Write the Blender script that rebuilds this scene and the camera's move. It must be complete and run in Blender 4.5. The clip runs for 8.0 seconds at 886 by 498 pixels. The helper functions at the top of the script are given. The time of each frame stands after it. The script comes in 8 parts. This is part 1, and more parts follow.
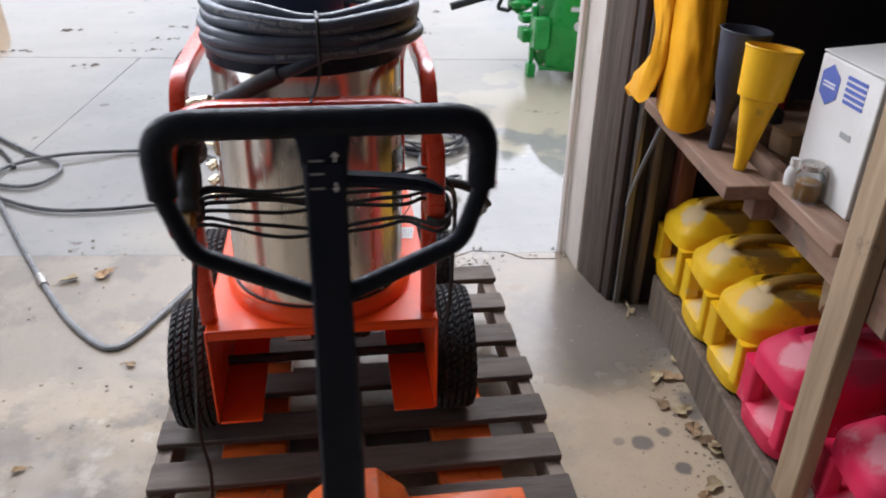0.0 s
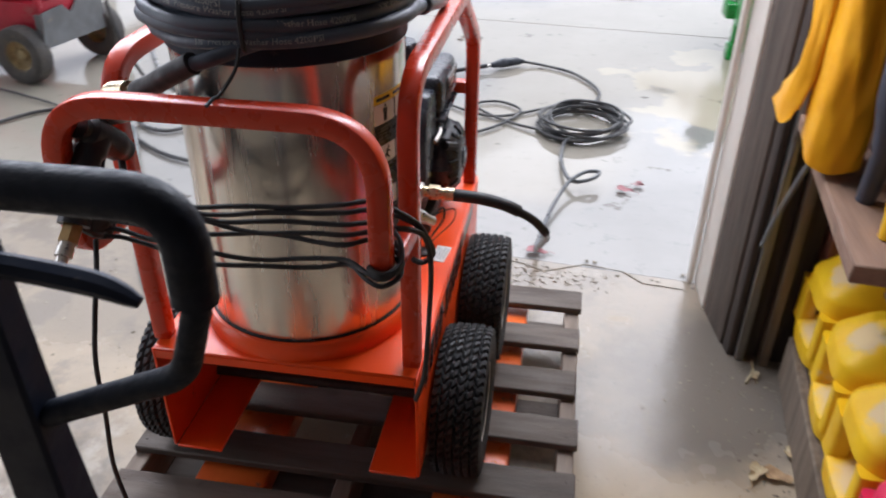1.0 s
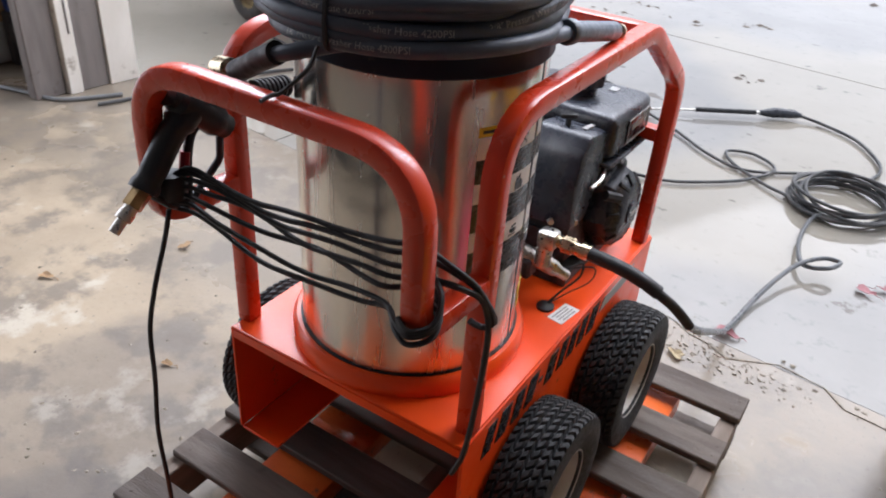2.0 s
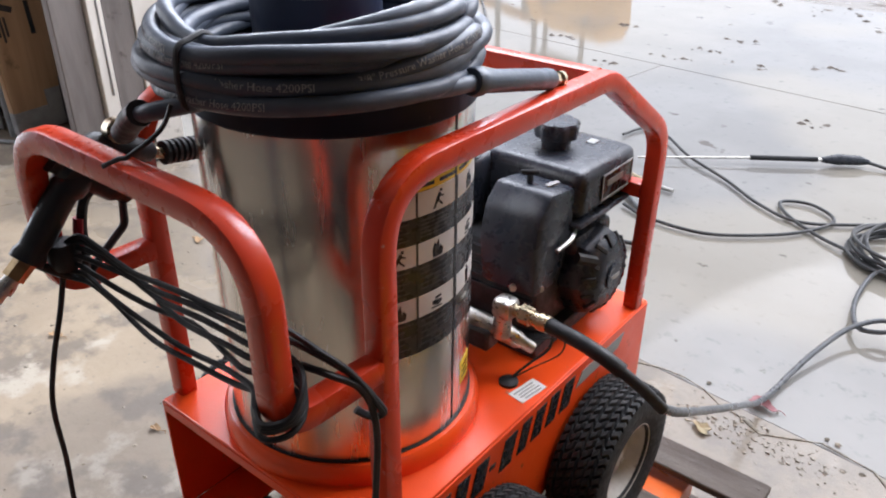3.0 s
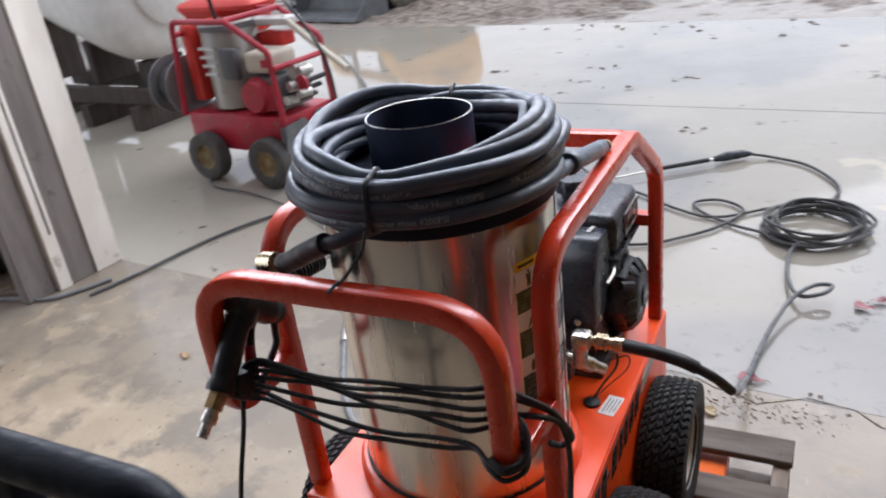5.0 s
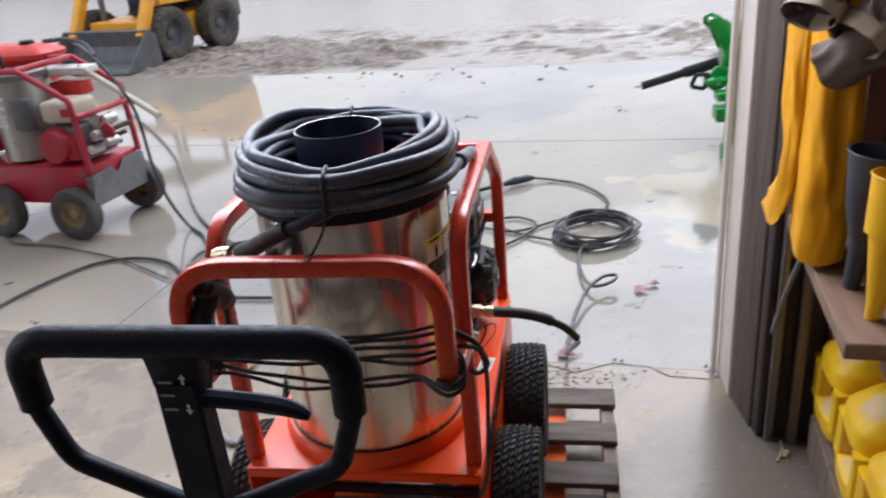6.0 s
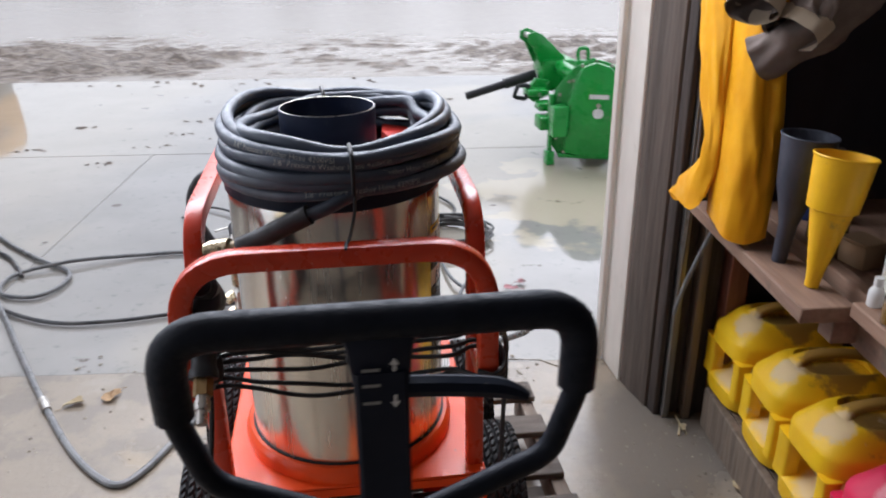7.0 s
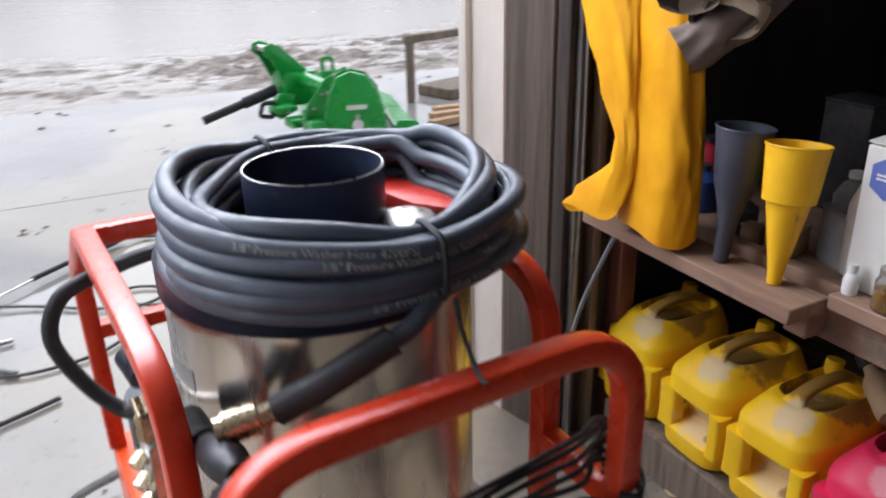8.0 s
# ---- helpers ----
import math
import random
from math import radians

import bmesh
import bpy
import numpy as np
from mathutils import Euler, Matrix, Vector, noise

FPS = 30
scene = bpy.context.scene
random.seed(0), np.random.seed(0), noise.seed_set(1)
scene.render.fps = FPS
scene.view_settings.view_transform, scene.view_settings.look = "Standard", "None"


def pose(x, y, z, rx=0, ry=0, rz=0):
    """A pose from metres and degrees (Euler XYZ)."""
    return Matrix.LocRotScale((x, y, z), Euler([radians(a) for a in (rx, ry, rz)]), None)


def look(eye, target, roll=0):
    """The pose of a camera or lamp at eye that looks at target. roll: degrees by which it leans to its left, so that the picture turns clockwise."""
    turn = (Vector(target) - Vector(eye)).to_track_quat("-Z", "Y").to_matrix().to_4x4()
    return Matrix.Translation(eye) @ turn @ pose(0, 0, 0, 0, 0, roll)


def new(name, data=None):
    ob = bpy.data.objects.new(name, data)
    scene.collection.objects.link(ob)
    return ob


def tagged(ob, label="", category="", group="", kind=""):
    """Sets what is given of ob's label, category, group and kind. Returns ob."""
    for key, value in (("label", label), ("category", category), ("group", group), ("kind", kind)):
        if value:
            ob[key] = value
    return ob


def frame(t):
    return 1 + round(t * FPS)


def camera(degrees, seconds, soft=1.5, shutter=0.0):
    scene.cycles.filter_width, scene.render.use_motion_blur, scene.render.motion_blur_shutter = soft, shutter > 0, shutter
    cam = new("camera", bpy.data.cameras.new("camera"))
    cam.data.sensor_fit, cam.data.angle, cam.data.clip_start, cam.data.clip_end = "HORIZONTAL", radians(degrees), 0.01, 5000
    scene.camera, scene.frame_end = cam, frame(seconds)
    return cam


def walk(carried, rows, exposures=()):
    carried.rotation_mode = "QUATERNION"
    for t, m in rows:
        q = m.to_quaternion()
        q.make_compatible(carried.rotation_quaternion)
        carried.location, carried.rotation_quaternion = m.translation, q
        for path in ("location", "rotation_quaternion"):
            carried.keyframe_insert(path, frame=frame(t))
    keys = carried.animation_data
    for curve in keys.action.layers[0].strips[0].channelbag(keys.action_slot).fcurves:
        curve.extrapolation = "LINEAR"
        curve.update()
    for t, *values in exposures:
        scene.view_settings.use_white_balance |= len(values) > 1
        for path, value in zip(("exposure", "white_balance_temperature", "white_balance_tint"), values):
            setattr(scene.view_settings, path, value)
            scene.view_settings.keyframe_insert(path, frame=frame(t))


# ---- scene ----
cam = camera(59.6, 8.0, 1.9, 0.35)
PATH = [
    (0, (0.067, 0.027, 1.573), (0.321, 1.768, 0.622), 1.1),
    (0.2, (0.191, 0.057, 1.585), (0.341, 1.784, 0.586), -0.1),
    (0.5, (0.309, 0.162, 1.566), (0.317, 1.874, 0.532), -0.3),
    (0.7, (0.4, 0.27, 1.523), (0.294, 1.983, 0.495), -0.3),
    (1, (0.49, 0.436, 1.534), (0.211, 2.116, 0.485), 0.4),
    (1.2, (0.539, 0.498, 1.531), (0.104, 2.143, 0.48), 0.1),
    (2.3, (0.714, 0.794, 1.503), (-0.231, 2.204, 0.445), 4.3),
    (2.5, (0.744, 0.851, 1.493), (-0.234, 2.247, 0.447), 3.1),
    (3, (0.802, 0.958, 1.487), (-0.293, 2.329, 0.527), 0.5),
    (3.5, (0.817, 0.985, 1.479), (-0.358, 2.302, 0.539), 0.3),
    (4, (0.806, 0.979, 1.476), (-0.392, 2.276, 0.536), 0.4),
    (4.2, (0.794, 0.954, 1.482), (-0.401, 2.266, 0.56), -0.2),
    (5.3, (0.528, 0.464, 1.665), (-0.145, 2.144, 0.815), -8.6),
    (5.5, (0.5, 0.376, 1.672), (-0.054, 2.1, 0.822), -7.8),
    (5.9, (0.483, 0.224, 1.71), (0.091, 2.004, 0.887), -6.1),
    (6, (0.47, 0.212, 1.674), (0.134, 2.017, 0.88), -5.1),
    (6.5, (0.326, 0.177, 1.658), (0.255, 2.029, 0.905), -1.8),
    (6.9, (0.084, 0.25, 1.614), (0.257, 2.089, 0.847), -0.7),
    (7, (0.03, 0.261, 1.606), (0.267, 2.088, 0.829), -0.6),
    (7.5, (-0.159, 0.475, 1.549), (0.391, 2.223, 0.748), -1.2),
    (8, (-0.34, 0.81, 1.567), (0.615, 2.389, 0.797), -1.4),
]
walk(cam, [(t, look(eye, target, roll)) for t, eye, target, roll in PATH], [(0.0, 0.52, 5930, 14), (0.5, 0.58, 5930, 14), (1.0, 0.64, 5930, 14), (2.5, 0.66, 5930, 14), (4.0, 0.66, 5930, 14), (5.5, 0.32, 5930, 14), (6.0, 0.44, 5930, 14), (7.0, 0.42, 5930, 14), (8.0, 0.48, 5930, 14)])

# ---- light ----
world = bpy.data.worlds.new("overcast")
scene.world = world
world.use_nodes = True
wn = world.node_tree.nodes
wl = world.node_tree.links
sky = wn.new("ShaderNodeTexSky")
sky.sky_type, sky.sun_disc = "NISHITA", False
sky.sun_elevation, sky.sun_rotation = radians(50), radians(14)
sky.air_density, sky.dust_density = 1.6, 4.0
grey = wn.new("ShaderNodeHueSaturation")
grey.inputs["Saturation"].default_value = 0.30
wl.new(sky.outputs[0], grey.inputs["Color"])
cloud = wn.new("ShaderNodeMix")  # an even cloud layer over the clear-sky gradient
cloud.data_type = "RGBA"
cloud.inputs["Factor"].default_value = 0.6
cloud.inputs["B"].default_value = (6.6, 6.65, 6.75, 1.0)
wl.new(grey.outputs[0], cloud.inputs["A"])
wl.new(cloud.outputs["Result"], wn["Background"].inputs["Color"])
wn["Background"].inputs["Strength"].default_value = 0.15
sun = new("sun", bpy.data.lights.new("sun", "SUN"))
sun.data.energy, sun.data.angle, sun.data.color = 1.15, radians(60), (1.0, 0.99, 0.97)
sun.matrix_world = look((2.8, 13, 13.5), (0, 2, 0))


def fill_light(name, at, size, watts):
    """An added area lamp that brightens the inside of the shed from an opening."""
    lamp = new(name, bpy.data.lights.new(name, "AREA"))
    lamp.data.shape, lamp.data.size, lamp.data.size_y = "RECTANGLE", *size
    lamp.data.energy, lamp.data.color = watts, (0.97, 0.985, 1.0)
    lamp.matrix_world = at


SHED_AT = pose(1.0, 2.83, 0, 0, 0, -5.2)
# added fill lamp in an unseen, assumed opening of the west wall
fill_light("west_fill_light", SHED_AT @ pose(-5.0, -2.35, 1.86, 0, -90, 0), (3.6, 2.1), 34)
# added lamp that strengthens the sky's light through the front doorway
fill_light("front_doorway_fill", SHED_AT @ look((-1.87, -0.06, 2.55), (-1.87, -2.0, 2.05)), (3.5, 1.4), 98)


# ---- materials ----
def shader(name):
    m = bpy.data.materials.new(name)
    m.use_nodes = True
    n, l = m.node_tree.nodes, m.node_tree.links
    return m, n, l, n["Principled BSDF"]


def put(l, socket, value):
    """A number, a colour or another node's output into a socket."""
    if isinstance(value, bpy.types.NodeSocket):
        l.new(value, socket)
    elif isinstance(value, (tuple, list)):
        socket.default_value = (*value, 1.0) if len(value) == 3 and len(socket.default_value) == 4 else value
    else:
        socket.default_value = value


def spots(n, l, scale, detail=3.0, stretch=(1, 1, 1), rough=0.55, shift=0.0, lacun=2.0):
    """Noise by the place in the world: scale is spots a metre."""
    g = n.new("ShaderNodeNewGeometry")
    mp = n.new("ShaderNodeMapping")
    mp.inputs["Scale"].default_value = stretch
    mp.inputs["Location"].default_value = (shift, shift * 0.7, shift * 0.3)
    l.new(g.outputs["Position"], mp.inputs["Vector"])
    t = n.new("ShaderNodeTexNoise")
    t.inputs["Scale"].default_value, t.inputs["Detail"].default_value, t.inputs["Roughness"].default_value = scale, detail, rough
    l.new(mp.outputs[0], t.inputs["Vector"])
    return t.outputs["Fac"]


def ramp(n, l, fac, lo, hi, a=0.0, b=1.0, smooth=True):
    r = n.new("ShaderNodeMapRange")
    r.interpolation_type = "SMOOTHSTEP" if smooth else "LINEAR"
    put(l, r.inputs["Value"], fac)
    for k, v in (("From Min", lo), ("From Max", hi), ("To Min", a), ("To Max", b)):
        r.inputs[k].default_value = v
    return r.outputs["Result"]


def blend(n, l, fac, a, b, mode="MIX"):
    x = n.new("ShaderNodeMix")
    x.data_type, x.blend_type = "RGBA", mode
    put(l, x.inputs["Factor"], fac)
    put(l, x.inputs["A"], a)
    put(l, x.inputs["B"], b)
    return x.outputs["Result"]


def calc(n, l, op, a, b):
    x = n.new("ShaderNodeMath")
    x.operation = op
    put(l, x.inputs[0], a)
    put(l, x.inputs[1], b)
    return x.outputs[0]


def relief(n, l, p, height, strength, distance=0.01):
    b = n.new("ShaderNodeBump")
    b.inputs["Strength"].default_value, b.inputs["Distance"].default_value = strength, distance
    put(l, b.inputs["Height"], height)
    l.new(b.outputs[0], p.inputs["Normal"])


def material(name, c1, c2=None, rough=0.5, metal=0.0, scale=7.0, vary=0.12, bump=0.15, fine=90.0, coat=0.0,
             stretch=(1, 1, 1), dirt=None, dirt_amount=0.0, dirt_scale=14.0, ior=1.45, each=0.0):
    """Paint, plastic, metal, wood: two tones at one scale, dirt patches at another, fine relief, uneven gloss."""
    m, n, l, p = shader(name)
    c2 = c2 or tuple(min(1.0, v * 0.72) for v in c1)
    col = blend(n, l, ramp(n, l, spots(n, l, scale, 4.0, stretch), 0.32, 0.68), c1, c2)
    if each:
        info = n.new("ShaderNodeObjectInfo")
        hsv = n.new("ShaderNodeHueSaturation")
        put(l, hsv.inputs["Color"], col)
        put(l, hsv.inputs["Value"], ramp(n, l, info.outputs["Random"], 0, 1, 1 - each, 1 + each, False))
        col = hsv.outputs[0]
    gloss = ramp(n, l, spots(n, l, scale * 3.1, 4.0, stretch, shift=3.0), 0.3, 0.7, max(0.02, rough - vary), min(1.0, rough + vary))
    if dirt:
        d = spots(n, l, dirt_scale, 6.0, shift=7.0, rough=0.65)
        mask = ramp(n, l, d, 0.62 - dirt_amount * 0.3, 0.74 - dirt_amount * 0.2)
        col = blend(n, l, mask, col, dirt)
        gloss = blend(n, l, mask, gloss, (0.85, 0.85, 0.85))
    put(l, p.inputs["Base Color"], col)
    put(l, p.inputs["Roughness"], gloss)
    p.inputs["Metallic"].default_value, p.inputs["IOR"].default_value = metal, ior
    p.inputs["Coat Weight"].default_value, p.inputs["Coat Roughness"].default_value = coat, 0.12
    if bump:
        relief(n, l, p, spots(n, l, fine, 3.0, stretch, shift=1.0), bump, 0.004)
    return m


MAT = {}
MAT["orange"] = material("orange_paint", (0.92, 0.088, 0.006), (0.86, 0.075, 0.005), 0.36, scale=5, bump=0.05, fine=160, coat=0.15, vary=0.08,
                         dirt=(0.30, 0.16, 0.10), dirt_amount=-0.05, dirt_scale=30)
MAT["frame"] = material("red_orange_paint", (0.62, 0.044, 0.009), (0.56, 0.038, 0.009), 0.30, scale=6, bump=0.05, fine=160, coat=0.2, vary=0.08,
                        dirt=(0.55, 0.40, 0.34), dirt_amount=-0.12, dirt_scale=45)
MAT["jack_orange"] = material("jack_orange_paint", (0.85, 0.17, 0.03), (0.72, 0.12, 0.02), 0.38, scale=9, coat=0.2, dirt=(0.2, 0.12, 0.08), dirt_amount=0.05, dirt_scale=22)
MAT["black_paint"] = material("black_paint", (0.006, 0.010, 0.022), (0.010, 0.014, 0.028), 0.48, scale=9, bump=0.08, dirt=(0.07, 0.065, 0.06), dirt_amount=-0.1, dirt_scale=40, ior=1.28)
MAT["flue_paint"] = material("blue_black_flue_paint", (0.011, 0.017, 0.042), (0.015, 0.022, 0.050), 0.42, scale=9, bump=0.06, dirt=(0.05, 0.055, 0.07), dirt_amount=-0.1, dirt_scale=40)
MAT["rubber"] = material("black_rubber", (0.014, 0.014, 0.016), (0.022, 0.022, 0.024), 0.55, scale=20, bump=0.1)
MAT["grip"] = material("rubber_grip", (0.006, 0.008, 0.014), (0.009, 0.012, 0.020), 0.55, scale=30, bump=0.2, fine=240, ior=1.28)
MAT["hose"] = material("grey_black_hose", (0.074, 0.089, 0.120), (0.055, 0.067, 0.092), 0.50, scale=18, bump=0.12, fine=300, vary=0.1, dirt=(0.10, 0.10, 0.10), dirt_amount=-0.05, dirt_scale=60, coat=0.06)
MAT["guard"] = material("blue_grey_rubber", (0.075, 0.095, 0.125), (0.055, 0.07, 0.095), 0.42, scale=18, bump=0.1, fine=240)
MAT["old_hose"] = material("worn_floor_hose", (0.040, 0.042, 0.046), (0.09, 0.088, 0.085), 0.45, scale=9, bump=0.12, fine=200)
MAT["mid_hose"] = material("wet_dark_grey_hose", (0.075, 0.08, 0.088), (0.11, 0.115, 0.12), 0.35, scale=9, bump=0.1, fine=200)
MAT["grey_hose"] = material("wet_grey_hose", (0.13, 0.135, 0.14), (0.20, 0.20, 0.20), 0.35, scale=9, bump=0.1, fine=200)
MAT["tyre"] = material("tyre_rubber", (0.020, 0.021, 0.023), (0.032, 0.032, 0.033), 0.68, scale=25, bump=0.25, fine=220, dirt=(0.10, 0.085, 0.07), dirt_amount=-0.08, dirt_scale=35)
MAT["old_tyre"] = material("muddy_tyre_rubber", (0.045, 0.042, 0.038), (0.09, 0.075, 0.058), 0.75, scale=14, bump=0.3, dirt=(0.22, 0.17, 0.11), dirt_amount=0.15, dirt_scale=9)
MAT["worn_tyre"] = material("worn_grey_tyre_rubber", (0.075, 0.072, 0.070), (0.11, 0.10, 0.092), 0.7, scale=14, bump=0.2, dirt=(0.20, 0.165, 0.12), dirt_amount=0.05, dirt_scale=9)
MAT["rim"] = material("cream_rim_paint", (0.62, 0.60, 0.55), (0.5, 0.48, 0.43), 0.4, scale=20, dirt=(0.25, 0.18, 0.12), dirt_amount=0.05, dirt_scale=40)
MAT["old_rim"] = material("tan_rim_paint", (0.42, 0.33, 0.17), (0.3, 0.22, 0.12), 0.6, scale=20, dirt=(0.15, 0.09, 0.05), dirt_amount=0.2, dirt_scale=25)
MAT["brass"] = material("brass", (0.64, 0.54, 0.37), (0.47, 0.38, 0.25), 0.3, metal=1.0, scale=40, bump=0.1)
MAT["dark_brass"] = material("tarnished_brass", (0.42, 0.29, 0.14), (0.30, 0.20, 0.10), 0.4, metal=1.0, scale=40, bump=0.15)
MAT["gun_plastic"] = material("black_gun_plastic", (0.014, 0.015, 0.018), (0.022, 0.023, 0.027), 0.42, scale=12, bump=0.15, fine=380)
MAT["zinc"] = material("zinc_plate", (0.62, 0.60, 0.56), (0.42, 0.40, 0.37), 0.36, metal=1.0, scale=40, bump=0.1)
MAT["plastic"] = material("black_engine_plastic", (0.020, 0.023, 0.032), (0.028, 0.032, 0.043), 0.30, scale=12, bump=0.18, fine=420, vary=0.1, dirt=(0.05, 0.055, 0.065), dirt_amount=-0.05, dirt_scale=50)
MAT["engine"] = material("dark_cast_metal", (0.05, 0.05, 0.055), (0.09, 0.09, 0.095), 0.5, metal=0.6, scale=30, bump=0.3)
MAT["label"] = material("white_label", (0.74, 0.735, 0.72), (0.66, 0.655, 0.64), 0.4, scale=20, bump=0.02)
MAT["label_black"] = material("black_label_print", (0.022, 0.022, 0.025), (0.03, 0.03, 0.033), 0.26, scale=20, bump=0.02)
MAT["faint_print"] = material("faint_grey_print", (0.075, 0.075, 0.078), (0.06, 0.06, 0.063), 0.3, scale=20, bump=0.02)
MAT["label_yellow"] = material("yellow_label", (0.80, 0.58, 0.02), (0.72, 0.5, 0.02), 0.4, scale=20, bump=0.02)
MAT["decal_grey"] = material("grey_decal", (0.34, 0.34, 0.33), (0.28, 0.28, 0.27), 0.5, bump=0.02)
MAT["pallet"] = material("weathered_pallet_wood", (0.085, 0.066, 0.054), (0.13, 0.105, 0.087), 0.72, scale=9, stretch=(0.35, 3.0, 3.0), bump=0.5, fine=120,
                         dirt=(0.075, 0.06, 0.05), dirt_amount=0.12, dirt_scale=7, each=0.22)
MAT["pallet_side"] = material("weathered_stringer_wood", (0.15, 0.115, 0.09), (0.22, 0.175, 0.14), 0.75, scale=9, stretch=(3, 0.35, 3), bump=0.5, fine=120, each=0.15)
MAT["timber"] = material("old_shed_timber", (0.22, 0.17, 0.125), (0.12, 0.09, 0.066), 0.78, scale=10, stretch=(3, 3, 0.25), bump=0.5, fine=110, dirt=(0.06, 0.05, 0.04), dirt_amount=0.1, dirt_scale=5)
MAT["post_wood"] = material("taupe_post_wood", (0.135, 0.105, 0.086), (0.075, 0.058, 0.047), 0.75, scale=10, stretch=(3, 3, 0.2), bump=0.4, fine=110, dirt=(0.09, 0.075, 0.06), dirt_amount=0.05, dirt_scale=5)
MAT["dark_timber"] = material("blackened_timber", (0.075, 0.056, 0.046), (0.040, 0.031, 0.027), 0.8, scale=10, stretch=(3, 3, 0.25), bump=0.5, fine=110)
MAT["stud"] = material("pale_framing_lumber", (0.40, 0.29, 0.18), (0.29, 0.20, 0.12), 0.7, scale=9, stretch=(3, 3, 0.25), bump=0.3, dirt=(0.13, 0.09, 0.06), dirt_amount=0.08, dirt_scale=8)
MAT["shelf"] = material("brown_shelf_plank", (0.30, 0.185, 0.125), (0.21, 0.125, 0.085), 0.62, scale=9, stretch=(3, 0.3, 3), bump=0.3, dirt=(0.16, 0.12, 0.09), dirt_amount=0.1, dirt_scale=8)
MAT["red_wood"] = material("red_brown_wood", (0.20, 0.075, 0.05), (0.13, 0.05, 0.035), 0.7, scale=9, stretch=(3, 3, 0.3), bump=0.3)
MAT["trim"] = material("white_jamb_paint", (0.78, 0.73, 0.66), (0.68, 0.63, 0.56), 0.5, scale=6, stretch=(1, 1, 0.4), bump=0.2, dirt=(0.36, 0.31, 0.25), dirt_amount=0.02, dirt_scale=9)
MAT["taupe"] = material("taupe_board_paint", (0.20, 0.175, 0.16), (0.14, 0.12, 0.11), 0.7, scale=7, stretch=(2, 2, 0.3), bump=0.25, dirt=(0.09, 0.075, 0.065), dirt_amount=0.05, dirt_scale=8)
MAT["steel_sheet"] = material("galvanised_sheet", (0.30, 0.29, 0.28), (0.18, 0.17, 0.16), 0.45, metal=0.8, scale=8, stretch=(3, 3, 0.4), bump=0.2, dirt=(0.10, 0.075, 0.05), dirt_amount=0.15, dirt_scale=8)
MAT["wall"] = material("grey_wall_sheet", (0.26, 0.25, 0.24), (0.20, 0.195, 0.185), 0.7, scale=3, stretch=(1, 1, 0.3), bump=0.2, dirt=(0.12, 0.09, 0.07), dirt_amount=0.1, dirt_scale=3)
# wall tone for behind the shelves, with the lack of light in the colour
MAT["dark_wall"] = material("shade_toned_wall", (0.048, 0.038, 0.050), (0.032, 0.027, 0.036), 0.8, scale=3, stretch=(1, 1, 0.3), bump=0.3)
MAT["ceiling"] = material("ceiling_boards", (0.36, 0.33, 0.30), (0.28, 0.255, 0.23), 0.8, scale=3, stretch=(0.4, 3, 3), bump=0.3)
MAT["coat"] = material("yellow_rain_fabric", (0.80, 0.385, 0.004), (0.74, 0.33, 0.004), 0.5, scale=8, bump=0.9, fine=15, dirt=(0.5, 0.28, 0.05), dirt_amount=-0.05, dirt_scale=10, ior=1.3)
MAT["canvas"] = material("brown_canvas", (0.19, 0.148, 0.125), (0.135, 0.105, 0.09), 0.9, scale=14, bump=0.35, fine=60)
MAT["canvas_lining"] = material("tan_cuff_lining", (0.52, 0.42, 0.31), (0.44, 0.35, 0.25), 0.9, scale=5, bump=0.3, fine=300)
MAT["grey_funnel"] = material("dark_grey_plastic", (0.045, 0.05, 0.072), (0.062, 0.066, 0.088), 0.5, scale=12, bump=0.1)
MAT["yellow_funnel"] = material("yellow_funnel_plastic", (0.88, 0.50, 0.010), (0.82, 0.45, 0.010), 0.42, scale=14, bump=0.08, dirt=(0.55, 0.32, 0.05), dirt_amount=0.0, dirt_scale=20, ior=1.36)
MAT["carton"] = material("white_carton", (0.72, 0.70, 0.66), (0.66, 0.64, 0.6), 0.7, scale=6, bump=0.1, dirt=(0.45, 0.38, 0.3), dirt_amount=-0.05, dirt_scale=14)
MAT["blue_print"] = material("blue_print", (0.10, 0.14, 0.42), (0.12, 0.16, 0.44), 0.6, bump=0.02)
MAT["brown_board"] = material("brown_cardboard", (0.42, 0.28, 0.16), (0.35, 0.23, 0.13), 0.8, scale=6, bump=0.1)
MAT["white_plastic"] = material("white_plastic", (0.74, 0.73, 0.70), (0.66, 0.65, 0.62), 0.4, scale=10, bump=0.05)
MAT["dark"] = material("dark_clutter", (0.028, 0.026, 0.03), (0.05, 0.045, 0.045), 0.6, scale=20, bump=0.2)
MAT["mid_grey"] = material("dusty_grey_plastic", (0.26, 0.25, 0.245), (0.18, 0.17, 0.17), 0.6, scale=15, bump=0.2)
MAT["blue"] = material("blue_plastic", (0.03, 0.06, 0.24), (0.02, 0.045, 0.18), 0.45, scale=10)
MAT["red"] = material("old_red_paint", (0.50, 0.022, 0.045), (0.40, 0.018, 0.036), 0.42, scale=8, coat=0.15, dirt=(0.30, 0.17, 0.14), dirt_amount=0.06, dirt_scale=9)
MAT["red_tank"] = material("red_tank_plastic", (0.68, 0.045, 0.03), (0.58, 0.035, 0.025), 0.42, scale=6, bump=0.1)
MAT["grey_panel"] = material("grey_panel_paint", (0.20, 0.21, 0.22), (0.15, 0.155, 0.16), 0.5, scale=8, dirt=(0.3, 0.26, 0.2), dirt_amount=0.05, dirt_scale=10)
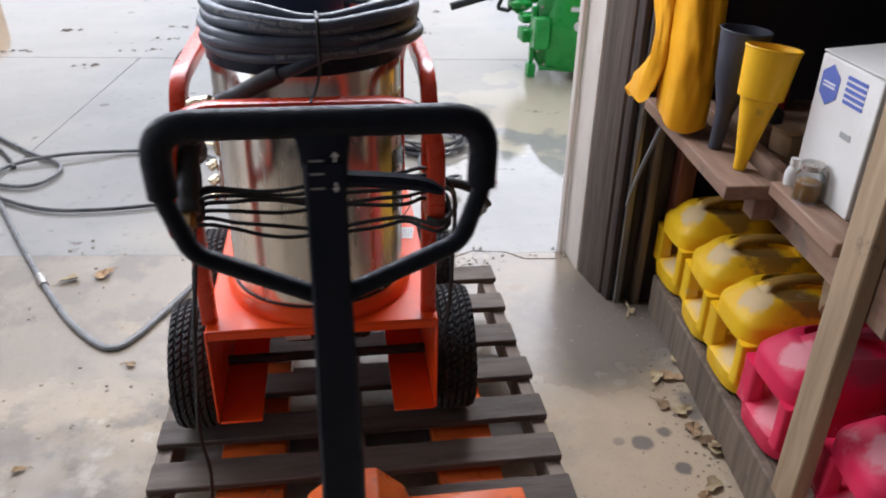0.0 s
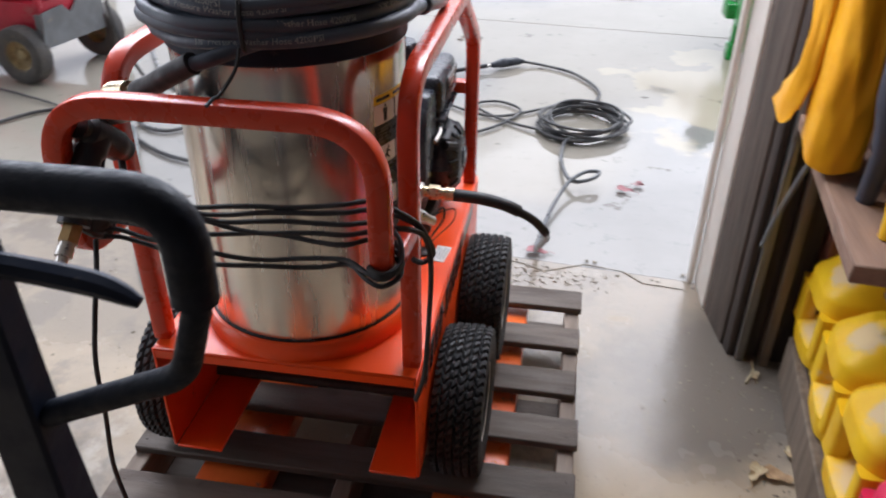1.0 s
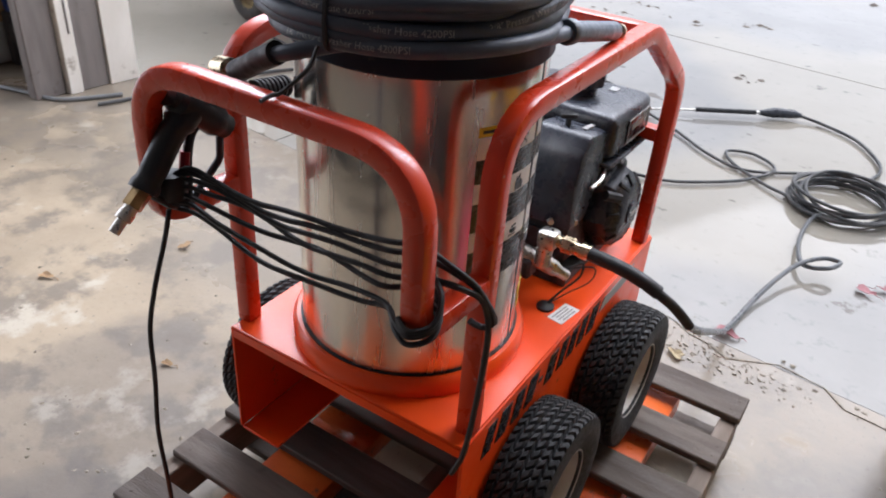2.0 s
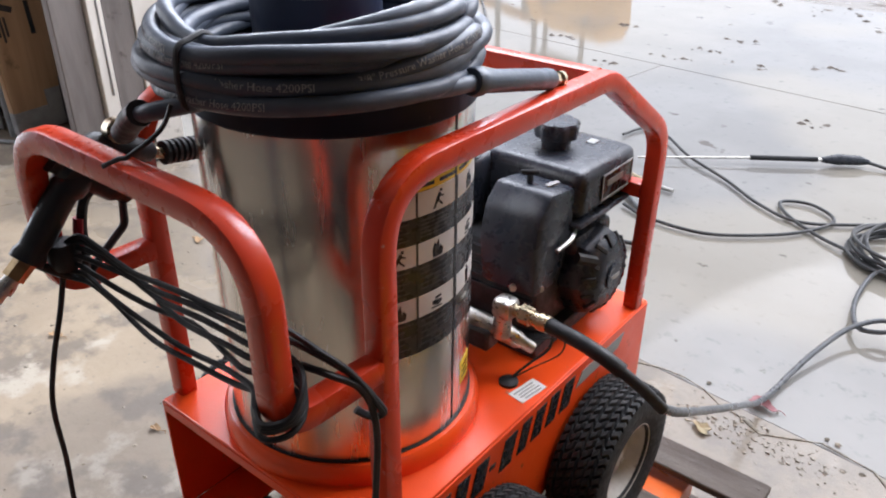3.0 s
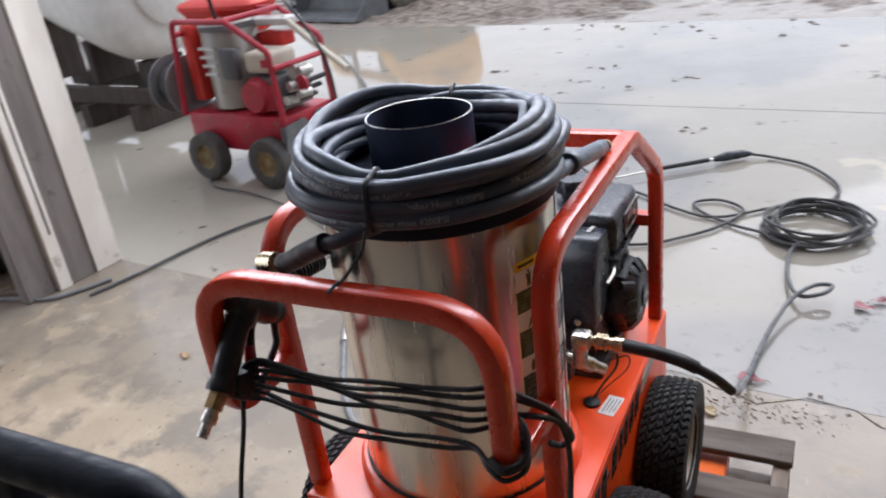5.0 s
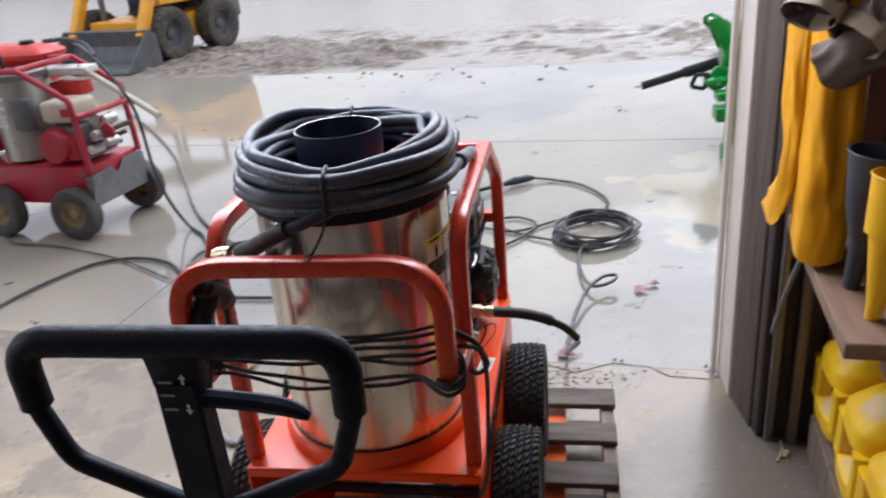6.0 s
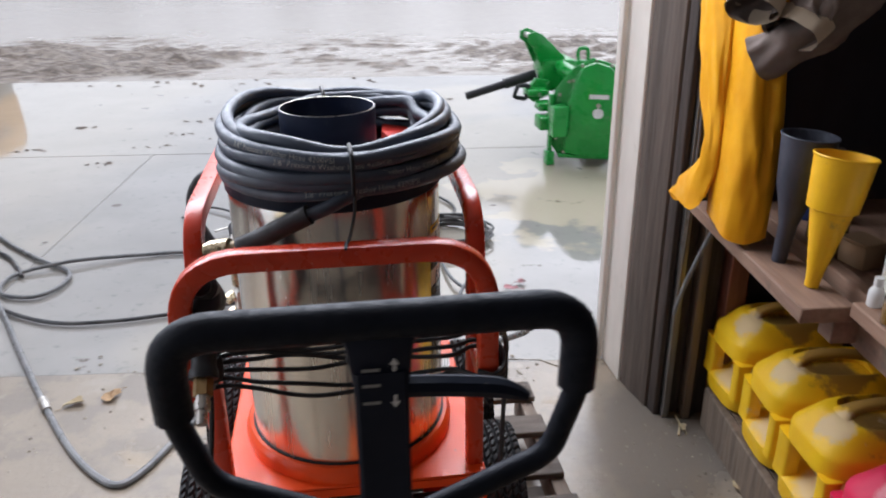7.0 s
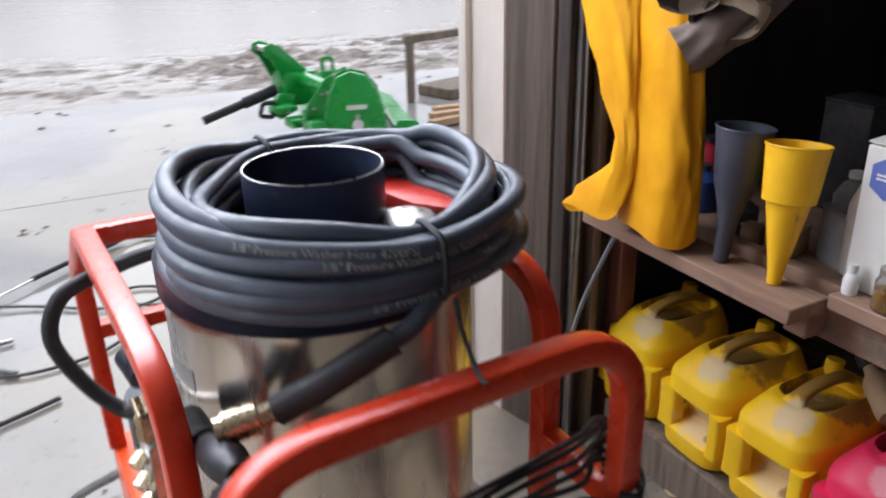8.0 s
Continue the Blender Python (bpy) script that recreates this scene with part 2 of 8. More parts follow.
MAT["cream"] = material("cream_plastic", (0.66, 0.61, 0.50), (0.56, 0.5, 0.4), 0.5, scale=6, bump=0.05, dirt=(0.4, 0.33, 0.24), dirt_amount=0.05, dirt_scale=7)
MAT["dull_steel"] = material("dull_drum_steel", (0.42, 0.40, 0.36), (0.33, 0.31, 0.28), 0.4, metal=0.6, scale=5, stretch=(1, 1, 0.3), bump=0.05, dirt=(0.36, 0.30, 0.22), dirt_amount=0.05, dirt_scale=7)
MAT["green"] = material("green_implement_paint", (0.012, 0.32, 0.045), (0.010, 0.26, 0.036), 0.32, scale=5, coat=0.3, bump=0.05, dirt=(0.1, 0.25, 0.1), dirt_amount=-0.05, dirt_scale=14)
MAT["machine_orange"] = material("loader_orange_paint", (0.84, 0.40, 0.03), (0.75, 0.34, 0.025), 0.42, scale=4, dirt=(0.30, 0.22, 0.14), dirt_amount=0.08, dirt_scale=4)
MAT["machine_grey"] = material("loader_grey_paint", (0.13, 0.135, 0.14), (0.09, 0.09, 0.095), 0.5, scale=4, dirt=(0.25, 0.2, 0.14), dirt_amount=0.12, dirt_scale=4)
MAT["plywood"] = material("tan_plywood", (0.47, 0.30, 0.17), (0.38, 0.235, 0.13), 0.7, scale=7, stretch=(3, 3, 0.2), bump=0.2, dirt=(0.18, 0.12, 0.07), dirt_amount=0.02, dirt_scale=5)
MAT["cement"] = material("grey_cement_coat", (0.36, 0.36, 0.35), (0.25, 0.25, 0.245), 0.85, scale=9, bump=0.4, dirt=(0.16, 0.15, 0.14), dirt_amount=0.1, dirt_scale=14)
MAT["chip"] = material("broken_concrete", (0.33, 0.29, 0.235), (0.26, 0.23, 0.185), 0.85, scale=30, bump=0.4, dirt=(0.16, 0.13, 0.10), dirt_amount=0.1, dirt_scale=22)
MAT["leaf"] = material("dry_leaf", (0.36, 0.24, 0.13), (0.24, 0.15, 0.08), 0.8, scale=40, bump=0.3, each=0.35)
MAT["pale_leaf"] = material("pale_leaf", (0.50, 0.42, 0.26), (0.4, 0.3, 0.17), 0.8, scale=40, bump=0.3, each=0.25)
MAT["pink_leaf"] = material("pink_red_leaf", (0.40, 0.19, 0.20), (0.32, 0.13, 0.14), 0.7, scale=40, bump=0.3, each=0.2)
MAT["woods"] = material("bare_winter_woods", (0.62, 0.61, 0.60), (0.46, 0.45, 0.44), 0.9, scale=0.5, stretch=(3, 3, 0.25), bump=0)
MAT["crumb"] = material("floor_crumbs", (0.10, 0.08, 0.06), (0.3, 0.26, 0.2), 0.9, scale=60, bump=0.2)


def stainless():
    """Bright rolled steel, brushed round the drum, slightly wavy, so that it mirrors in upright streaks."""
    m, n, l, p = shader("rolled_stainless_steel")
    put(l, p.inputs["Base Color"], blend(n, l, spots(n, l, 9, 3, (1, 1, 0.2)), (0.74, 0.72, 0.69), (0.64, 0.62, 0.59)))
    p.inputs["Metallic"].default_value = 1.0
    put(l, p.inputs["Roughness"], ramp(n, l, spots(n, l, 30, 5, (1, 1, 0.1)), 0.3, 0.7, 0.17, 0.30))
    wave = calc(n, l, "ADD", calc(n, l, "MULTIPLY", spots(n, l, 11, 2, (1, 1, 0.12)), 1.0), calc(n, l, "MULTIPLY", spots(n, l, 420, 2, (0.2, 0.2, 1)), 0.02))
    relief(n, l, p, wave, 0.35, 0.012)
    return m


def can_plastic(name, c1, c2, dust, grime):
    """Moulded can: pale dust on the shoulder and foot, oily grime round the top handle, scuffs."""
    m, n, l, p = shader(name)
    col = blend(n, l, ramp(n, l, spots(n, l, 8, 4), 0.32, 0.68), c1, c2)
    place = n.new("ShaderNodeTexCoord").outputs["Object"]
    gloss = ramp(n, l, spots(n, l, 25, 4, shift=3.0), 0.3, 0.7, 0.34, 0.55)

    def patch(at, near, far, wobble, scale, amount, tone, shift):
        nonlocal col, gloss
        d = n.new("ShaderNodeVectorMath")
        d.operation = "DISTANCE"
        l.new(place, d.inputs[0])
        d.inputs[1].default_value = at
        reach = calc(n, l, "ADD", d.outputs["Value"], calc(n, l, "MULTIPLY", calc(n, l, "SUBTRACT", spots(n, l, scale, 5, shift=shift, rough=0.6), 0.5), wobble))
        mask = ramp(n, l, reach, near, far, amount, 0.0)
        col = blend(n, l, mask, col, tone)
        gloss = blend(n, l, mask, gloss, (0.88, 0.88, 0.88))
    patch((0.20, -0.02, 0.31), 0.085, 0.115, 0.14, 18, 0.82, grime, 5.0)
    patch((0.21, 0.0, 0.27), 0.030, 0.075, 0.06, 20, 0.6, tuple(v * 0.5 for v in grime), 8.0)
    patch((0.058, -0.03, 0.290), 0.034, 0.056, 0.07, 26, 0.72, dust, 2.0)
    patch((0.07, -0.02, 0.10), 0.055, 0.088, 0.06, 22, 0.70, dust, 12.0)
    patch((0.05, -0.06, 0.088), 0.018, 0.030, 0.03, 30, 0.75, tuple(v * 0.6 for v in grime), 15.0)
    scuff = ramp(n, l, spots(n, l, 9, 6, shift=7.0, rough=0.65), 0.60, 0.72, 0.0, 0.55)
    col = blend(n, l, scuff, col, dust)
    put(l, p.inputs["Base Color"], col)
    put(l, p.inputs["Roughness"], gloss)
    p.inputs["IOR"].default_value = 1.38
    relief(n, l, p, spots(n, l, 200, 3, shift=1.0), 0.1, 0.004)
    return m


MAT["yellow_can"] = can_plastic("dusty_yellow_plastic", (0.95, 0.60, 0.008), (0.88, 0.52, 0.008), (0.70, 0.57, 0.40), (0.30, 0.16, 0.05))
MAT["red_can"] = can_plastic("dusty_pink_red_plastic", (0.76, 0.028, 0.10), (0.64, 0.02, 0.075), (0.74, 0.36, 0.38), (0.42, 0.06, 0.09))


def glass():
    m, n, l, p = shader("clear_jar_glass")
    p.inputs["Transmission Weight"].default_value = 1.0
    p.inputs["Roughness"].default_value = 0.05
    return m


def flat_mask(n, l, axis, lo, hi, wobble=0.0, wscale=1.5):
    """0 to 1 along the building's depth (v) or width (u), with a wandering edge."""
    g = n.new("ShaderNodeNewGeometry")
    d = n.new("ShaderNodeVectorMath")
    d.operation = "DOT_PRODUCT"
    l.new(g.outputs["Position"], d.inputs[0])
    a = radians(TILTED)
    d.inputs[1].default_value = (-math.sin(a), math.cos(a), 0) if axis == "v" else (math.cos(a), math.sin(a), 0)
    v = d.outputs["Value"]
    if wobble:
        v = calc(n, l, "ADD", v, calc(n, l, "MULTIPLY", calc(n, l, "SUBTRACT", spots(n, l, wscale, 4), 0.5), wobble))
    return ramp(n, l, v, lo, hi)


TILTED = -5.2  # degrees by which the shed stands turned against the pallet


def floor_concrete():
    """Old slab: dry and dusty inside, wet towards the doorway."""
    m, n, l, p = shader("old_floor_concrete")
    c = blend(n, l, ramp(n, l, spots(n, l, 1.6, 6), 0.35, 0.65), (0.35, 0.280, 0.195), (0.275, 0.218, 0.152))
    c = blend(n, l, ramp(n, l, spots(n, l, 4.5, 7, rough=0.62), 0.47, 0.60), c, (0.185, 0.152, 0.115))
    c = blend(n, l, ramp(n, l, spots(n, l, 5, 6, shift=5, rough=0.6), 0.58, 0.70), c, (0.41, 0.36, 0.285))
    c = blend(n, l, ramp(n, l, spots(n, l, 45, 4, shift=2), 0.66, 0.72), c, (0.19, 0.16, 0.13))
    c = blend(n, l, flat_mask(n, l, "u", 0.25, 0.75, 0.5, 2), c, blend(n, l, 0.75, c, (0.52, 0.41, 0.28)))
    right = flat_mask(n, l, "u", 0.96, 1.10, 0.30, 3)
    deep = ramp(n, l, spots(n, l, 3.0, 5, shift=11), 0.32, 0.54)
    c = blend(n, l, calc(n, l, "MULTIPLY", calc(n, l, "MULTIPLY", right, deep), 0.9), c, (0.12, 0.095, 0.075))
    for x, y, s, wobble, depth in ((0.99, 1.695, 0.022, 0.03, 0.8), (0.911, 1.66, 0.028, 0.04, 0.8), (0.989, 1.543, 0.024, 0.03, 0.85), (0.84, 1.67, 0.018, 0.03, 0.5),
                                   (0.93, 1.40, 0.02, 0.03, 0.6), (1.08, 2.30, 0.36, 0.5, 0.85), (-0.80, 1.50, 0.40, 0.8, 0.40), (-0.62, 1.20, 0.22, 0.5, 0.5), (1.17, 1.80, 0.07, 0.25, 0.7), (1.17, 1.50, 0.07, 0.25, 0.8)):
        away = n.new("ShaderNodeVectorMath")
        away.operation = "DISTANCE"
        g = n.new("ShaderNodeNewGeometry")
        l.new(g.outputs["Position"], away.inputs[0])
        away.inputs[1].default_value = (x, y, 0.0)
        reach = calc(n, l, "ADD", away.outputs["Value"], calc(n, l, "MULTIPLY", calc(n, l, "SUBTRACT", spots(n, l, 1.2 / s ** 0.7, 4, shift=x), 0.5), wobble))
        c = blend(n, l, ramp(n, l, reach, s * 0.75, s * 1.25, depth, 0.0), c, (0.10, 0.09, 0.085))
    wet = flat_mask(n, l, "v", 1.85, 2.25, 0.8, 1.6)
    film = calc(n, l, "MULTIPLY", wet, ramp(n, l, spots(n, l, 2.2, 4, shift=4), 0.34, 0.46))
    brink = flat_mask(n, l, "v", 2.15, 2.55, 0.6, 2.0)
    pools = ramp(n, l, spots(n, l, 3.2, 5, shift=8, rough=0.6), 0.42, 0.56, 0.25, 0.95)
    film = calc(n, l, "MAXIMUM", film, calc(n, l, "MULTIPLY", brink, pools))
    c = blend(n, l, calc(n, l, "MULTIPLY", film, 0.65), c, (0.19, 0.165, 0.135))
    c = blend(n, l, ramp(n, l, spots(n, l, 70, 5, shift=13, rough=0.65), 0.60, 0.68, 0.0, 0.55), c, (0.15, 0.125, 0.10))
    put(l, p.inputs["Base Color"], c)
    r = ramp(n, l, spots(n, l, 12, 5), 0.3, 0.7, 0.42, 0.72)
    put(l, p.inputs["Roughness"], blend(n, l, film, r, (0.10, 0.10, 0.10)))
    h = calc(n, l, "ADD", spots(n, l, 30, 6, rough=0.7), calc(n, l, "MULTIPLY", spots(n, l, 5, 3), 1.5))
    relief(n, l, p, h, 0.22, 0.006)
    return m


def wet_concrete():
    """Apron in the rain: a water film with muddy puddles lying in it."""
    m, n, l, p = shader("rain_wet_concrete")
    c = blend(n, l, ramp(n, l, spots(n, l, 1.3, 5), 0.35, 0.65), (0.285, 0.275, 0.256), (0.24, 0.231, 0.214))
    c = blend(n, l, ramp(n, l, spots(n, l, 14, 6, rough=0.7), 0.56, 0.7), c, (0.20, 0.195, 0.185))
    mud = calc(n, l, "MULTIPLY", ramp(n, l, spots(n, l, 0.42, 3, shift=2.6, rough=0.45), 0.50, 0.60), 1.0)
    left = calc(n, l, "SUBTRACT", 1.0, flat_mask(n, l, "u", -2.7, -1.5, 1.6, 0.5))
    mud = calc(n, l, "MAXIMUM", calc(n, l, "MULTIPLY", mud, 0.40), calc(n, l, "MULTIPLY", left, 0.40))
    g = n.new("ShaderNodeNewGeometry")
    away = n.new("ShaderNodeVectorMath")
    away.operation = "DISTANCE"
    l.new(g.outputs["Position"], away.inputs[0])
    away.inputs[1].default_value = (1.75, 4.75, 0.0)
    reach = calc(n, l, "ADD", away.outputs["Value"], calc(n, l, "MULTIPLY", calc(n, l, "SUBTRACT", spots(n, l, 2.2, 4, shift=6), 0.5), 2.4))
    mud = calc(n, l, "MAXIMUM", mud, ramp(n, l, reach, 0.75, 0.95, 0.85, 0.0))
    c = blend(n, l, mud, c, (0.44, 0.385, 0.285))
    c = blend(n, l, ramp(n, l, spots(n, l, 5.5, 6, shift=9, rough=0.6), 0.66, 0.72), c, (0.10, 0.08, 0.062))
    put(l, p.inputs["Base Color"], c)
    film = ramp(n, l, spots(n, l, 0.8, 4, shift=1.2), 0.26, 0.46)
    murky = ramp(n, l, reach, 0.75, 0.95, 1.0, 0.0)
    put(l, p.inputs["Roughness"], blend(n, l, murky, ramp(n, l, calc(n, l, "MAXIMUM", film, mud), 0.0, 0.55, 0.15, 0.04), (0.16, 0.16, 0.16)))
    p.inputs["IOR"].default_value = 1.40
    ripple = calc(n, l, "ADD", calc(n, l, "MULTIPLY", spots(n, l, 26, 4), 0.35), spots(n, l, 2.2, 3))
    relief(n, l, p, ripple, 0.035, 0.02)
    return m


def mud_ground():
    m, n, l, p = shader("wet_mud")
    c = blend(n, l, ramp(n, l, spots(n, l, 1.2, 6, (1, 2.2, 1)), 0.35, 0.65), (0.22, 0.18, 0.145), (0.29, 0.25, 0.21))
    c = blend(n, l, ramp(n, l, spots(n, l, 6, 6, (1, 2, 1), 0.7), 0.42, 0.58), c, (0.10, 0.076, 0.060))
    g = n.new("ShaderNodeNewGeometry")
    sep = n.new("ShaderNodeSeparateXYZ")
    l.new(g.outputs["Position"], sep.inputs[0])
    low = ramp(n, l, sep.outputs["Z"], -0.035, -0.012, 1.0, 0.0)
    put(l, p.inputs["Base Color"], blend(n, l, calc(n, l, "MULTIPLY", low, 0.85), c, (0.27, 0.238, 0.20)))
    put(l, p.inputs["Roughness"], blend(n, l, low, ramp(n, l, spots(n, l, 7, 5), 0.3, 0.7, 0.55, 0.9), (0.26, 0.26, 0.26)))
    bumps = calc(n, l, "MULTIPLY", spots(n, l, 16, 6, rough=0.7), calc(n, l, "SUBTRACT", 1.0, low))
    relief(n, l, p, bumps, 0.6, 0.03)
    return m


MAT["stainless"], MAT["glass"] = stainless(), glass()
MAT["floor"], MAT["apron"], MAT["mud"] = floor_concrete(), wet_concrete(), mud_ground()
MAT["amber"] = material("amber_liquid", (0.55, 0.30, 0.06), (0.42, 0.2, 0.03), 0.3)


# ---- mesh tools ----
def box(bm, c, s, turn=None, bevel=0.0, seg=1):
    """A box by its middle and full sizes."""
    r = bmesh.ops.create_cube(bm, size=1.0)["verts"]
    m = Matrix.Translation(c) @ (turn.to_4x4() if turn else Matrix()) @ Matrix.Diagonal((*s, 1))
    bmesh.ops.transform(bm, matrix=m, verts=r)
    if bevel:
        es = list({e for v in r for e in v.link_edges})
        bmesh.ops.bevel(bm, geom=es, offset=bevel, segments=seg, affect="EDGES", profile=0.5)
    return bm


def span(bm, lo, hi, bevel=0.0, seg=1):
    """A box by two corners."""
    lo, hi = Vector(lo), Vector(hi)
    return box(bm, (lo + hi) / 2, hi - lo, None, bevel, seg)


def ring(bm, c, x, y, r, n, ry=None, power=2.0):
    out = []
    for i in range(n):
        a = 2 * math.pi * i / n
        ca, sa = math.cos(a), math.sin(a)
        if power != 2.0:
            ca, sa = math.copysign(abs(ca) ** (2 / power), ca), math.copysign(abs(sa) ** (2 / power), sa)
        out.append(bm.verts.new(c + x * (r * ca) + y * ((ry or r) * sa)))
    return out


def skin(bm, rings, caps=True, closed=False):
    n = len(rings[0])
    pairs = list(zip(rings, rings[1:])) + ([(rings[-1], rings[0])] if closed else [])
    for a, b in pairs:
        for i in range(n):
            bm.faces.new((a[i], a[(i + 1) % n], b[(i + 1) % n], b[i]))
    if caps and not closed:
        bm.faces.new(rings[0][::-1])
        bm.faces.new(rings[-1])
    return bm


def axes(d):
    d = Vector(d).normalized()
    x = d.cross(Vector((0, 0, 1)))
    x = x.normalized() if x.length > 1e-4 else Vector((1, 0, 0))
    return x, x.cross(d).normalized()


def rod(bm, a, b, r, r2=None, n=14, caps=True):
    a, b = Vector(a), Vector(b)
    x, y = axes(b - a)
    return skin(bm, [ring(bm, a, x, y, r, n), ring(bm, b, x, y, r if r2 is None else r2, n)], caps)


def lathe(bm, profile, n=40, m=None, caps=True):
    """Turns (radius, height) pairs round z."""
    rs = [ring(bm, Vector((0, 0, z)), Vector((1, 0, 0)), Vector((0, 1, 0)), max(r, 1e-4), n) for r, z in profile]
    vs = [v for r in rs for v in r]
    skin(bm, rs, caps)
    if m is not None:
        bmesh.ops.transform(bm, matrix=m, verts=vs)
    return bm


def tube(bm, pts, r, n=8, closed=False, square=False, caps=True, widths=None):
    """Sweeps a round or square section along points."""
    pts = [Vector(p) for p in pts]
    k = len(pts)
    rs, x = [], None
    for i in range(k):
        a = pts[(i - 1) % k] if (closed or i) else pts[i]
        b = pts[(i + 1) % k] if (closed or i < k - 1) else pts[i]
        d = (b - a).normalized()
        if x is None:
            x = axes(d)[0]
        x = (x - d * x.dot(d)).normalized()
        y = d.cross(x)
        w = r if widths is None else widths[i]
        if square:
            c, m = 0.62, 0.89
            e = [(1, c), (m, m), (c, 1), (-c, 1), (-m, m), (-1, c), (-1, -c), (-m, -m), (-c, -1), (c, -1), (m, -m), (1, -c)]
            rs.append([bm.verts.new(pts[i] + x * (w * p) + y * (w * q)) for p, q in e])
        else:
            rs.append(ring(bm, pts[i], x, y, w, n))
    return skin(bm, rs, caps, closed)


def fillet(pts, r, n=6):
    """A path with its corners rounded."""
    pts = [Vector(p) for p in pts]
    out = [pts[0]]
    for a, b, c in zip(pts, pts[1:], pts[2:]):
        u, v = (a - b).normalized(), (c - b).normalized()
        half = math.acos(max(-1, min(1, u.dot(v)))) / 2
        t = min(r / math.tan(half), (a - b).length * 0.49, (c - b).length * 0.49)
        p, q = b + u * t, b + v * t
        for i in range(n + 1):
            s = i / n
            out.append(p * (1 - s) ** 2 + b * 2 * s * (1 - s) + q * s ** 2)
    return out + [pts[-1]]


def curve(pts, n=8, closed=False):
    """A smooth path through points (Catmull-Rom)."""
    pts = [Vector(p) for p in pts]
    k, out = len(pts), []
    for i in range(k if closed else k - 1):
        p0 = pts[(i - 1) % k] if closed else pts[max(i - 1, 0)]
        p1, p2 = pts[i % k], pts[(i + 1) % k]
        p3 = pts[(i + 2) % k] if closed else pts[min(i + 2, k - 1)]
        for j in range(n):
            s = j / n
            out.append(0.5 * (2 * p1 + (p2 - p0) * s + (2 * p0 - 5 * p1 + 4 * p2 - p3) * s * s + (3 * p1 - p0 - 3 * p2 + p3) * s ** 3))
    return out if closed else out + [pts[-1]]


def plate(bm, outline, depth, m=None, bevel=0.0):
    """A flat outline (x, y) thickened along z from 0 to depth."""
    before = set(bm.verts)
    lo = [bm.verts.new((x, y, 0)) for x, y in outline]
    f = bm.faces.new(lo)
    ext = bmesh.ops.extrude_face_region(bm, geom=[f])["geom"]
    hi = [g for g in ext if isinstance(g, bmesh.types.BMVert)]
    bmesh.ops.translate(bm, vec=(0, 0, depth), verts=hi)
    if bevel:
        es = list({e for v in lo + hi for e in v.link_edges})
        bmesh.ops.bevel(bm, geom=es, offset=bevel, segments=2, affect="EDGES", profile=0.5)
    if m is not None:
        bmesh.ops.transform(bm, matrix=m, verts=[v for v in bm.verts if v not in before])
    return bm


def mesh_of(bm, name, mat, sharp=38):
    bmesh.ops.recalc_face_normals(bm, faces=bm.faces)
    me = bpy.data.meshes.new(name)
    bm.to_mesh(me)
    bm.free()
    for k in (mat if isinstance(mat, (list, tuple)) else [mat]):
        me.materials.append(MAT[k] if isinstance(k, str) else k)
    me.polygons.foreach_set("use_smooth", [True] * len(me.polygons))
    me.set_sharp_from_angle(angle=radians(sharp))
    return me


def part(name, bm, mat, parent, label="", sharp=38):
    """One mesh object under a thing or a part; the mesh is in the thing's own axes."""
    ob = new(name, bm if isinstance(bm, bpy.types.Mesh) else mesh_of(bm, name, mat, sharp))
    ob.parent = parent
    if label:
        ob["label"] = label
    return ob


def thing(name, label, category, group="", at=None, kind=""):
    ob = new(name)
    ob.empty_display_size = 0.1
    if at is not None:
        ob.matrix_basis = at
    return tagged(ob, label, category, group, kind)


def solid(name, bm, mat, label, category="", group="", kind="", at=None, sharp=38):
    """A thing or a piece of the setting that is one mesh."""
    ob = new(name, mesh_of(bm, name, mat, sharp))
    if at is not None:
        ob.matrix_basis = at
    return tagged(ob, label, category, group, kind)


def B():
    return bmesh.new()


SHED = pose(1.0, 2.83, 0, 0, 0, TILTED)  # u along the front wall, v outwards, from the right jamb's foot


def shed(u, v, z=0.0):
    return SHED @ Vector((u, v, z))


# ---- setting ----
DOOR_W, DOOR_H, WALL_H, BACK = 3.80, 3.30, 3.9, -6.5


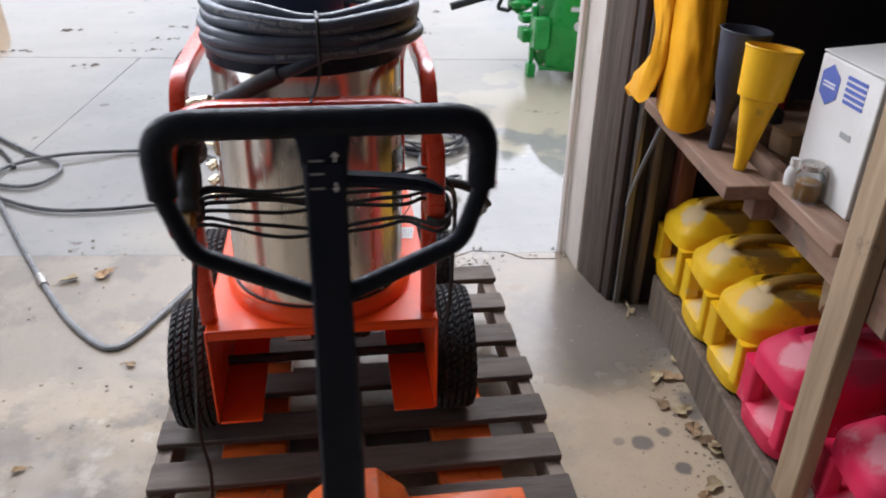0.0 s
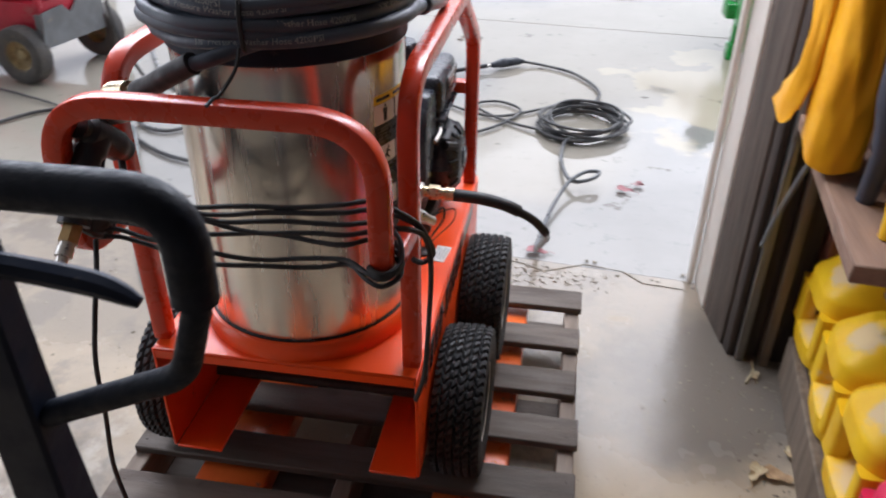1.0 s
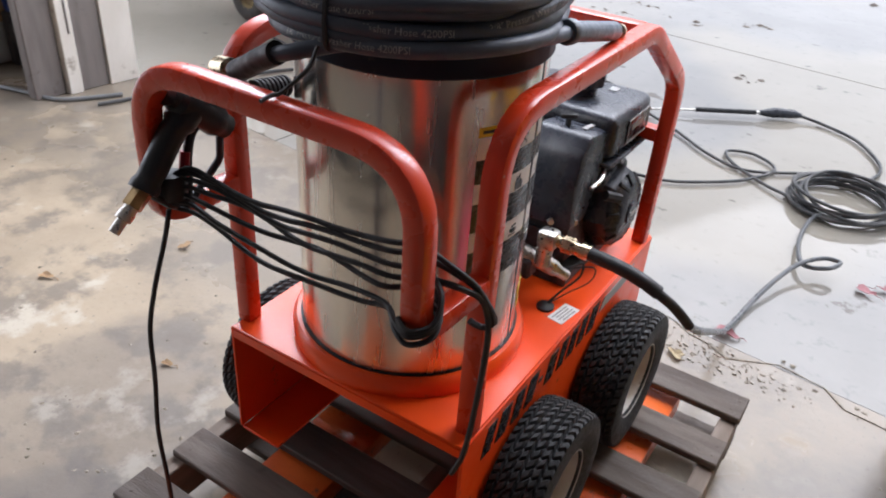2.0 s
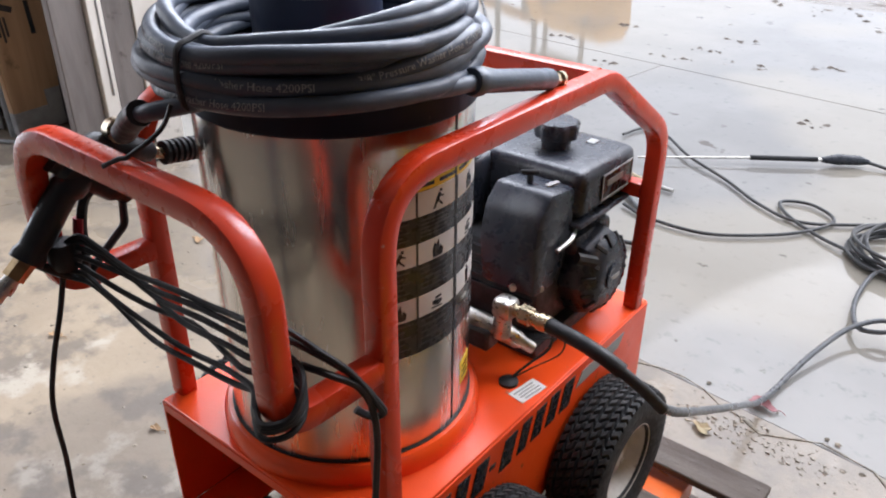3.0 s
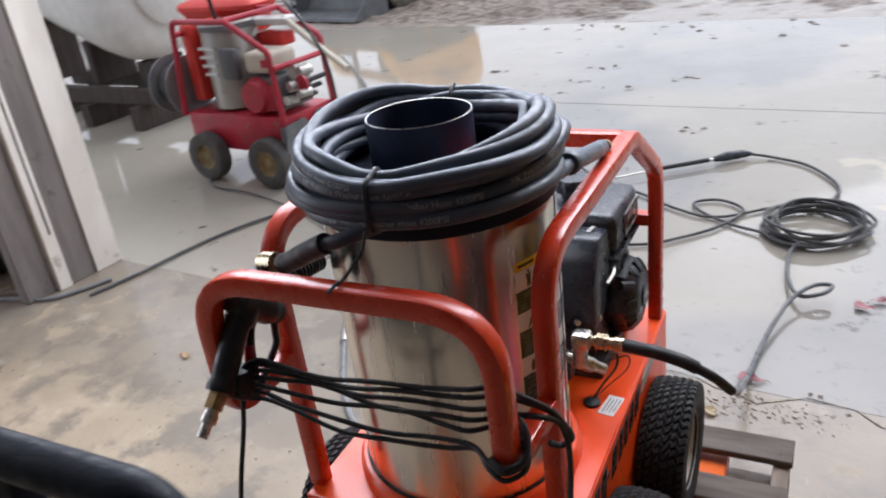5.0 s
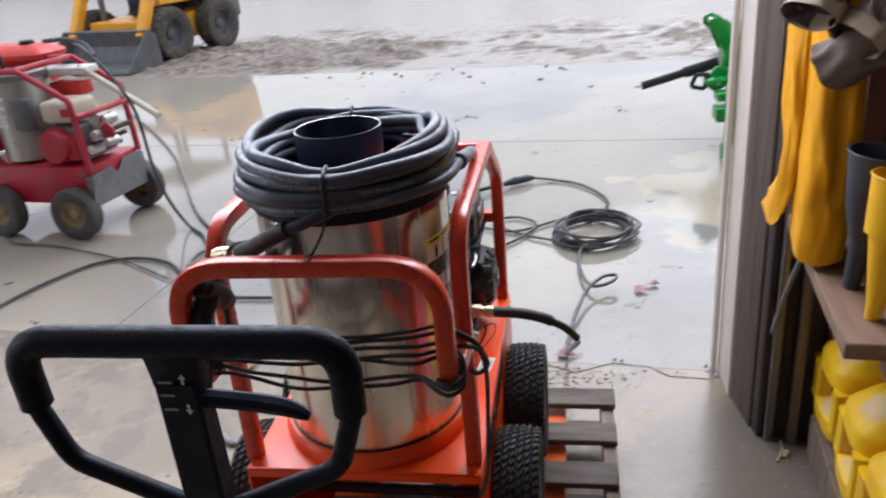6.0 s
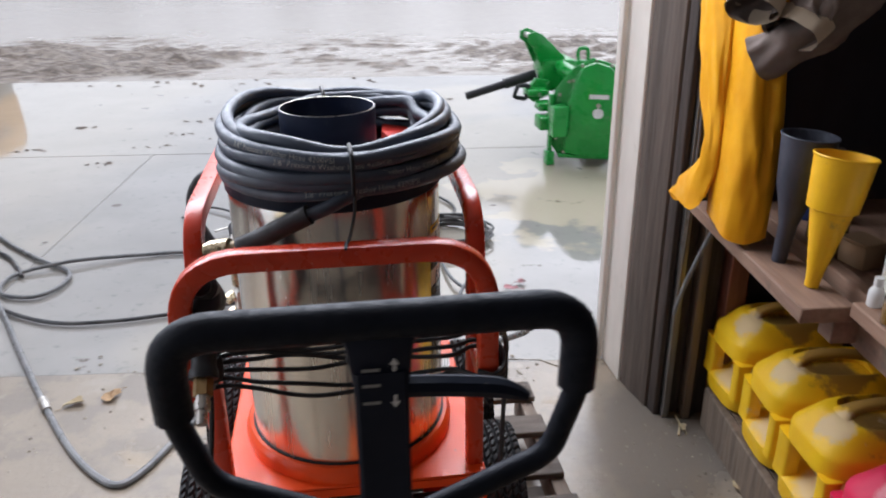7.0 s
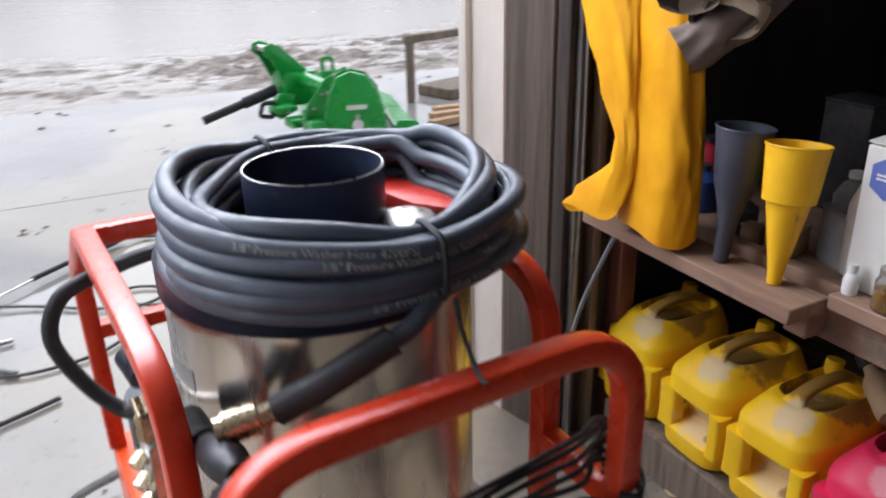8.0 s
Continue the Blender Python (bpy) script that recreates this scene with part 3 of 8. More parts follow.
def build_setting():
    # slab inside, with its front edge broken at the sill
    bm = B()
    span(bm, (-5.0, BACK, -0.25), (1.45, -0.006, 0.0))
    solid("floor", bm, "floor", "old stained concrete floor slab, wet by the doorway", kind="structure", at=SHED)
    # apron outside: two bays with a sawn joint between them
    apron = thing("pavement", "rain-wet concrete apron with muddy puddles", "", kind="structure", at=SHED)
    for u0, u1, v0, v1 in ((-9.0, -2.7155, 0.0, 3.157), (-2.7085, 9.0, 0.0, 3.157), (-9.0, 9.0, 3.165, 6.25)):
        bm = B()
        span(bm, (u0, v0, -0.2), (u1, v1, -0.004), 0.003)
        part("slab", bm, "apron", apron)
    bm = B()
    span(bm, (-2.722, 0.01, -0.2), (-2.702, 3.145, -0.009))
    part("joint", bm, "cement", apron)
    bm = B()
    span(bm, (-9.0, 3.15, -0.2), (9.0, 3.172, -0.010))
    part("joint", bm, "cement", apron)
    # mud yard, one sheet to the horizon
    bm = B()
    us = [-400, -150, -60, -30] + [-22 + 0.5 * i for i in range(27)] + [-8.5 + 0.085 * i for i in range(177)] + [7 + 0.5 * i for i in range(26)] + [24, 40, 80, 200, 400]
    vs = [-300, -100, -30, -10, 0, 4, 5.6] + [6.05 + 0.065 * i for i in range(90)] + [12 + 0.28 * i for i in range(38)] + [24, 28, 34, 44, 60, 90, 150, 400]
    grid = []
    for v in vs:
        row = []
        for u in us:
            if v < 6.1:
                z = -0.16
            else:
                band = 1.0 if v < 8.6 else math.exp(-((v - 8.6) / 1.1) ** 2)
                field = min(1.0, max(0.0, 0.5 + 1.6 * noise.noise(Vector((u * 0.45, v * 0.6, 4.2)))))
                clod = max(0.0, noise.fractal(Vector((u * 2.3, v * 2.6, 0.3)), 0.75, 2.1, 4) - 0.06) * 0.10
                chunk = max(0.0, noise.noise(Vector((u * 5.2, v * 5.6, 2))) - 0.02) * 0.10
                rut = (clod + chunk) * (0.05 + 0.85 * band) * (0.50 + 0.65 * field) + noise.noise(Vector((u * 0.5, v * 0.7, 9))) * (0.005 + 0.020 * band) - 0.008 + band * 0.012 * field
                near = min(1.0, max(0.0, (v - 6.25) / 0.7))
                far = 1.0 if v < 20 else max(0.0, 1 - (v - 20) / 15)
                heap = 0.07 * math.exp(-((u + 5.6) / 2.2) ** 2 - ((v - 7.6) / 0.9) ** 2)
                z = -0.03 + (max(rut, -0.014) + heap) * near * far
            row.append(bm.verts.new((u, v, z)))
        grid.append(row)
    for a, b in zip(grid, grid[1:]):
        for i in range(len(us) - 1):
            bm.faces.new((a[i], a[i + 1], b[i + 1], b[i]))
    solid("ground", bm, "mud", "churned wet mud yard with puddles and ruts", kind="structure", at=SHED, sharp=80)
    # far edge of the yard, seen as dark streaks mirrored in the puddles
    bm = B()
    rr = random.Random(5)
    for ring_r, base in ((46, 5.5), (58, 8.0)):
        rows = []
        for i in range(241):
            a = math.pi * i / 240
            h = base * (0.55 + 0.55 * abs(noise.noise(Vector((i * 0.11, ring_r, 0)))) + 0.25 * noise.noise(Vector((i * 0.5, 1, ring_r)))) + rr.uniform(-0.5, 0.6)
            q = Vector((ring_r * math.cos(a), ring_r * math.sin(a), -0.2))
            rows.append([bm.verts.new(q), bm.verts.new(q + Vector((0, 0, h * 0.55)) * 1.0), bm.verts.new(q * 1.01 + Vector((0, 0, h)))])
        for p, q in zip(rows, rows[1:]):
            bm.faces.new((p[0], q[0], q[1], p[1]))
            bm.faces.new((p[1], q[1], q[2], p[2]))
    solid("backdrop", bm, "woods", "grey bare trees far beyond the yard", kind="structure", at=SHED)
    # walls, ceiling
    bm = B()
    span(bm, (0.11, -0.30, -0.2), (1.6, 0.0, WALL_H))
    span(bm, (-5.15, -0.30, -0.2), (-DOOR_W - 0.05, 0.0, WALL_H))
    span(bm, (-DOOR_W - 0.05, -0.30, DOOR_H), (0.11, 0.0, WALL_H))
    solid("wall_north", bm, "wall", "front wall of a metal shed with a wide open doorway", kind="structure", at=SHED)
    # added skin over the front wall, coloured dark for the corner's shade
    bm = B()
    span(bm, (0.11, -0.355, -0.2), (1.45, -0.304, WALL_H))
    solid("wall_dimmed_corner", bm, "dark_wall", "front wall in the shelf corner, its dimness put into the colour", kind="structure", at=SHED)
    # side wall in the same tone, shade behind the shelves painted in
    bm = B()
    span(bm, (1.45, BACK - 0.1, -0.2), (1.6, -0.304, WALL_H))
    solid("wall_east", bm, "dark_wall", "grey side wall behind the shelves, its dimness put into the colour", kind="structure", at=SHED)
    # the gap in this wall is unseen, added to let fill light in
    bm = B()
    span(bm, (-5.15, -1.25, -0.2), (-5.0, -0.30, WALL_H))
    span(bm, (-5.15, BACK - 0.1, -0.2), (-5.0, -3.45, WALL_H))
    span(bm, (-5.15, -3.45, 3.7), (-5.0, -1.25, WALL_H))
    solid("wall_west", bm, "wall", "grey side wall of the shed with an added unseen opening for fill light", kind="structure", at=SHED)
    bm = B()
    span(bm, (-5.0, BACK - 0.15, -0.2), (1.45, BACK, WALL_H))
    solid("wall_south", bm, "wall", "plain back wall of the shed", kind="structure", at=SHED)
    bm = B()
    span(bm, (-5.15, BACK - 0.15, WALL_H), (1.6, 0.35, WALL_H + 0.15))
    solid("ceiling", bm, "ceiling", "dark board ceiling of the shed", kind="structure", at=SHED)


def build_right_jamb():
    """White outer jamb, rough post, sheet-metal track and boards beside the doorway."""
    jamb = thing("door_jamb", "white-painted door jamb with old timber post and steel track", "", kind="structure", at=SHED)
    def upright(name, outline, mat, label="", h=DOOR_H):
        bm = B()
        plate(bm, outline, h, None, 0.003)
        part(name, bm, mat, jamb, label)
    upright("jamb_board", [(-0.004, 0.012), (0.019, -0.162), (0.104, -0.162), (0.104, 0.012)], "trim", "scuffed white jamb board")
    upright("stop_strip", [(-0.030, 0.028), (-0.026, -0.012), (-0.009, -0.012), (-0.009, 0.028)], "trim")
    upright("post", [(0.026, -0.166), (0.070, -0.340), (0.104, -0.340), (0.104, -0.166)], "post_wood", "rough taupe door post")
    upright("board", [(0.078, -0.346), (0.088, -0.392), (0.108, -0.392), (0.108, -0.346)], "dark_timber")
    upright("rail", [(0.112, -0.360), (0.112, -0.412), (0.136, -0.412), (0.136, -0.360)], "steel_sheet", "vertical steel door track")
    upright("board", [(0.140, -0.360), (0.140, -0.380), (0.176, -0.380), (0.176, -0.360)], "dark_timber")
    upright("board", [(0.180, -0.360), (0.180, -0.424), (0.206, -0.424), (0.206, -0.360)], "timber")
    upright("board", [(0.210, -0.360), (0.210, -0.392), (0.262, -0.392), (0.262, -0.360)], "dark_timber")
    bm = B()
    span(bm, (0.268, -0.448, 0.0), (0.33, -0.360, 2.2), 0.004)
    part("corner_post", bm, "red_wood", jamb, "red-brown corner post")
    bm = B()
    tube(bm, curve([(0.118, -0.425, 2.4), (0.116, -0.43, 1.5), (0.118, -0.435, 0.9), (0.112, -0.425, 0.45), (0.110, -0.43, 0.03)], 6), 0.005)
    part("conduit", bm, "steel_sheet", jamb)
    # loose wires hanging
    bm = B()
    tube(bm, curve([(0.15, -0.575, 0.80), (0.138, -0.550, 0.737), (0.122, -0.510, 0.63), (0.108, -0.476, 0.53), (0.098, -0.452, 0.432)], 8), 0.007)
    wire = solid("cable", bm, "grey_panel", "bent grey cable hanging below the shelf beside the jamb", "cable", at=SHED)
    # left jamb
    left = thing("door_jamb", "white-painted door jamb with brown boards", "", kind="structure", at=SHED)
    w = -DOOR_W
    bm = B()
    span(bm, (w - 0.05, -0.150, 0.0), (w, 0.012, DOOR_H), 0.003)
    part("jamb_board", bm, "trim", left, "dirty white jamb board")
    bm = B()
    span(bm, (w - 0.06, -0.296, 0.0), (w - 0.012, -0.154, DOOR_H), 0.004)
    part("post", bm, "taupe", left, "taupe-grey post")
    bm = B()
    span(bm, (w - 0.06, -0.372, 0.0), (w + 0.004, -0.300, DOOR_H), 0.004)
    part("stop_strip", bm, "trim", left)
    bm = B()
    span(bm, (w - 0.05, -0.330, 0.3), (w + 0.010, -0.322, DOOR_H), 0.001)
    part("rail", bm, "steel_sheet", left)
    bm = B()
    span(bm, (w - 0.10, -0.53, 0.0), (w - 0.03, -0.376, DOOR_H), 0.004)
    part("board", bm, "taupe", left, "dark taupe board")


def build_sill_cracks():
    """Broken edge of the slab along the doorway: a thin dark crack with crumbs."""
    r = random.Random(5)
    bm = B()
    pts = [(-0.95 + 0.07 * i, -0.03 + r.uniform(-0.02, 0.02) + 0.03 * math.sin(i * 0.9), 0.0005) for i in range(14)]
    for a, b in zip(pts, pts[1:]):
        w = r.uniform(0.0012, 0.0035)
        d = Vector(b) - Vector(a)
        x = Vector((-d.y, d.x, 0)).normalized() * w
        vs = [bm.verts.new(Vector(p) + o + Vector((0, 0, h))) for p, o, h in
              ((a, -x, 0), (a, x, 0), (b, x, 0), (b, -x, 0), (a, -x, .002), (a, x, .002), (b, x, .002), (b, -x, .002))]
        for f in ((4, 5, 6, 7), (0, 1, 5, 4), (1, 2, 6, 5), (2, 3, 7, 6), (3, 0, 4, 7)):
            bm.faces.new([vs[i] for i in f])
    solid("trim", bm, "crumb", "thin dark crack along the slab edge in the doorway", kind="structure", at=SHED)


def build_broken_edge():
    """Crumbled concrete along the slab edge: flat chips lying over one another."""
    r = random.Random(17)
    verts, faces = [], []
    for _ in range(240):
        s = r.random()
        q = shed(-0.74 + 0.40 * s + r.gauss(0, 0.05), -0.10 + r.gauss(0, 0.038))
        size, n, k = r.choice([0.002, 0.002, 0.003, 0.003, 0.004, 0.005, 0.008]), 6, len(verts)
        z0, tip = r.uniform(0.0, 0.003), (r.gauss(0, 0.12), r.gauss(0, 0.12))
        pts = [(size * math.cos(2 * math.pi * i / n) * r.uniform(0.6, 1.15), size * math.sin(2 * math.pi * i / n) * r.uniform(0.5, 1.0)) for i in range(n)]
        h = size * r.uniform(0.05, 0.16)
        verts += [(q.x + x, q.y + y, 0.0006) for x, y in pts] + [(q.x + 0.8 * x, q.y + 0.8 * y, max(0.001, z0 + h + tip[0] * x + tip[1] * y)) for x, y in pts]
        faces += [tuple(range(k + n, k + 2 * n))] + [(k + i, k + (i + 1) % n, k + n + (i + 1) % n, k + n + i) for i in range(n)]
    me = bpy.data.meshes.new("rubble")
    me.from_pydata(verts, [], faces)
    me.materials.append(MAT["chip"])
    tagged(new("rubble", me), "crumbled concrete chips along the slab edge", "rubble", kind="stuff")


# ---- pallet and pallet truck ----
PALLET_Z = 0.197
PALLET_X = (-0.430, 0.586)


def build_pallet():
    p = thing("pallet", "weathered grey-brown wooden pallet held up by a pallet truck", "pallet", at=pose(0.078, 1.85, PALLET_Z - 0.14))
    r = random.Random(3)
    ys = [1.285, 1.435, 1.59, 1.765, 1.94, 2.13, 2.315]
    hz = 0.14
    for i, y in enumerate(ys):
        w = r.uniform(0.088, 0.098)
        x0, x1 = PALLET_X[0] - 0.078 + r.uniform(-0.006, 0.006), PALLET_X[1] - 0.078 + r.uniform(-0.006, 0.006)
        bm = B()
        span(bm, (x0, y - 1.85, hz - 0.02), (x1, y + w - 1.85, hz), 0.003)
        for k in range(3):
            for s in (0.3, 0.7):
                x = (x0 + 0.025, 0.0, x1 - 0.025)[k] + r.uniform(-0.008, 0.008)
                rod(bm, (x, y - 1.85 + w * s, hz - 0.001), (x, y - 1.85 + w * s, hz + 0.0012), 0.004, n=7)
        ob = part("board", bm, "pallet", p)
    for x in (PALLET_X[0] - 0.078 + 0.022, 0.0, PALLET_X[1] - 0.078 - 0.022):
        bm = B()
        span(bm, (x - 0.02, 1.285 - 1.85, 0.018), (x + 0.02, 2.41 - 1.85, hz - 0.021), 0.003)
        part("stringer", bm, "pallet_side", p)
    for y in (1.29, 1.62, 1.95, 2.31):
        bm = B()
        span(bm, (PALLET_X[0] - 0.078, y - 1.85, 0.0), (PALLET_X[1] - 0.078, y + 0.09 - 1.85, 0.0175), 0.003)
        part("bottom_board", bm, "pallet", p)


def build_pallet_truck():
    j = thing("pallet_truck", "orange hand pallet truck with black loop handle", "pallet truck", at=pose(0.06, 1.15, 0))
    cx = 0.02
    for s, x0, x1 in ((-1, -0.33, -0.165), (1, 0.215, 0.375)):
        bm = B()
        span(bm, (x0, 0.08, 0.10), (x1, 1.22, 0.157), 0.008, 2)
        part("fork", bm, "jack_orange", j)
        bm = B()
        rod(bm, ((x0 + x1) / 2 - 0.04, 1.1, 0.04), ((x0 + x1) / 2 + 0.04, 1.1, 0.04), 0.04, n=20)
        part("load_roller", bm, "plastic", j)
    bm = B()
    span(bm, (-0.33, 0.02, 0.10), (0.375, 0.10, 0.30), 0.01, 2)
    part("cross_head", bm, "jack_orange", j)
    bm = B()
    plate(bm, [(-0.10, 0.03), (0.13, 0.03), (0.06, -0.34), (-0.08, -0.34)], 0.03, pose(0, 0, 0.20), 0.006)
    part("draw_plate", bm, "jack_orange", j)
    bm = B()
    plate(bm, [(-0.12, 0.0), (0.145, 0.0), (0.11, 0.10), (0.055, 0.155), (-0.02, 0.155), (-0.085, 0.10)], 0.10, pose(-0.004, 0.06, 0.275, 90, 0, 0), 0.006)
    part("pump_cover", bm, "jack_orange", j)
    bm = B()
    rod(bm, (cx - 0.03, -0.275, 0.10), (cx - 0.03, -0.275, 0.30), 0.045, n=20)
    rod(bm, (cx - 0.03, -0.275, 0.30), (cx - 0.03, -0.275, 0.36), 0.028, n=20)
    part("pump", bm, "engine", j)
    for s in (-1, 1):
        bm = B()
        rod(bm, (cx - 0.03 + s * 0.05, -0.275, 0.09), (cx - 0.03 + s * 0.11, -0.275, 0.09), 0.09, n=28)
        part("steer_wheel", bm, "rubber", j)
    # tiller: leans towards the user
    top, low = Vector((-0.010, -0.285, 1.255)), Vector((-0.010, -0.275, 0.30))
    d = (top - low).normalized()
    up, out = d, Vector((1, 0, 0))
    nrm = out.cross(up)
    bm = B()
    rings = []
    for s, w, h in ((0.0, 0.036, 0.030), (0.6, 0.029, 0.024), (0.80, 0.0245, 0.018), (0.985, 0.0245, 0.016)):
        c = low.lerp(top, s)
        rings.append([bm.verts.new(c + out * a * w + nrm * b * h) for a, b in ((1, .8), (.85, 1), (-.85, 1), (-1, .8), (-1, -.8), (-.85, -1), (.85, -1), (1, -.8))])
    skin(bm, rings)
    stem = part("stem", bm, "black_paint", j)
    k = top
    at = lambda x, z: k + out * x + up * z
    loop = fillet([at(0.0, 0.030), at(0.186, 0.030), at(0.184, -0.06), at(0.162, -0.130), at(0.0, -0.206), at(-0.162, -0.130), at(-0.184, -0.06), at(-0.186, 0.030), at(0.0, 0.030)], 0.045, 8)
    bm = B()
    loop = loop[:-1]
    n = len(loop)
    w = []
    for q in loop:
        zz = (q - k).dot(up)
        w.append(0.0180 if zz > -0.055 else 0.0118)
    tube(bm, loop, 0.0165, 12, closed=True, widths=w)
    handle = part("handle_loop", bm, "grip", j, "black rubber-covered loop handle")
    bm = B()
    plate(bm, [(-0.036, 0.036), (0.036, 0.036), (0.030, 0.008), (0.0255, -0.030), (-0.0255, -0.030), (-0.030, 0.008)], 0.026,
          Matrix.Translation(k - nrm * 0.013) @ Matrix((out, up, nrm)).transposed().to_4x4(), 0.004)
    part("neck", bm, "black_paint", j)
    bm = B()
    tube(bm, curve([at(0.02, -0.040), at(0.06, -0.043), at(0.11, -0.050), at(0.138, -0.062)], 5), 0.008, 8, widths=[0.0105] * 10 + [0.010, 0.0095, 0.0085, 0.0075, 0.006, 0.005])
    part("lever", bm, "black_paint", j, "black release lever")
    # faint white marks: two arrows and bars
    for z, flip in ((-0.006, 1), (-0.043, -1)):
        bm = B()
        c = k + out * 0.012 + up * z + nrm * 0.0172
        fr = Matrix.Translation(c) @ Matrix((out, up, nrm)).transposed().to_4x4()
        o = [(-0.0015, -0.006 * flip), (-0.0015, 0.001 * flip), (-0.0042, 0.001 * flip), (0, 0.007 * flip), (0.0042, 0.001 * flip), (0.0015, 0.001 * flip), (0.0015, -0.006 * flip)]
        plate(bm, o, 0.0008, fr)
        part("arrow_mark", bm, "label", j)
    for z in (-0.010, -0.026, -0.044):
        bm = B()
        box(bm, k - out * 0.009 + up * z + nrm * 0.0172, (0.016, 0.0008, 0.003), Matrix((out, nrm, up)).transposed())
        part("print_bar", bm, "decal_grey", j)


# ---- pressure washer ----
WX, DECK = 0.008, 0.601
DRUM = Vector((0.0076, 1.7032, 0.0))
TUBE = 0.0165


def tyre_mesh(r, w, blocks, rows, mat, depth=0.045):
    """A tyre whose tread blocks are pressed out of one skin, row by row in a zigzag."""
    bm = B()
    h = w / 2
    side = [(r * 0.50, -h * 0.80), (r * 0.62, -h * 0.95), (r * 0.80, -h * 1.0), (r * 0.90, -h * 0.96)]
    na, nx = blocks * 4, rows * 4
    rs = []
    for q, z in side:
        rs.append(ring(bm, Vector((z, 0, 0)), Vector((0, 1, 0)), Vector((0, 0, 1)), q, na))
    for k in range(nx + 1):
        f = 2 * k / nx - 1
        base = r * (0.985 - 0.045 * abs(f) ** 3.5)
        row = min(k // 4, rows - 1)
        groove = k % 4 == 0 and 0 < k < nx
        vs = []
        for i in range(na):
            a = 2 * math.pi * (i + 0.9 * math.sin(k * math.pi / 2) + 2 * (row % 2)) / na
            cut = groove or i % 4 == 0
            q = base - (r * depth if cut else 0.0)
            vs.append(bm.verts.new((f * h * 0.94, q * math.cos(a), q * math.sin(a))))
        rs.append(vs)
    for q, z in side[::-1]:
        rs.append(ring(bm, Vector((-z, 0, 0)), Vector((0, 1, 0)), Vector((0, 0, 1)), q, na))
    skin(bm, rs, False, True)
    return mesh_of(bm, "tyre", mat, 24)


def rim_mesh(r, w, mat, side=1):
    """A dished disc wheel whose open face looks along side * x."""
    bm = B()
    h = w / 2
    prof = [(r * 0.53, -h * 0.8), (r * 0.50, -h * 0.6), (r * 0.50, h * 0.55), (r * 0.56, h * 0.80), (r * 0.53, h * 0.86), (r * 0.47, h * 0.55), (r * 0.44, h * 0.15), (r * 0.22, h * 0.05),
            (r * 0.19, h * 0.30), (r * 0.10, h * 0.42), (0.001, h * 0.42)]
    rs = [ring(bm, Vector((z * side, 0, 0)), Vector((0, 1, 0)), Vector((0, 0, 1)), q, 32) for q, z in prof]
    skin(bm, rs, False)
    for i in range(4):
        a = math.pi / 4 + i * math.pi / 2
        c = Vector((h * 0.08 * side, math.cos(a) * r * 0.30, math.sin(a) * r * 0.30))
        rod(bm, c, c + Vector((0.012 * side, 0, 0)), 0.008, n=6)
    return mesh_of(bm, "rim", mat, 35)


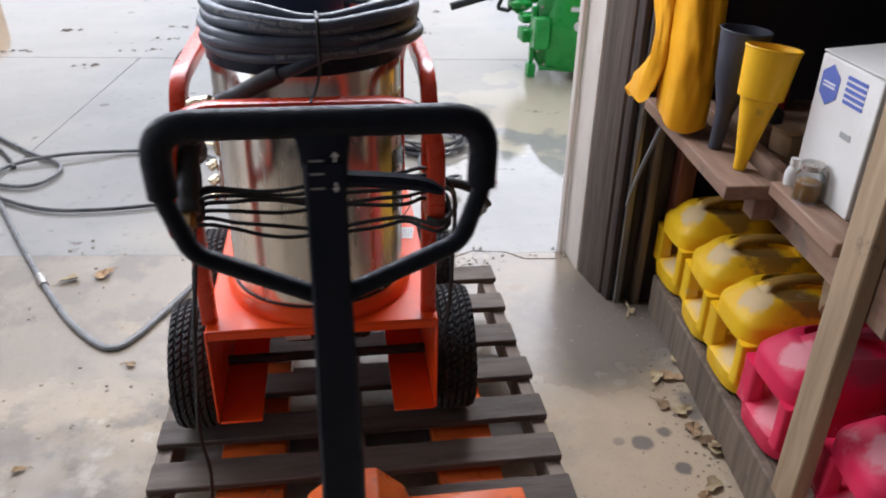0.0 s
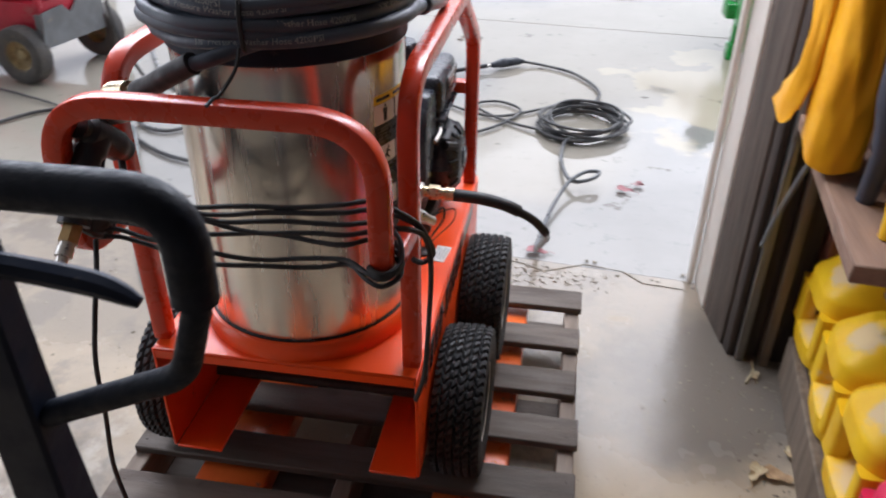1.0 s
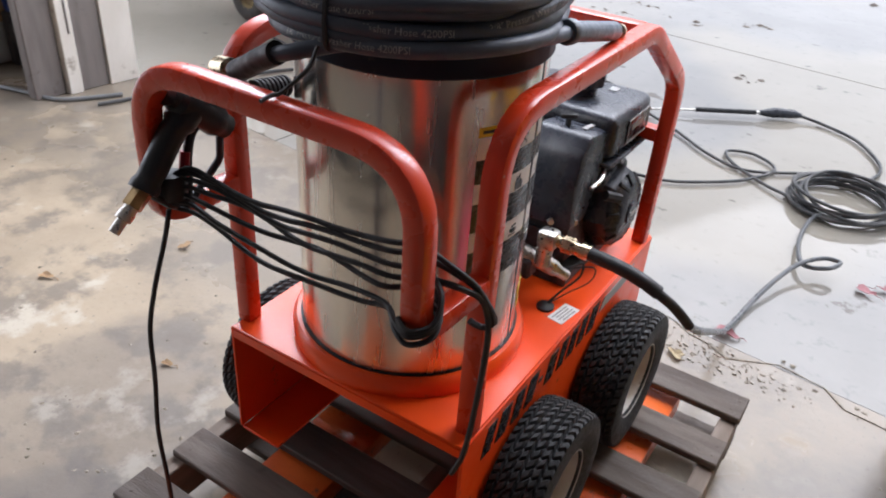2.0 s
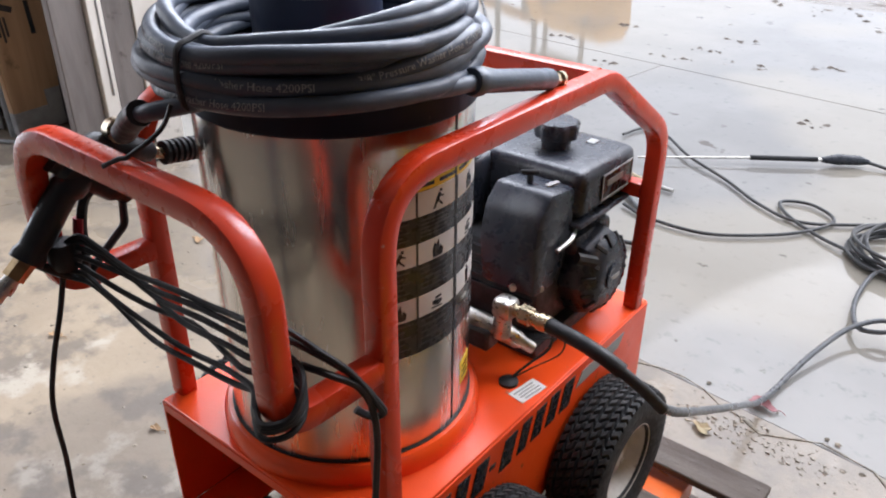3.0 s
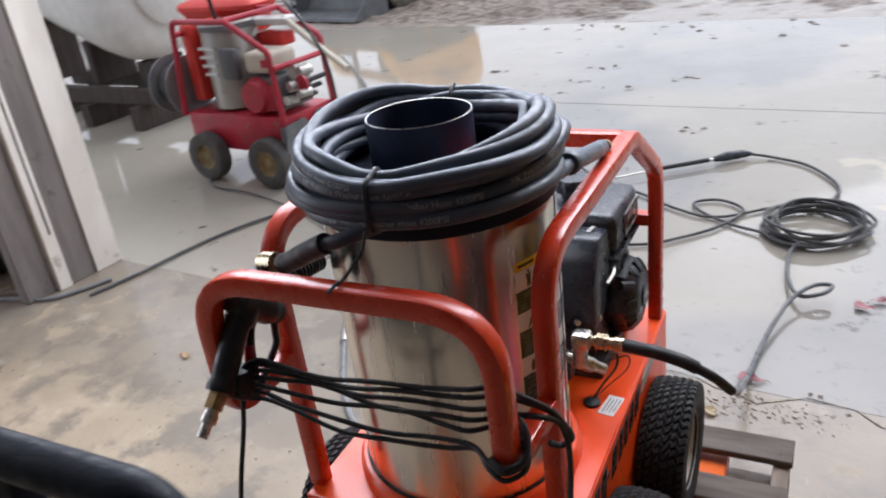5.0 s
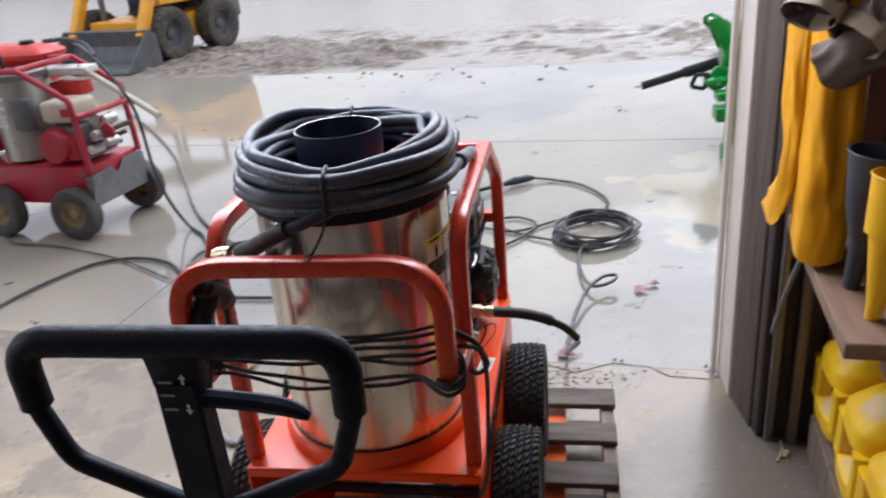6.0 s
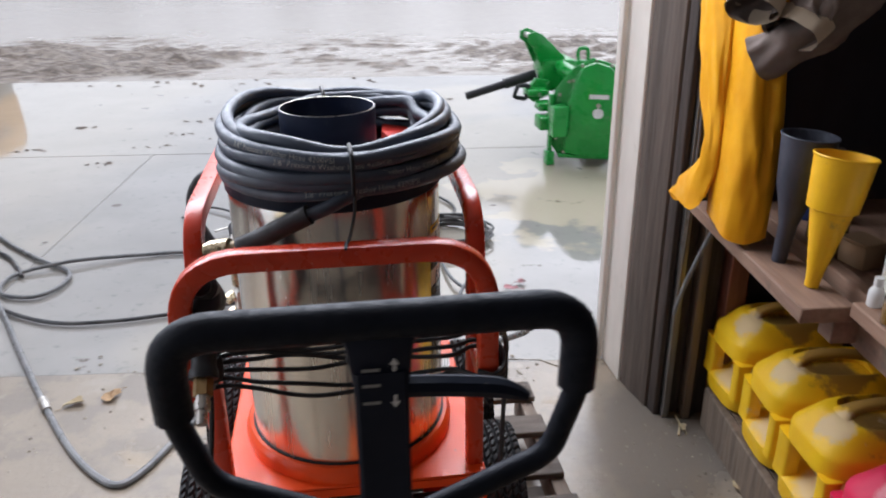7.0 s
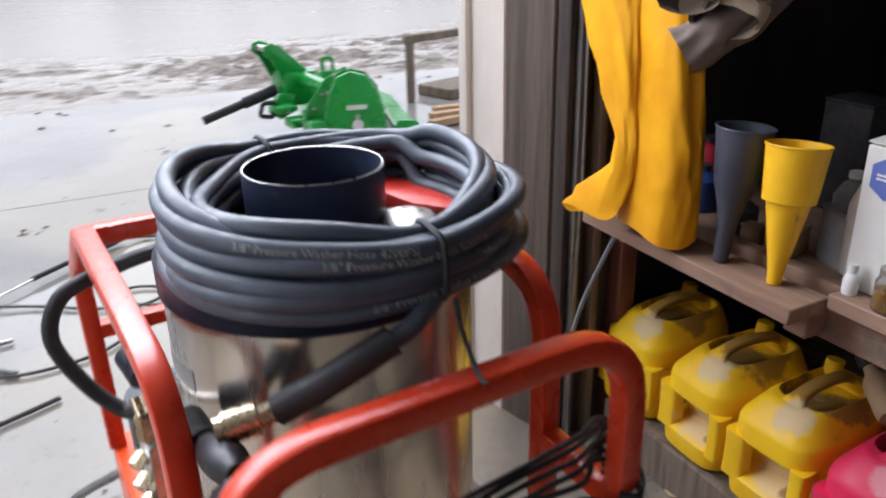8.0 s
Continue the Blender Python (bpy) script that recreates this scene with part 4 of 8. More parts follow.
def build_washer():
    w = thing("pressure_washer", "orange hot-water pressure washer with stainless drum and black engine", "pressure washer", at=pose(WX, 1.9, PALLET_Z))
    o = w.matrix_basis.translation.copy()

    def P(name, bm, mat, label="", parent=None, sharp=38):
        if isinstance(bm, bmesh.types.BMesh):
            bmesh.ops.translate(bm, vec=-o, verts=bm.verts)
        return part(name, bm, mat, parent or w, label, sharp)

    X0, X1, Y0, Y1 = -0.243, 0.269, 1.482, 2.325
    # chassis: deck sheet with a turned-down front lip, side skirts with bottom flanges
    bm = B()
    span(bm, (X0, Y0, DECK - 0.006), (X1, Y1, DECK), 0.002)
    span(bm, (X0 + 0.004, Y0 - 0.001, DECK - 0.024), (X1 - 0.004, Y0 + 0.005, DECK - 0.0062))
    # deep rear plate, unseen, added to block light under the deck
    span(bm, (X0 + 0.004, Y1 - 0.005, 0.40), (X1 - 0.004, Y1 + 0.001, DECK - 0.0062))
    P("deck", bm, "orange", "bright orange sheet-metal deck")
    for s, x in ((-1, X0), (1, X1)):
        bm = B()
        span(bm, (x - 0.003, Y0, 0.343), (x + 0.003, Y1, DECK - 0.004), 0.0015)
        a, b = sorted((x - s * 0.004, x - s * 0.10))
        span(bm, (a, Y0, 0.339), (b, Y1, 0.345), 0.001)
        P("side_skirt", bm, "orange")
    # axles, near-black: the shade under the deck is put into their colour
    for y in (1.70, 2.095):
        bm = B()
        rod(bm, (WX - 0.30, y, PALLET_Z + 0.168), (WX + 0.31, y, PALLET_Z + 0.168), 0.0127, n=12)
        P("axle", bm, "dark")
    # wheels
    tm = tyre_mesh(0.168, 0.108, 52, 6, "tyre")
    rims = {1: rim_mesh(0.168, 0.108, "rim", 1), -1: rim_mesh(0.168, 0.108, "rim", -1)}
    for s in (-1, 1):
        for y in (1.70, 2.095):
            wheel = part("wheel", tm, "tyre", w)
            wheel.name = "tyre"
            wheel.matrix_basis = pose(0.322 if s > 0 else -0.316, y - o.y, 0.168, random.uniform(0, 360), 0, 0)
            rim = part("rim", rims[s], "rim", wheel, "cream-painted steel rim")
    # tube cage
    for s in (-1, 1):
        x = WX + s * 0.245
        bm = B()
        tube(bm, fillet([(x, 1.525, DECK), (x, 1.525, 1.137), (x, 2.055, 1.140), (x, 2.300, 0.985), (x, 2.288, DECK)], 0.10 if s else 0, 7), TUBE, square=True)
        P("side_rail", bm, "frame", "red-orange bent square tube")
    hl, hr, hy, hz = WX - 0.245, WX + 0.238, 1.363, 1.139
    bm = B()
    arch = fillet([(hl, hy, 0.893), (hl, hy, hz), (hr, hy, hz), (hr, hy, 0.893)], 0.105, 9)
    path = [Vector((WX - 0.245, 1.512, 0.893))] + fillet([(WX - 0.245, 1.50, 0.893), arch[0], arch[1]], 0.045, 6)[1:-1] + arch[1:-1]
    path += fillet([arch[-2], arch[-1], (WX + 0.245, 1.50, 0.893)], 0.045, 6)[1:-1] + [Vector((WX + 0.245, 1.512, 0.893))]
    tube(bm, path, TUBE * 1.02, square=True)
    P("push_hoop", bm, "frame", "red-orange push hoop of square tube")
    bm = B()
    tube(bm, [(WX - 0.23, 2.05, 1.137), (WX + 0.23, 2.05, 1.137)], TUBE * 0.95, square=True)
    P("cross_bar", bm, "frame")
    bm = B()
    tube(bm, [(WX - 0.23, 2.293, 0.862), (WX + 0.23, 2.293, 0.862)], TUBE * 0.95, square=True)
    P("cross_bar", bm, "frame")
    # drum
    T = Matrix.Translation(DRUM)
    bm = B()
    lathe(bm, [(0.219, DECK), (0.220, DECK + 0.020), (0.215, DECK + 0.032), (0.212, DECK + 0.035)], 64, T)
    P("drum_base", bm, "orange")
    bm = B()
    lathe(bm, [(0.2045, DECK + 0.031), (0.2045, DECK + 0.037)], 64, T)
    P("gasket", bm, "rubber")
    bm = B()
    lathe(bm, [(0.2005, DECK + 0.03), (0.201, DECK + 0.04), (0.201, 1.165), (0.2005, 1.17)], 96, T)
    drum = P("drum", bm, "stainless", "mirror-bright stainless burner drum")
    bm = B()
    lathe(bm, [(0.203, 1.156), (0.2055, 1.159), (0.2055, 1.199), (0.199, 1.207), (0.10, 1.210), (0.0, 1.210)], 64, T, False)
    P("drum_lid", bm, "black_paint", "black drum lid")
    bm = B()
    lathe(bm, [(0.088, 1.208), (0.088, 1.2985), (0.085, 1.2985), (0.085, 1.212)], 48, Matrix.Translation((0.003, 1.683, 0)), False)
    P("flue", bm, "flue_paint", "black flue collar")
    bm = B()
    tube(bm, [Vector((0.003 + 0.086 * math.cos(a), 1.683 + 0.086 * math.sin(a), 1.299)) for a in [2 * math.pi * i / 48 for i in range(48)]], 0.0007, 5, closed=True)
    P("flue_rim", bm, "zinc", "bright worn flue rim")
    bm = B()
    plate(bm, [(0.100, 0.090), (0.095, 0.030), (0.112, -0.060), (0.150, -0.118), (0.172, -0.098), (0.168, 0.0), (0.148, 0.055)], 0.028, Matrix.Translation(DRUM + Vector((0, 0, 1.209))), 0.004)
    P("lid_plate", bm, "red_tank", "bright red plate on the lid")
    bm = B()
    lathe(bm, [(0.042, 1.209), (0.043, 1.222), (0.036, 1.234), (0.020, 1.240), (0.0, 1.241)], 24, Matrix.Translation(DRUM + Vector((0.086, -0.092, 0))), False)
    P("lid_cap", bm, "zinc", "pale wet cap")
    # seam strip and stickers on the drum
    def wrap(a0, a1, z0, z1, r, n=14):
        bm = B()
        rows = []
        for i in range(n + 1):
            a = radians(a0 + (a1 - a0) * i / n)
            d = Vector((math.cos(a), math.sin(a), 0))
            rows.append([bm.verts.new(DRUM + d * rr + Vector((0, 0, z))) for rr, z in ((r, z0), (r, z1), (r - 0.003, z1), (r - 0.003, z0))])
        skin(bm, rows)
        return bm
    # warning signs in a box 0.034 high: a standing figure, a falling figure, a flame, a hand
    GLYPHS = [
        [[(-2, 11), (2, 11), (2, 15), (-2, 15)], [(-4, -2), (4, -2), (6, 9), (-6, 9)], [(-4, -14), (-1, -14), (0, -2), (-4, -2)], [(1, -14), (4, -14), (4, -2), (0, -2)]],
        [[(4, 9), (8, 8), (8, 13), (4, 13)], [(-4, -3), (1, -5), (6, 7), (2, 9)], [(-9, -13), (-6, -14), (0, -4), (-3, -2)], [(2, 3), (11, 0), (11, 3), (3, 6)], [(-2, -2), (8, -12), (10, -10), (0, 1)]],
        [[(-9, -14), (9, -14), (11, -4), (6, 2), (4, -4), (2, 12), (-3, 4), (-6, 9), (-10, -3)]],
        [[(-10, -6), (2, -10), (9, -6), (9, -2), (-10, 0)], [(-4, 1), (8, 3), (8, 6), (-4, 5)], [(-12, -12), (10, -14), (10, -12), (-12, -10)]],
    ]

    def glyph(a, z, pieces):
        bm = B()
        for poly in pieces:
            lo, hi = [], []
            for x, y in poly:
                c = radians(a + x * 0.001 / 0.2018 * 57.3)
                d = Vector((math.cos(c), math.sin(c), 0))
                lo.append(bm.verts.new(DRUM + d * 0.2012 + Vector((0, 0, z + y * 0.001))))
                hi.append(bm.verts.new(DRUM + d * 0.2021 + Vector((0, 0, z + y * 0.001))))
            skin(bm, [lo, hi])
        return bm
    seam = P("seam_strip", wrap(7, 8.1, DECK + 0.04, 1.156, 0.2017, 2), "rubber", parent=drum)
    P("warning_panel", wrap(-31, 52, 1.068, 1.083, 0.2015), "label_yellow", "yellow warning heading", drum)
    rows = [(1.032, 1.067), (0.959, 0.992), (0.873, 0.908)]
    for i, (z0, z1) in enumerate(rows):
        P("warning_panel", wrap(-31, 52, z0, z1, 0.2015), "label", "white pictogram strip", drum)
        nz = rows[i + 1][1] if i < 2 else 0.812
        P("text_panel", wrap(-31, 52, nz + 0.0005, z0 - 0.0005, 0.2015), "label_black", "black text strip", drum)
        for k, a in enumerate((-31, -15, 8.2, 34)):
            if k:
                P("divider", wrap(a, a + 0.9, nz + 0.0005, z1, 0.2019, 1), "label_black", parent=drum)
            for line in range(5):
                zt = z0 - 0.006 - (z0 - nz - 0.010) * line / 5
                P("text_line", wrap(a + 2, a + (13, 20, 23, 15)[k] - 3 * (line % 2), zt - 0.0022, zt, 0.2018, 4), "faint_print", parent=drum)
            P("pictogram", glyph(a + (8, 11, 12, 8)[k], (z0 + z1) / 2, GLYPHS[(i + k) % 4]), "label_black", parent=drum)
    for k in range(6):
        P("text_line", wrap(-29 + 13 * k, -19 + 13 * k, 1.073, 1.078, 0.2018, 3), "label_black", parent=drum)
    P("caution_label", wrap(15, 27, 0.690, 0.735, 0.2018, 4), "label_yellow", "small yellow label", drum)
    for z in (0.700, 0.710, 0.720):
        P("print_bar", wrap(17, 25, z, z + 0.004, 0.2021, 2), "label_black", parent=drum)
    P("badge", wrap(172, 196, 1.055, 1.085, 0.2018, 4), "decal_grey", "faded oval badge", drum)
    # writing on the right skirt, as plain slanted bars
    y = 1.545
    for i, wd in enumerate((0.040, 0.046, 0.042, 0.044, 0.020, 0.046, 0.036, 0.040, 0.040, 0.046)):
        z0, z1 = (0.548, 0.556) if i == 4 else (0.523, 0.583)
        bm = B()
        sl = (z1 - z0) * 0.12
        sl *= 2.4
        plate(bm, [(0, 0), (wd * 0.78, 0), (wd * 0.78 + sl, z1 - z0), (sl, z1 - z0)], 0.0012, Matrix.Translation((X1 + 0.0032, y, z0)) @ Matrix(((0, 0, 1), (1, 0, 0), (0, 1, 0))).to_4x4())
        P("letter_bar", bm, "label_black", "black lettering bar" if i == 0 else "")
        y += wd + 0.008
    bm = B()
    plate(bm, [(0, 0), (0.17, 0.0), (0.19, 0.028), (0.02, 0.028)], 0.0012, Matrix.Translation((X1 + 0.0032, 2.03, 0.548)) @ Matrix(((0, 0, 1), (1, 0, 0), (0, 1, 0))).to_4x4())
    P("letter_bar", bm, "decal_grey", "grey stripe after the lettering")
    # deck tag, grommet and wires
    bm = B()
    box(bm, (0.252 + WX - 0.02, 1.908, DECK + 0.0008), (0.034, 0.066, 0.0014), Matrix.Rotation(radians(-8), 3, "Z"))
    tag = P("deck_tag", bm, "label", "small white data tag")
    for k in range(4):
        bm = B()
        box(bm, (0.226 + WX + 0.007 * k - 0.003, 1.908, DECK + 0.0019), (0.0028, 0.05 - 0.008 * (k % 2), 0.0008), Matrix.Rotation(radians(-8), 3, "Z"))
        P("print_bar", bm, "decal_grey", parent=tag)
    bm = B()
    lathe(bm, [(0.018, 0.0), (0.018, 0.005), (0.012, 0.009), (0.0, 0.009)], 18, Matrix.Translation((0.200, 1.906, DECK)), False)
    P("grommet", bm, "rubber")
    for off in (0.0, 0.012):
        bm = B()
        tube(bm, curve([(0.200, 1.906, DECK + 0.006), (0.212 + off, 1.945, DECK + 0.022), (0.232 + off * 2, 1.985, DECK + 0.045), (0.232 + off * 2, 1.990, DECK + 0.075), (0.214, 1.962, DECK + 0.070)], 6), 0.0026 if off == 0 else 0.0014, 6)
        P("wire", bm, "rubber")
    # engine
    e = P("engine_block", span(span(B(), (-0.05, 2.02, DECK + 0.03), (0.18, 2.26, DECK + 0.20), 0.015, 2), (-0.08, 1.99, DECK), (0.20, 2.29, DECK + 0.03), 0.004), "engine", "dark cast engine block")
    def E(name, bm, mat, label=""):
        bmesh.ops.translate(bm, vec=(0.004, 0.013, 0), verts=bm.verts)
        return P(name, bm, mat, label, e)
    bm = B()
    span(bm, (-0.055, 2.085, 0.850), (0.205, 2.300, 0.945), 0.022, 3)
    span(bm, (-0.065, 2.076, 0.842), (0.214, 2.309, 0.852), 0.004)
    span(bm, (-0.035, 2.105, 0.800), (0.185, 2.285, 0.843), 0.02, 2)
    tank = E("fuel_tank", bm, "plastic", "black plastic fuel tank with water drops")
    bm = B()
    box(bm, (0.2065, 2.215, 0.898), (0.003, 0.115, 0.048))
    badge = E("tank_badge", bm, "label_black", "framed black tank badge")
    for a, b in (((0.2085, 2.215, 0.923), (0.002, 0.118, 0.003)), ((0.2085, 2.215, 0.873), (0.002, 0.118, 0.003)), ((0.2085, 2.157, 0.898), (0.002, 0.003, 0.05)), ((0.2085, 2.273, 0.898), (0.002, 0.003, 0.05)), ((0.2085, 2.205, 0.903), (0.002, 0.06, 0.012))):
        E("badge_line", box(B(), a, b), "decal_grey")
    E("tank_label", box(B(), (0.13, 2.25, 0.9458), (0.018, 0.024, 0.0012)), "decal_grey")
    bm = B()
    n = 40
    rs = []
    for z, rr, wv in ((0.940, 0.028, 0), (0.962, 0.030, 0), (0.966, 0.041, 0.05), (0.990, 0.043, 0.07), (0.996, 0.039, 0.06), (0.997, 0.0, 0)):
        rs.append([bm.verts.new(Vector((0.085, 2.185, z)) + Vector((math.cos(2 * math.pi * i / n), math.sin(2 * math.pi * i / n), 0)) * max(rr, 0.001) * (1 + wv * math.cos(8 * 2 * math.pi * i / n))) for i in range(n)])
    skin(bm, rs)
    E("tank_cap", bm, "plastic", "black scalloped fuel cap")
    # air cleaner: box with a sloped front and a wing nut
    bm = B()
    plate(bm, [(0.01, 0), (0.085, 0), (0.112, 0.05), (0.132, 0.10), (0.132, 0.183), (0.05, 0.195), (0.014, 0.16), (0, 0.10)], 0.122, Matrix.Translation((0.070, 1.958, 0.738)) @ Matrix(((0, 0, 1), (1, 0, 0), (0, 1, 0))).to_4x4(), 0.011)
    ac = E("air_cleaner", bm, "plastic", "black air cleaner housing")
    bm = B()
    rod(bm, (0.125, 2.035, 0.925), (0.125, 2.035, 0.944), 0.006, n=8)
    box(bm, (0.125, 2.035, 0.948), (0.034, 0.005, 0.010), Matrix.Rotation(radians(35), 3, "Z"), 0.002)
    E("wing_nut", bm, "rubber")
    bm = B()
    box(bm, (0.16, 2.055, 0.9295), (0.010, 0.030, 0.002), Matrix.Rotation(radians(-10), 3, "Z"))
    E("print_bar", bm, "mid_grey")
    for x, yy, z in ((0.15, 1.964, 0.757), (0.186, 2.0, 0.752)):
        E("bolt", rod(B(), (x, yy - 0.006, z), (x + 0.006, yy - 0.012, z), 0.007, n=6), "zinc")
    # muffler guard
    bm = B()
    span(bm, (-0.115, 2.02, 0.80), (0.005, 2.16, 0.942), 0.02, 3)
    muffler = E("muffler_guard", bm, "plastic", "black slotted muffler guard")
    for i in range(5):
        E("slot", box(B(), (-0.085 + 0.02 * i, 2.06, 0.9425), (0.008, 0.045, 0.002), Matrix.Rotation(radians(20), 3, "Z")), "rubber")
    # recoil starter
    c = Vector((0.185, 2.165, 0.722))
    RT = Matrix.Translation(c) @ Matrix.Rotation(radians(90), 4, "Y")
    bm = B()
    lathe(bm, [(0.088, -0.03), (0.093, 0.0), (0.094, 0.020), (0.084, 0.044), (0.066, 0.058), (0.040, 0.062), (0.0, 0.062)], 7, RT @ Matrix.Rotation(0.25, 4, "Z"), False)
    span(bm, (0.145, 2.095, 0.765), (0.200, 2.235, 0.815), 0.014, 2)
    rec = E("recoil_cover", bm, "plastic", "black slotted recoil starter cover")
    for i in range(7):
        a = 2 * math.pi * (i + 0.5) / 7 + 0.25
        mm = Matrix.Rotation(a, 3, "X")
        for dy in (-0.018, 0.0, 0.018):
            E("slot", box(B(), c + mm @ Vector((0.047, dy, 0.070)), (0.008, 0.008, 0.028), mm @ Matrix.Rotation(radians(-38), 3, "Y"), 0.001), "rubber")
    E("starter_grip", rod(B(), (0.235, 2.105, 0.775), (0.215, 2.07, 0.79), 0.011, n=8), "rubber")
    E("recoil_badge", rod(B(), c + Vector((0.060, 0, 0)), c + Vector((0.066, 0, 0)), 0.028, n=14), "plastic")
    E("recoil_badge", box(B(), c + Vector((0.0665, 0.0, 0.0)), (0.002, 0.036, 0.009)), "decal_grey")
    bm = B()
    tube(bm, curve([(0.19, 2.10, 0.84), (0.205, 2.06, 0.83), (0.20, 2.02, 0.82)], 5), 0.005)
    E("choke_lever", bm, "zinc")
    for zz in (0.70, 0.72, 0.74, 0.76, 0.78):
        E("cooling_fin", span(B(), (0.0, 2.0, zz), (0.165, 2.04, zz + 0.006)), "engine")
    # water outlet: block, elbow and brass union
    bm = B()
    span(bm, (0.02, 1.89, 0.655), (0.16, 1.93, 0.70), 0.006)
    P("pump_head", bm, "engine", "dark metal pump head")
    bm = B()
    tube(bm, [(0.05, 1.90, 0.716), (0.12, 1.908, 0.708), (0.165, 1.922, 0.694), (0.192, 1.940, 0.674), (0.200, 1.946, 0.668), (0.214, 1.957, 0.656)], 0.015, 12, widths=[0.013, 0.016, 0.019, 0.017, 0.012, 0.012])
    P("pump_casting", bm, "zinc", "cast metal pump outlet")
    bm = B()
    rod(bm, (0.178, 1.907, 0.696), (0.180, 1.907, 0.746), 0.0165, n=12)
    box(bm, (0.184, 1.907, 0.757), (0.040, 0.038, 0.038), None, 0.010, 2)
    P("elbow", bm, "zinc", "zinc-plated elbow")
    bm = B()
    rod(bm, (0.198, 1.908, 0.758), (0.214, 1.909, 0.757), 0.012, n=10)
    rod(bm, (0.214, 1.909, 0.757), (0.236, 1.910, 0.755), 0.017, n=6)
    rod(bm, (0.236, 1.910, 0.755), (0.250, 1.911, 0.754), 0.013, n=14)
    rod(bm, (0.250, 1.911, 0.754), (0.268, 1.912, 0.753), 0.0155, n=14)
    P("union", bm, "brass", "brass hose union")
    # burner side at the left: valve, gauge, feed hose
    bm = B()
    span(bm, (-0.235, 1.86, 0.74), (-0.195, 1.91, 0.86), 0.008)
    P("valve_body", bm, "zinc", "bare metal unloader valve")
    bm = B()
    rod(bm, (-0.222, 1.88, 0.86), (-0.222, 1.885, 0.90), 0.016, n=6)
    rod(bm, (-0.222, 1.885, 0.90), (-0.225, 1.90, 0.925), 0.012, n=12)
    P("valve_stem", bm, "brass")
    bm = B()
    rod(bm, (-0.205, 1.90, 0.955), (-0.215, 1.945, 0.975), 0.027, n=18)
    P("gauge", bm, "plastic", "dark pressure gauge")
    for z in (0.76, 0.80, 0.84):
        P("valve_nut", rod(B(), (-0.235, 1.875, z), (-0.252, 1.862, z - 0.008), 0.012, n=6), "brass")
    bm = B()
    tube(bm, curve([(-0.224, 1.90, 0.90), (-0.245, 1.925, 0.895), (-0.285, 1.95, 0.94), (-0.316, 1.955, 1.02), (-0.298, 1.955, 1.08), (-0.25, 1.955, 1.106), (-0.15, 1.99, 1.112), (-0.05, 2.02, 1.10), (0.0, 2.03, 1.06)], 8), 0.012, 10)
    P("feed_hose", bm, "rubber", "black feed hose bowed out beside the frame")
    bm = B()
    rod(bm, (-0.16, 2.0, DECK), (-0.16, 2.0, 0.86), 0.075, n=24)
    P("burner_motor", bm, "plastic")
    # under the deck
    bm = B()
    span(bm, (-0.08, 1.56, 0.50), (0.12, 1.72, 0.585), 0.01)
    P("fuel_filter_box", bm, "plastic")
    P("under_tag", box(B(), (-0.05, 1.553, 0.535), (0.06, 0.003, 0.035)), "label")
    return w


def outline(points, grow):
    """The taut outline round some points in a plane, kept a little outside them."""
    cloud = sorted((x + grow * math.cos(k * math.pi / 6), y + grow * math.sin(k * math.pi / 6)) for x, y in points for k in range(12))
    def half(row):
        out = []
        for p in row:
            while len(out) > 1 and (out[-1][0] - out[-2][0]) * (p[1] - out[-2][1]) - (out[-1][1] - out[-2][1]) * (p[0] - out[-2][0]) <= 0:
                out.pop()
            out.append(p)
        return out[:-1]
    return half(cloud) + half(cloud[::-1])


def letters(string, size):
    """Flat letters as a mesh, from the built-in font."""
    data = bpy.data.curves.new("lettering", "FONT")
    data.body, data.size, data.resolution_u = string, size, 2
    ob = bpy.data.objects.new("lettering", data)
    scene.collection.objects.link(ob)
    mesh = bpy.data.meshes.new_from_object(ob.evaluated_get(bpy.context.evaluated_depsgraph_get()))
    bpy.data.objects.remove(ob)
    bpy.data.curves.remove(data)
    return mesh


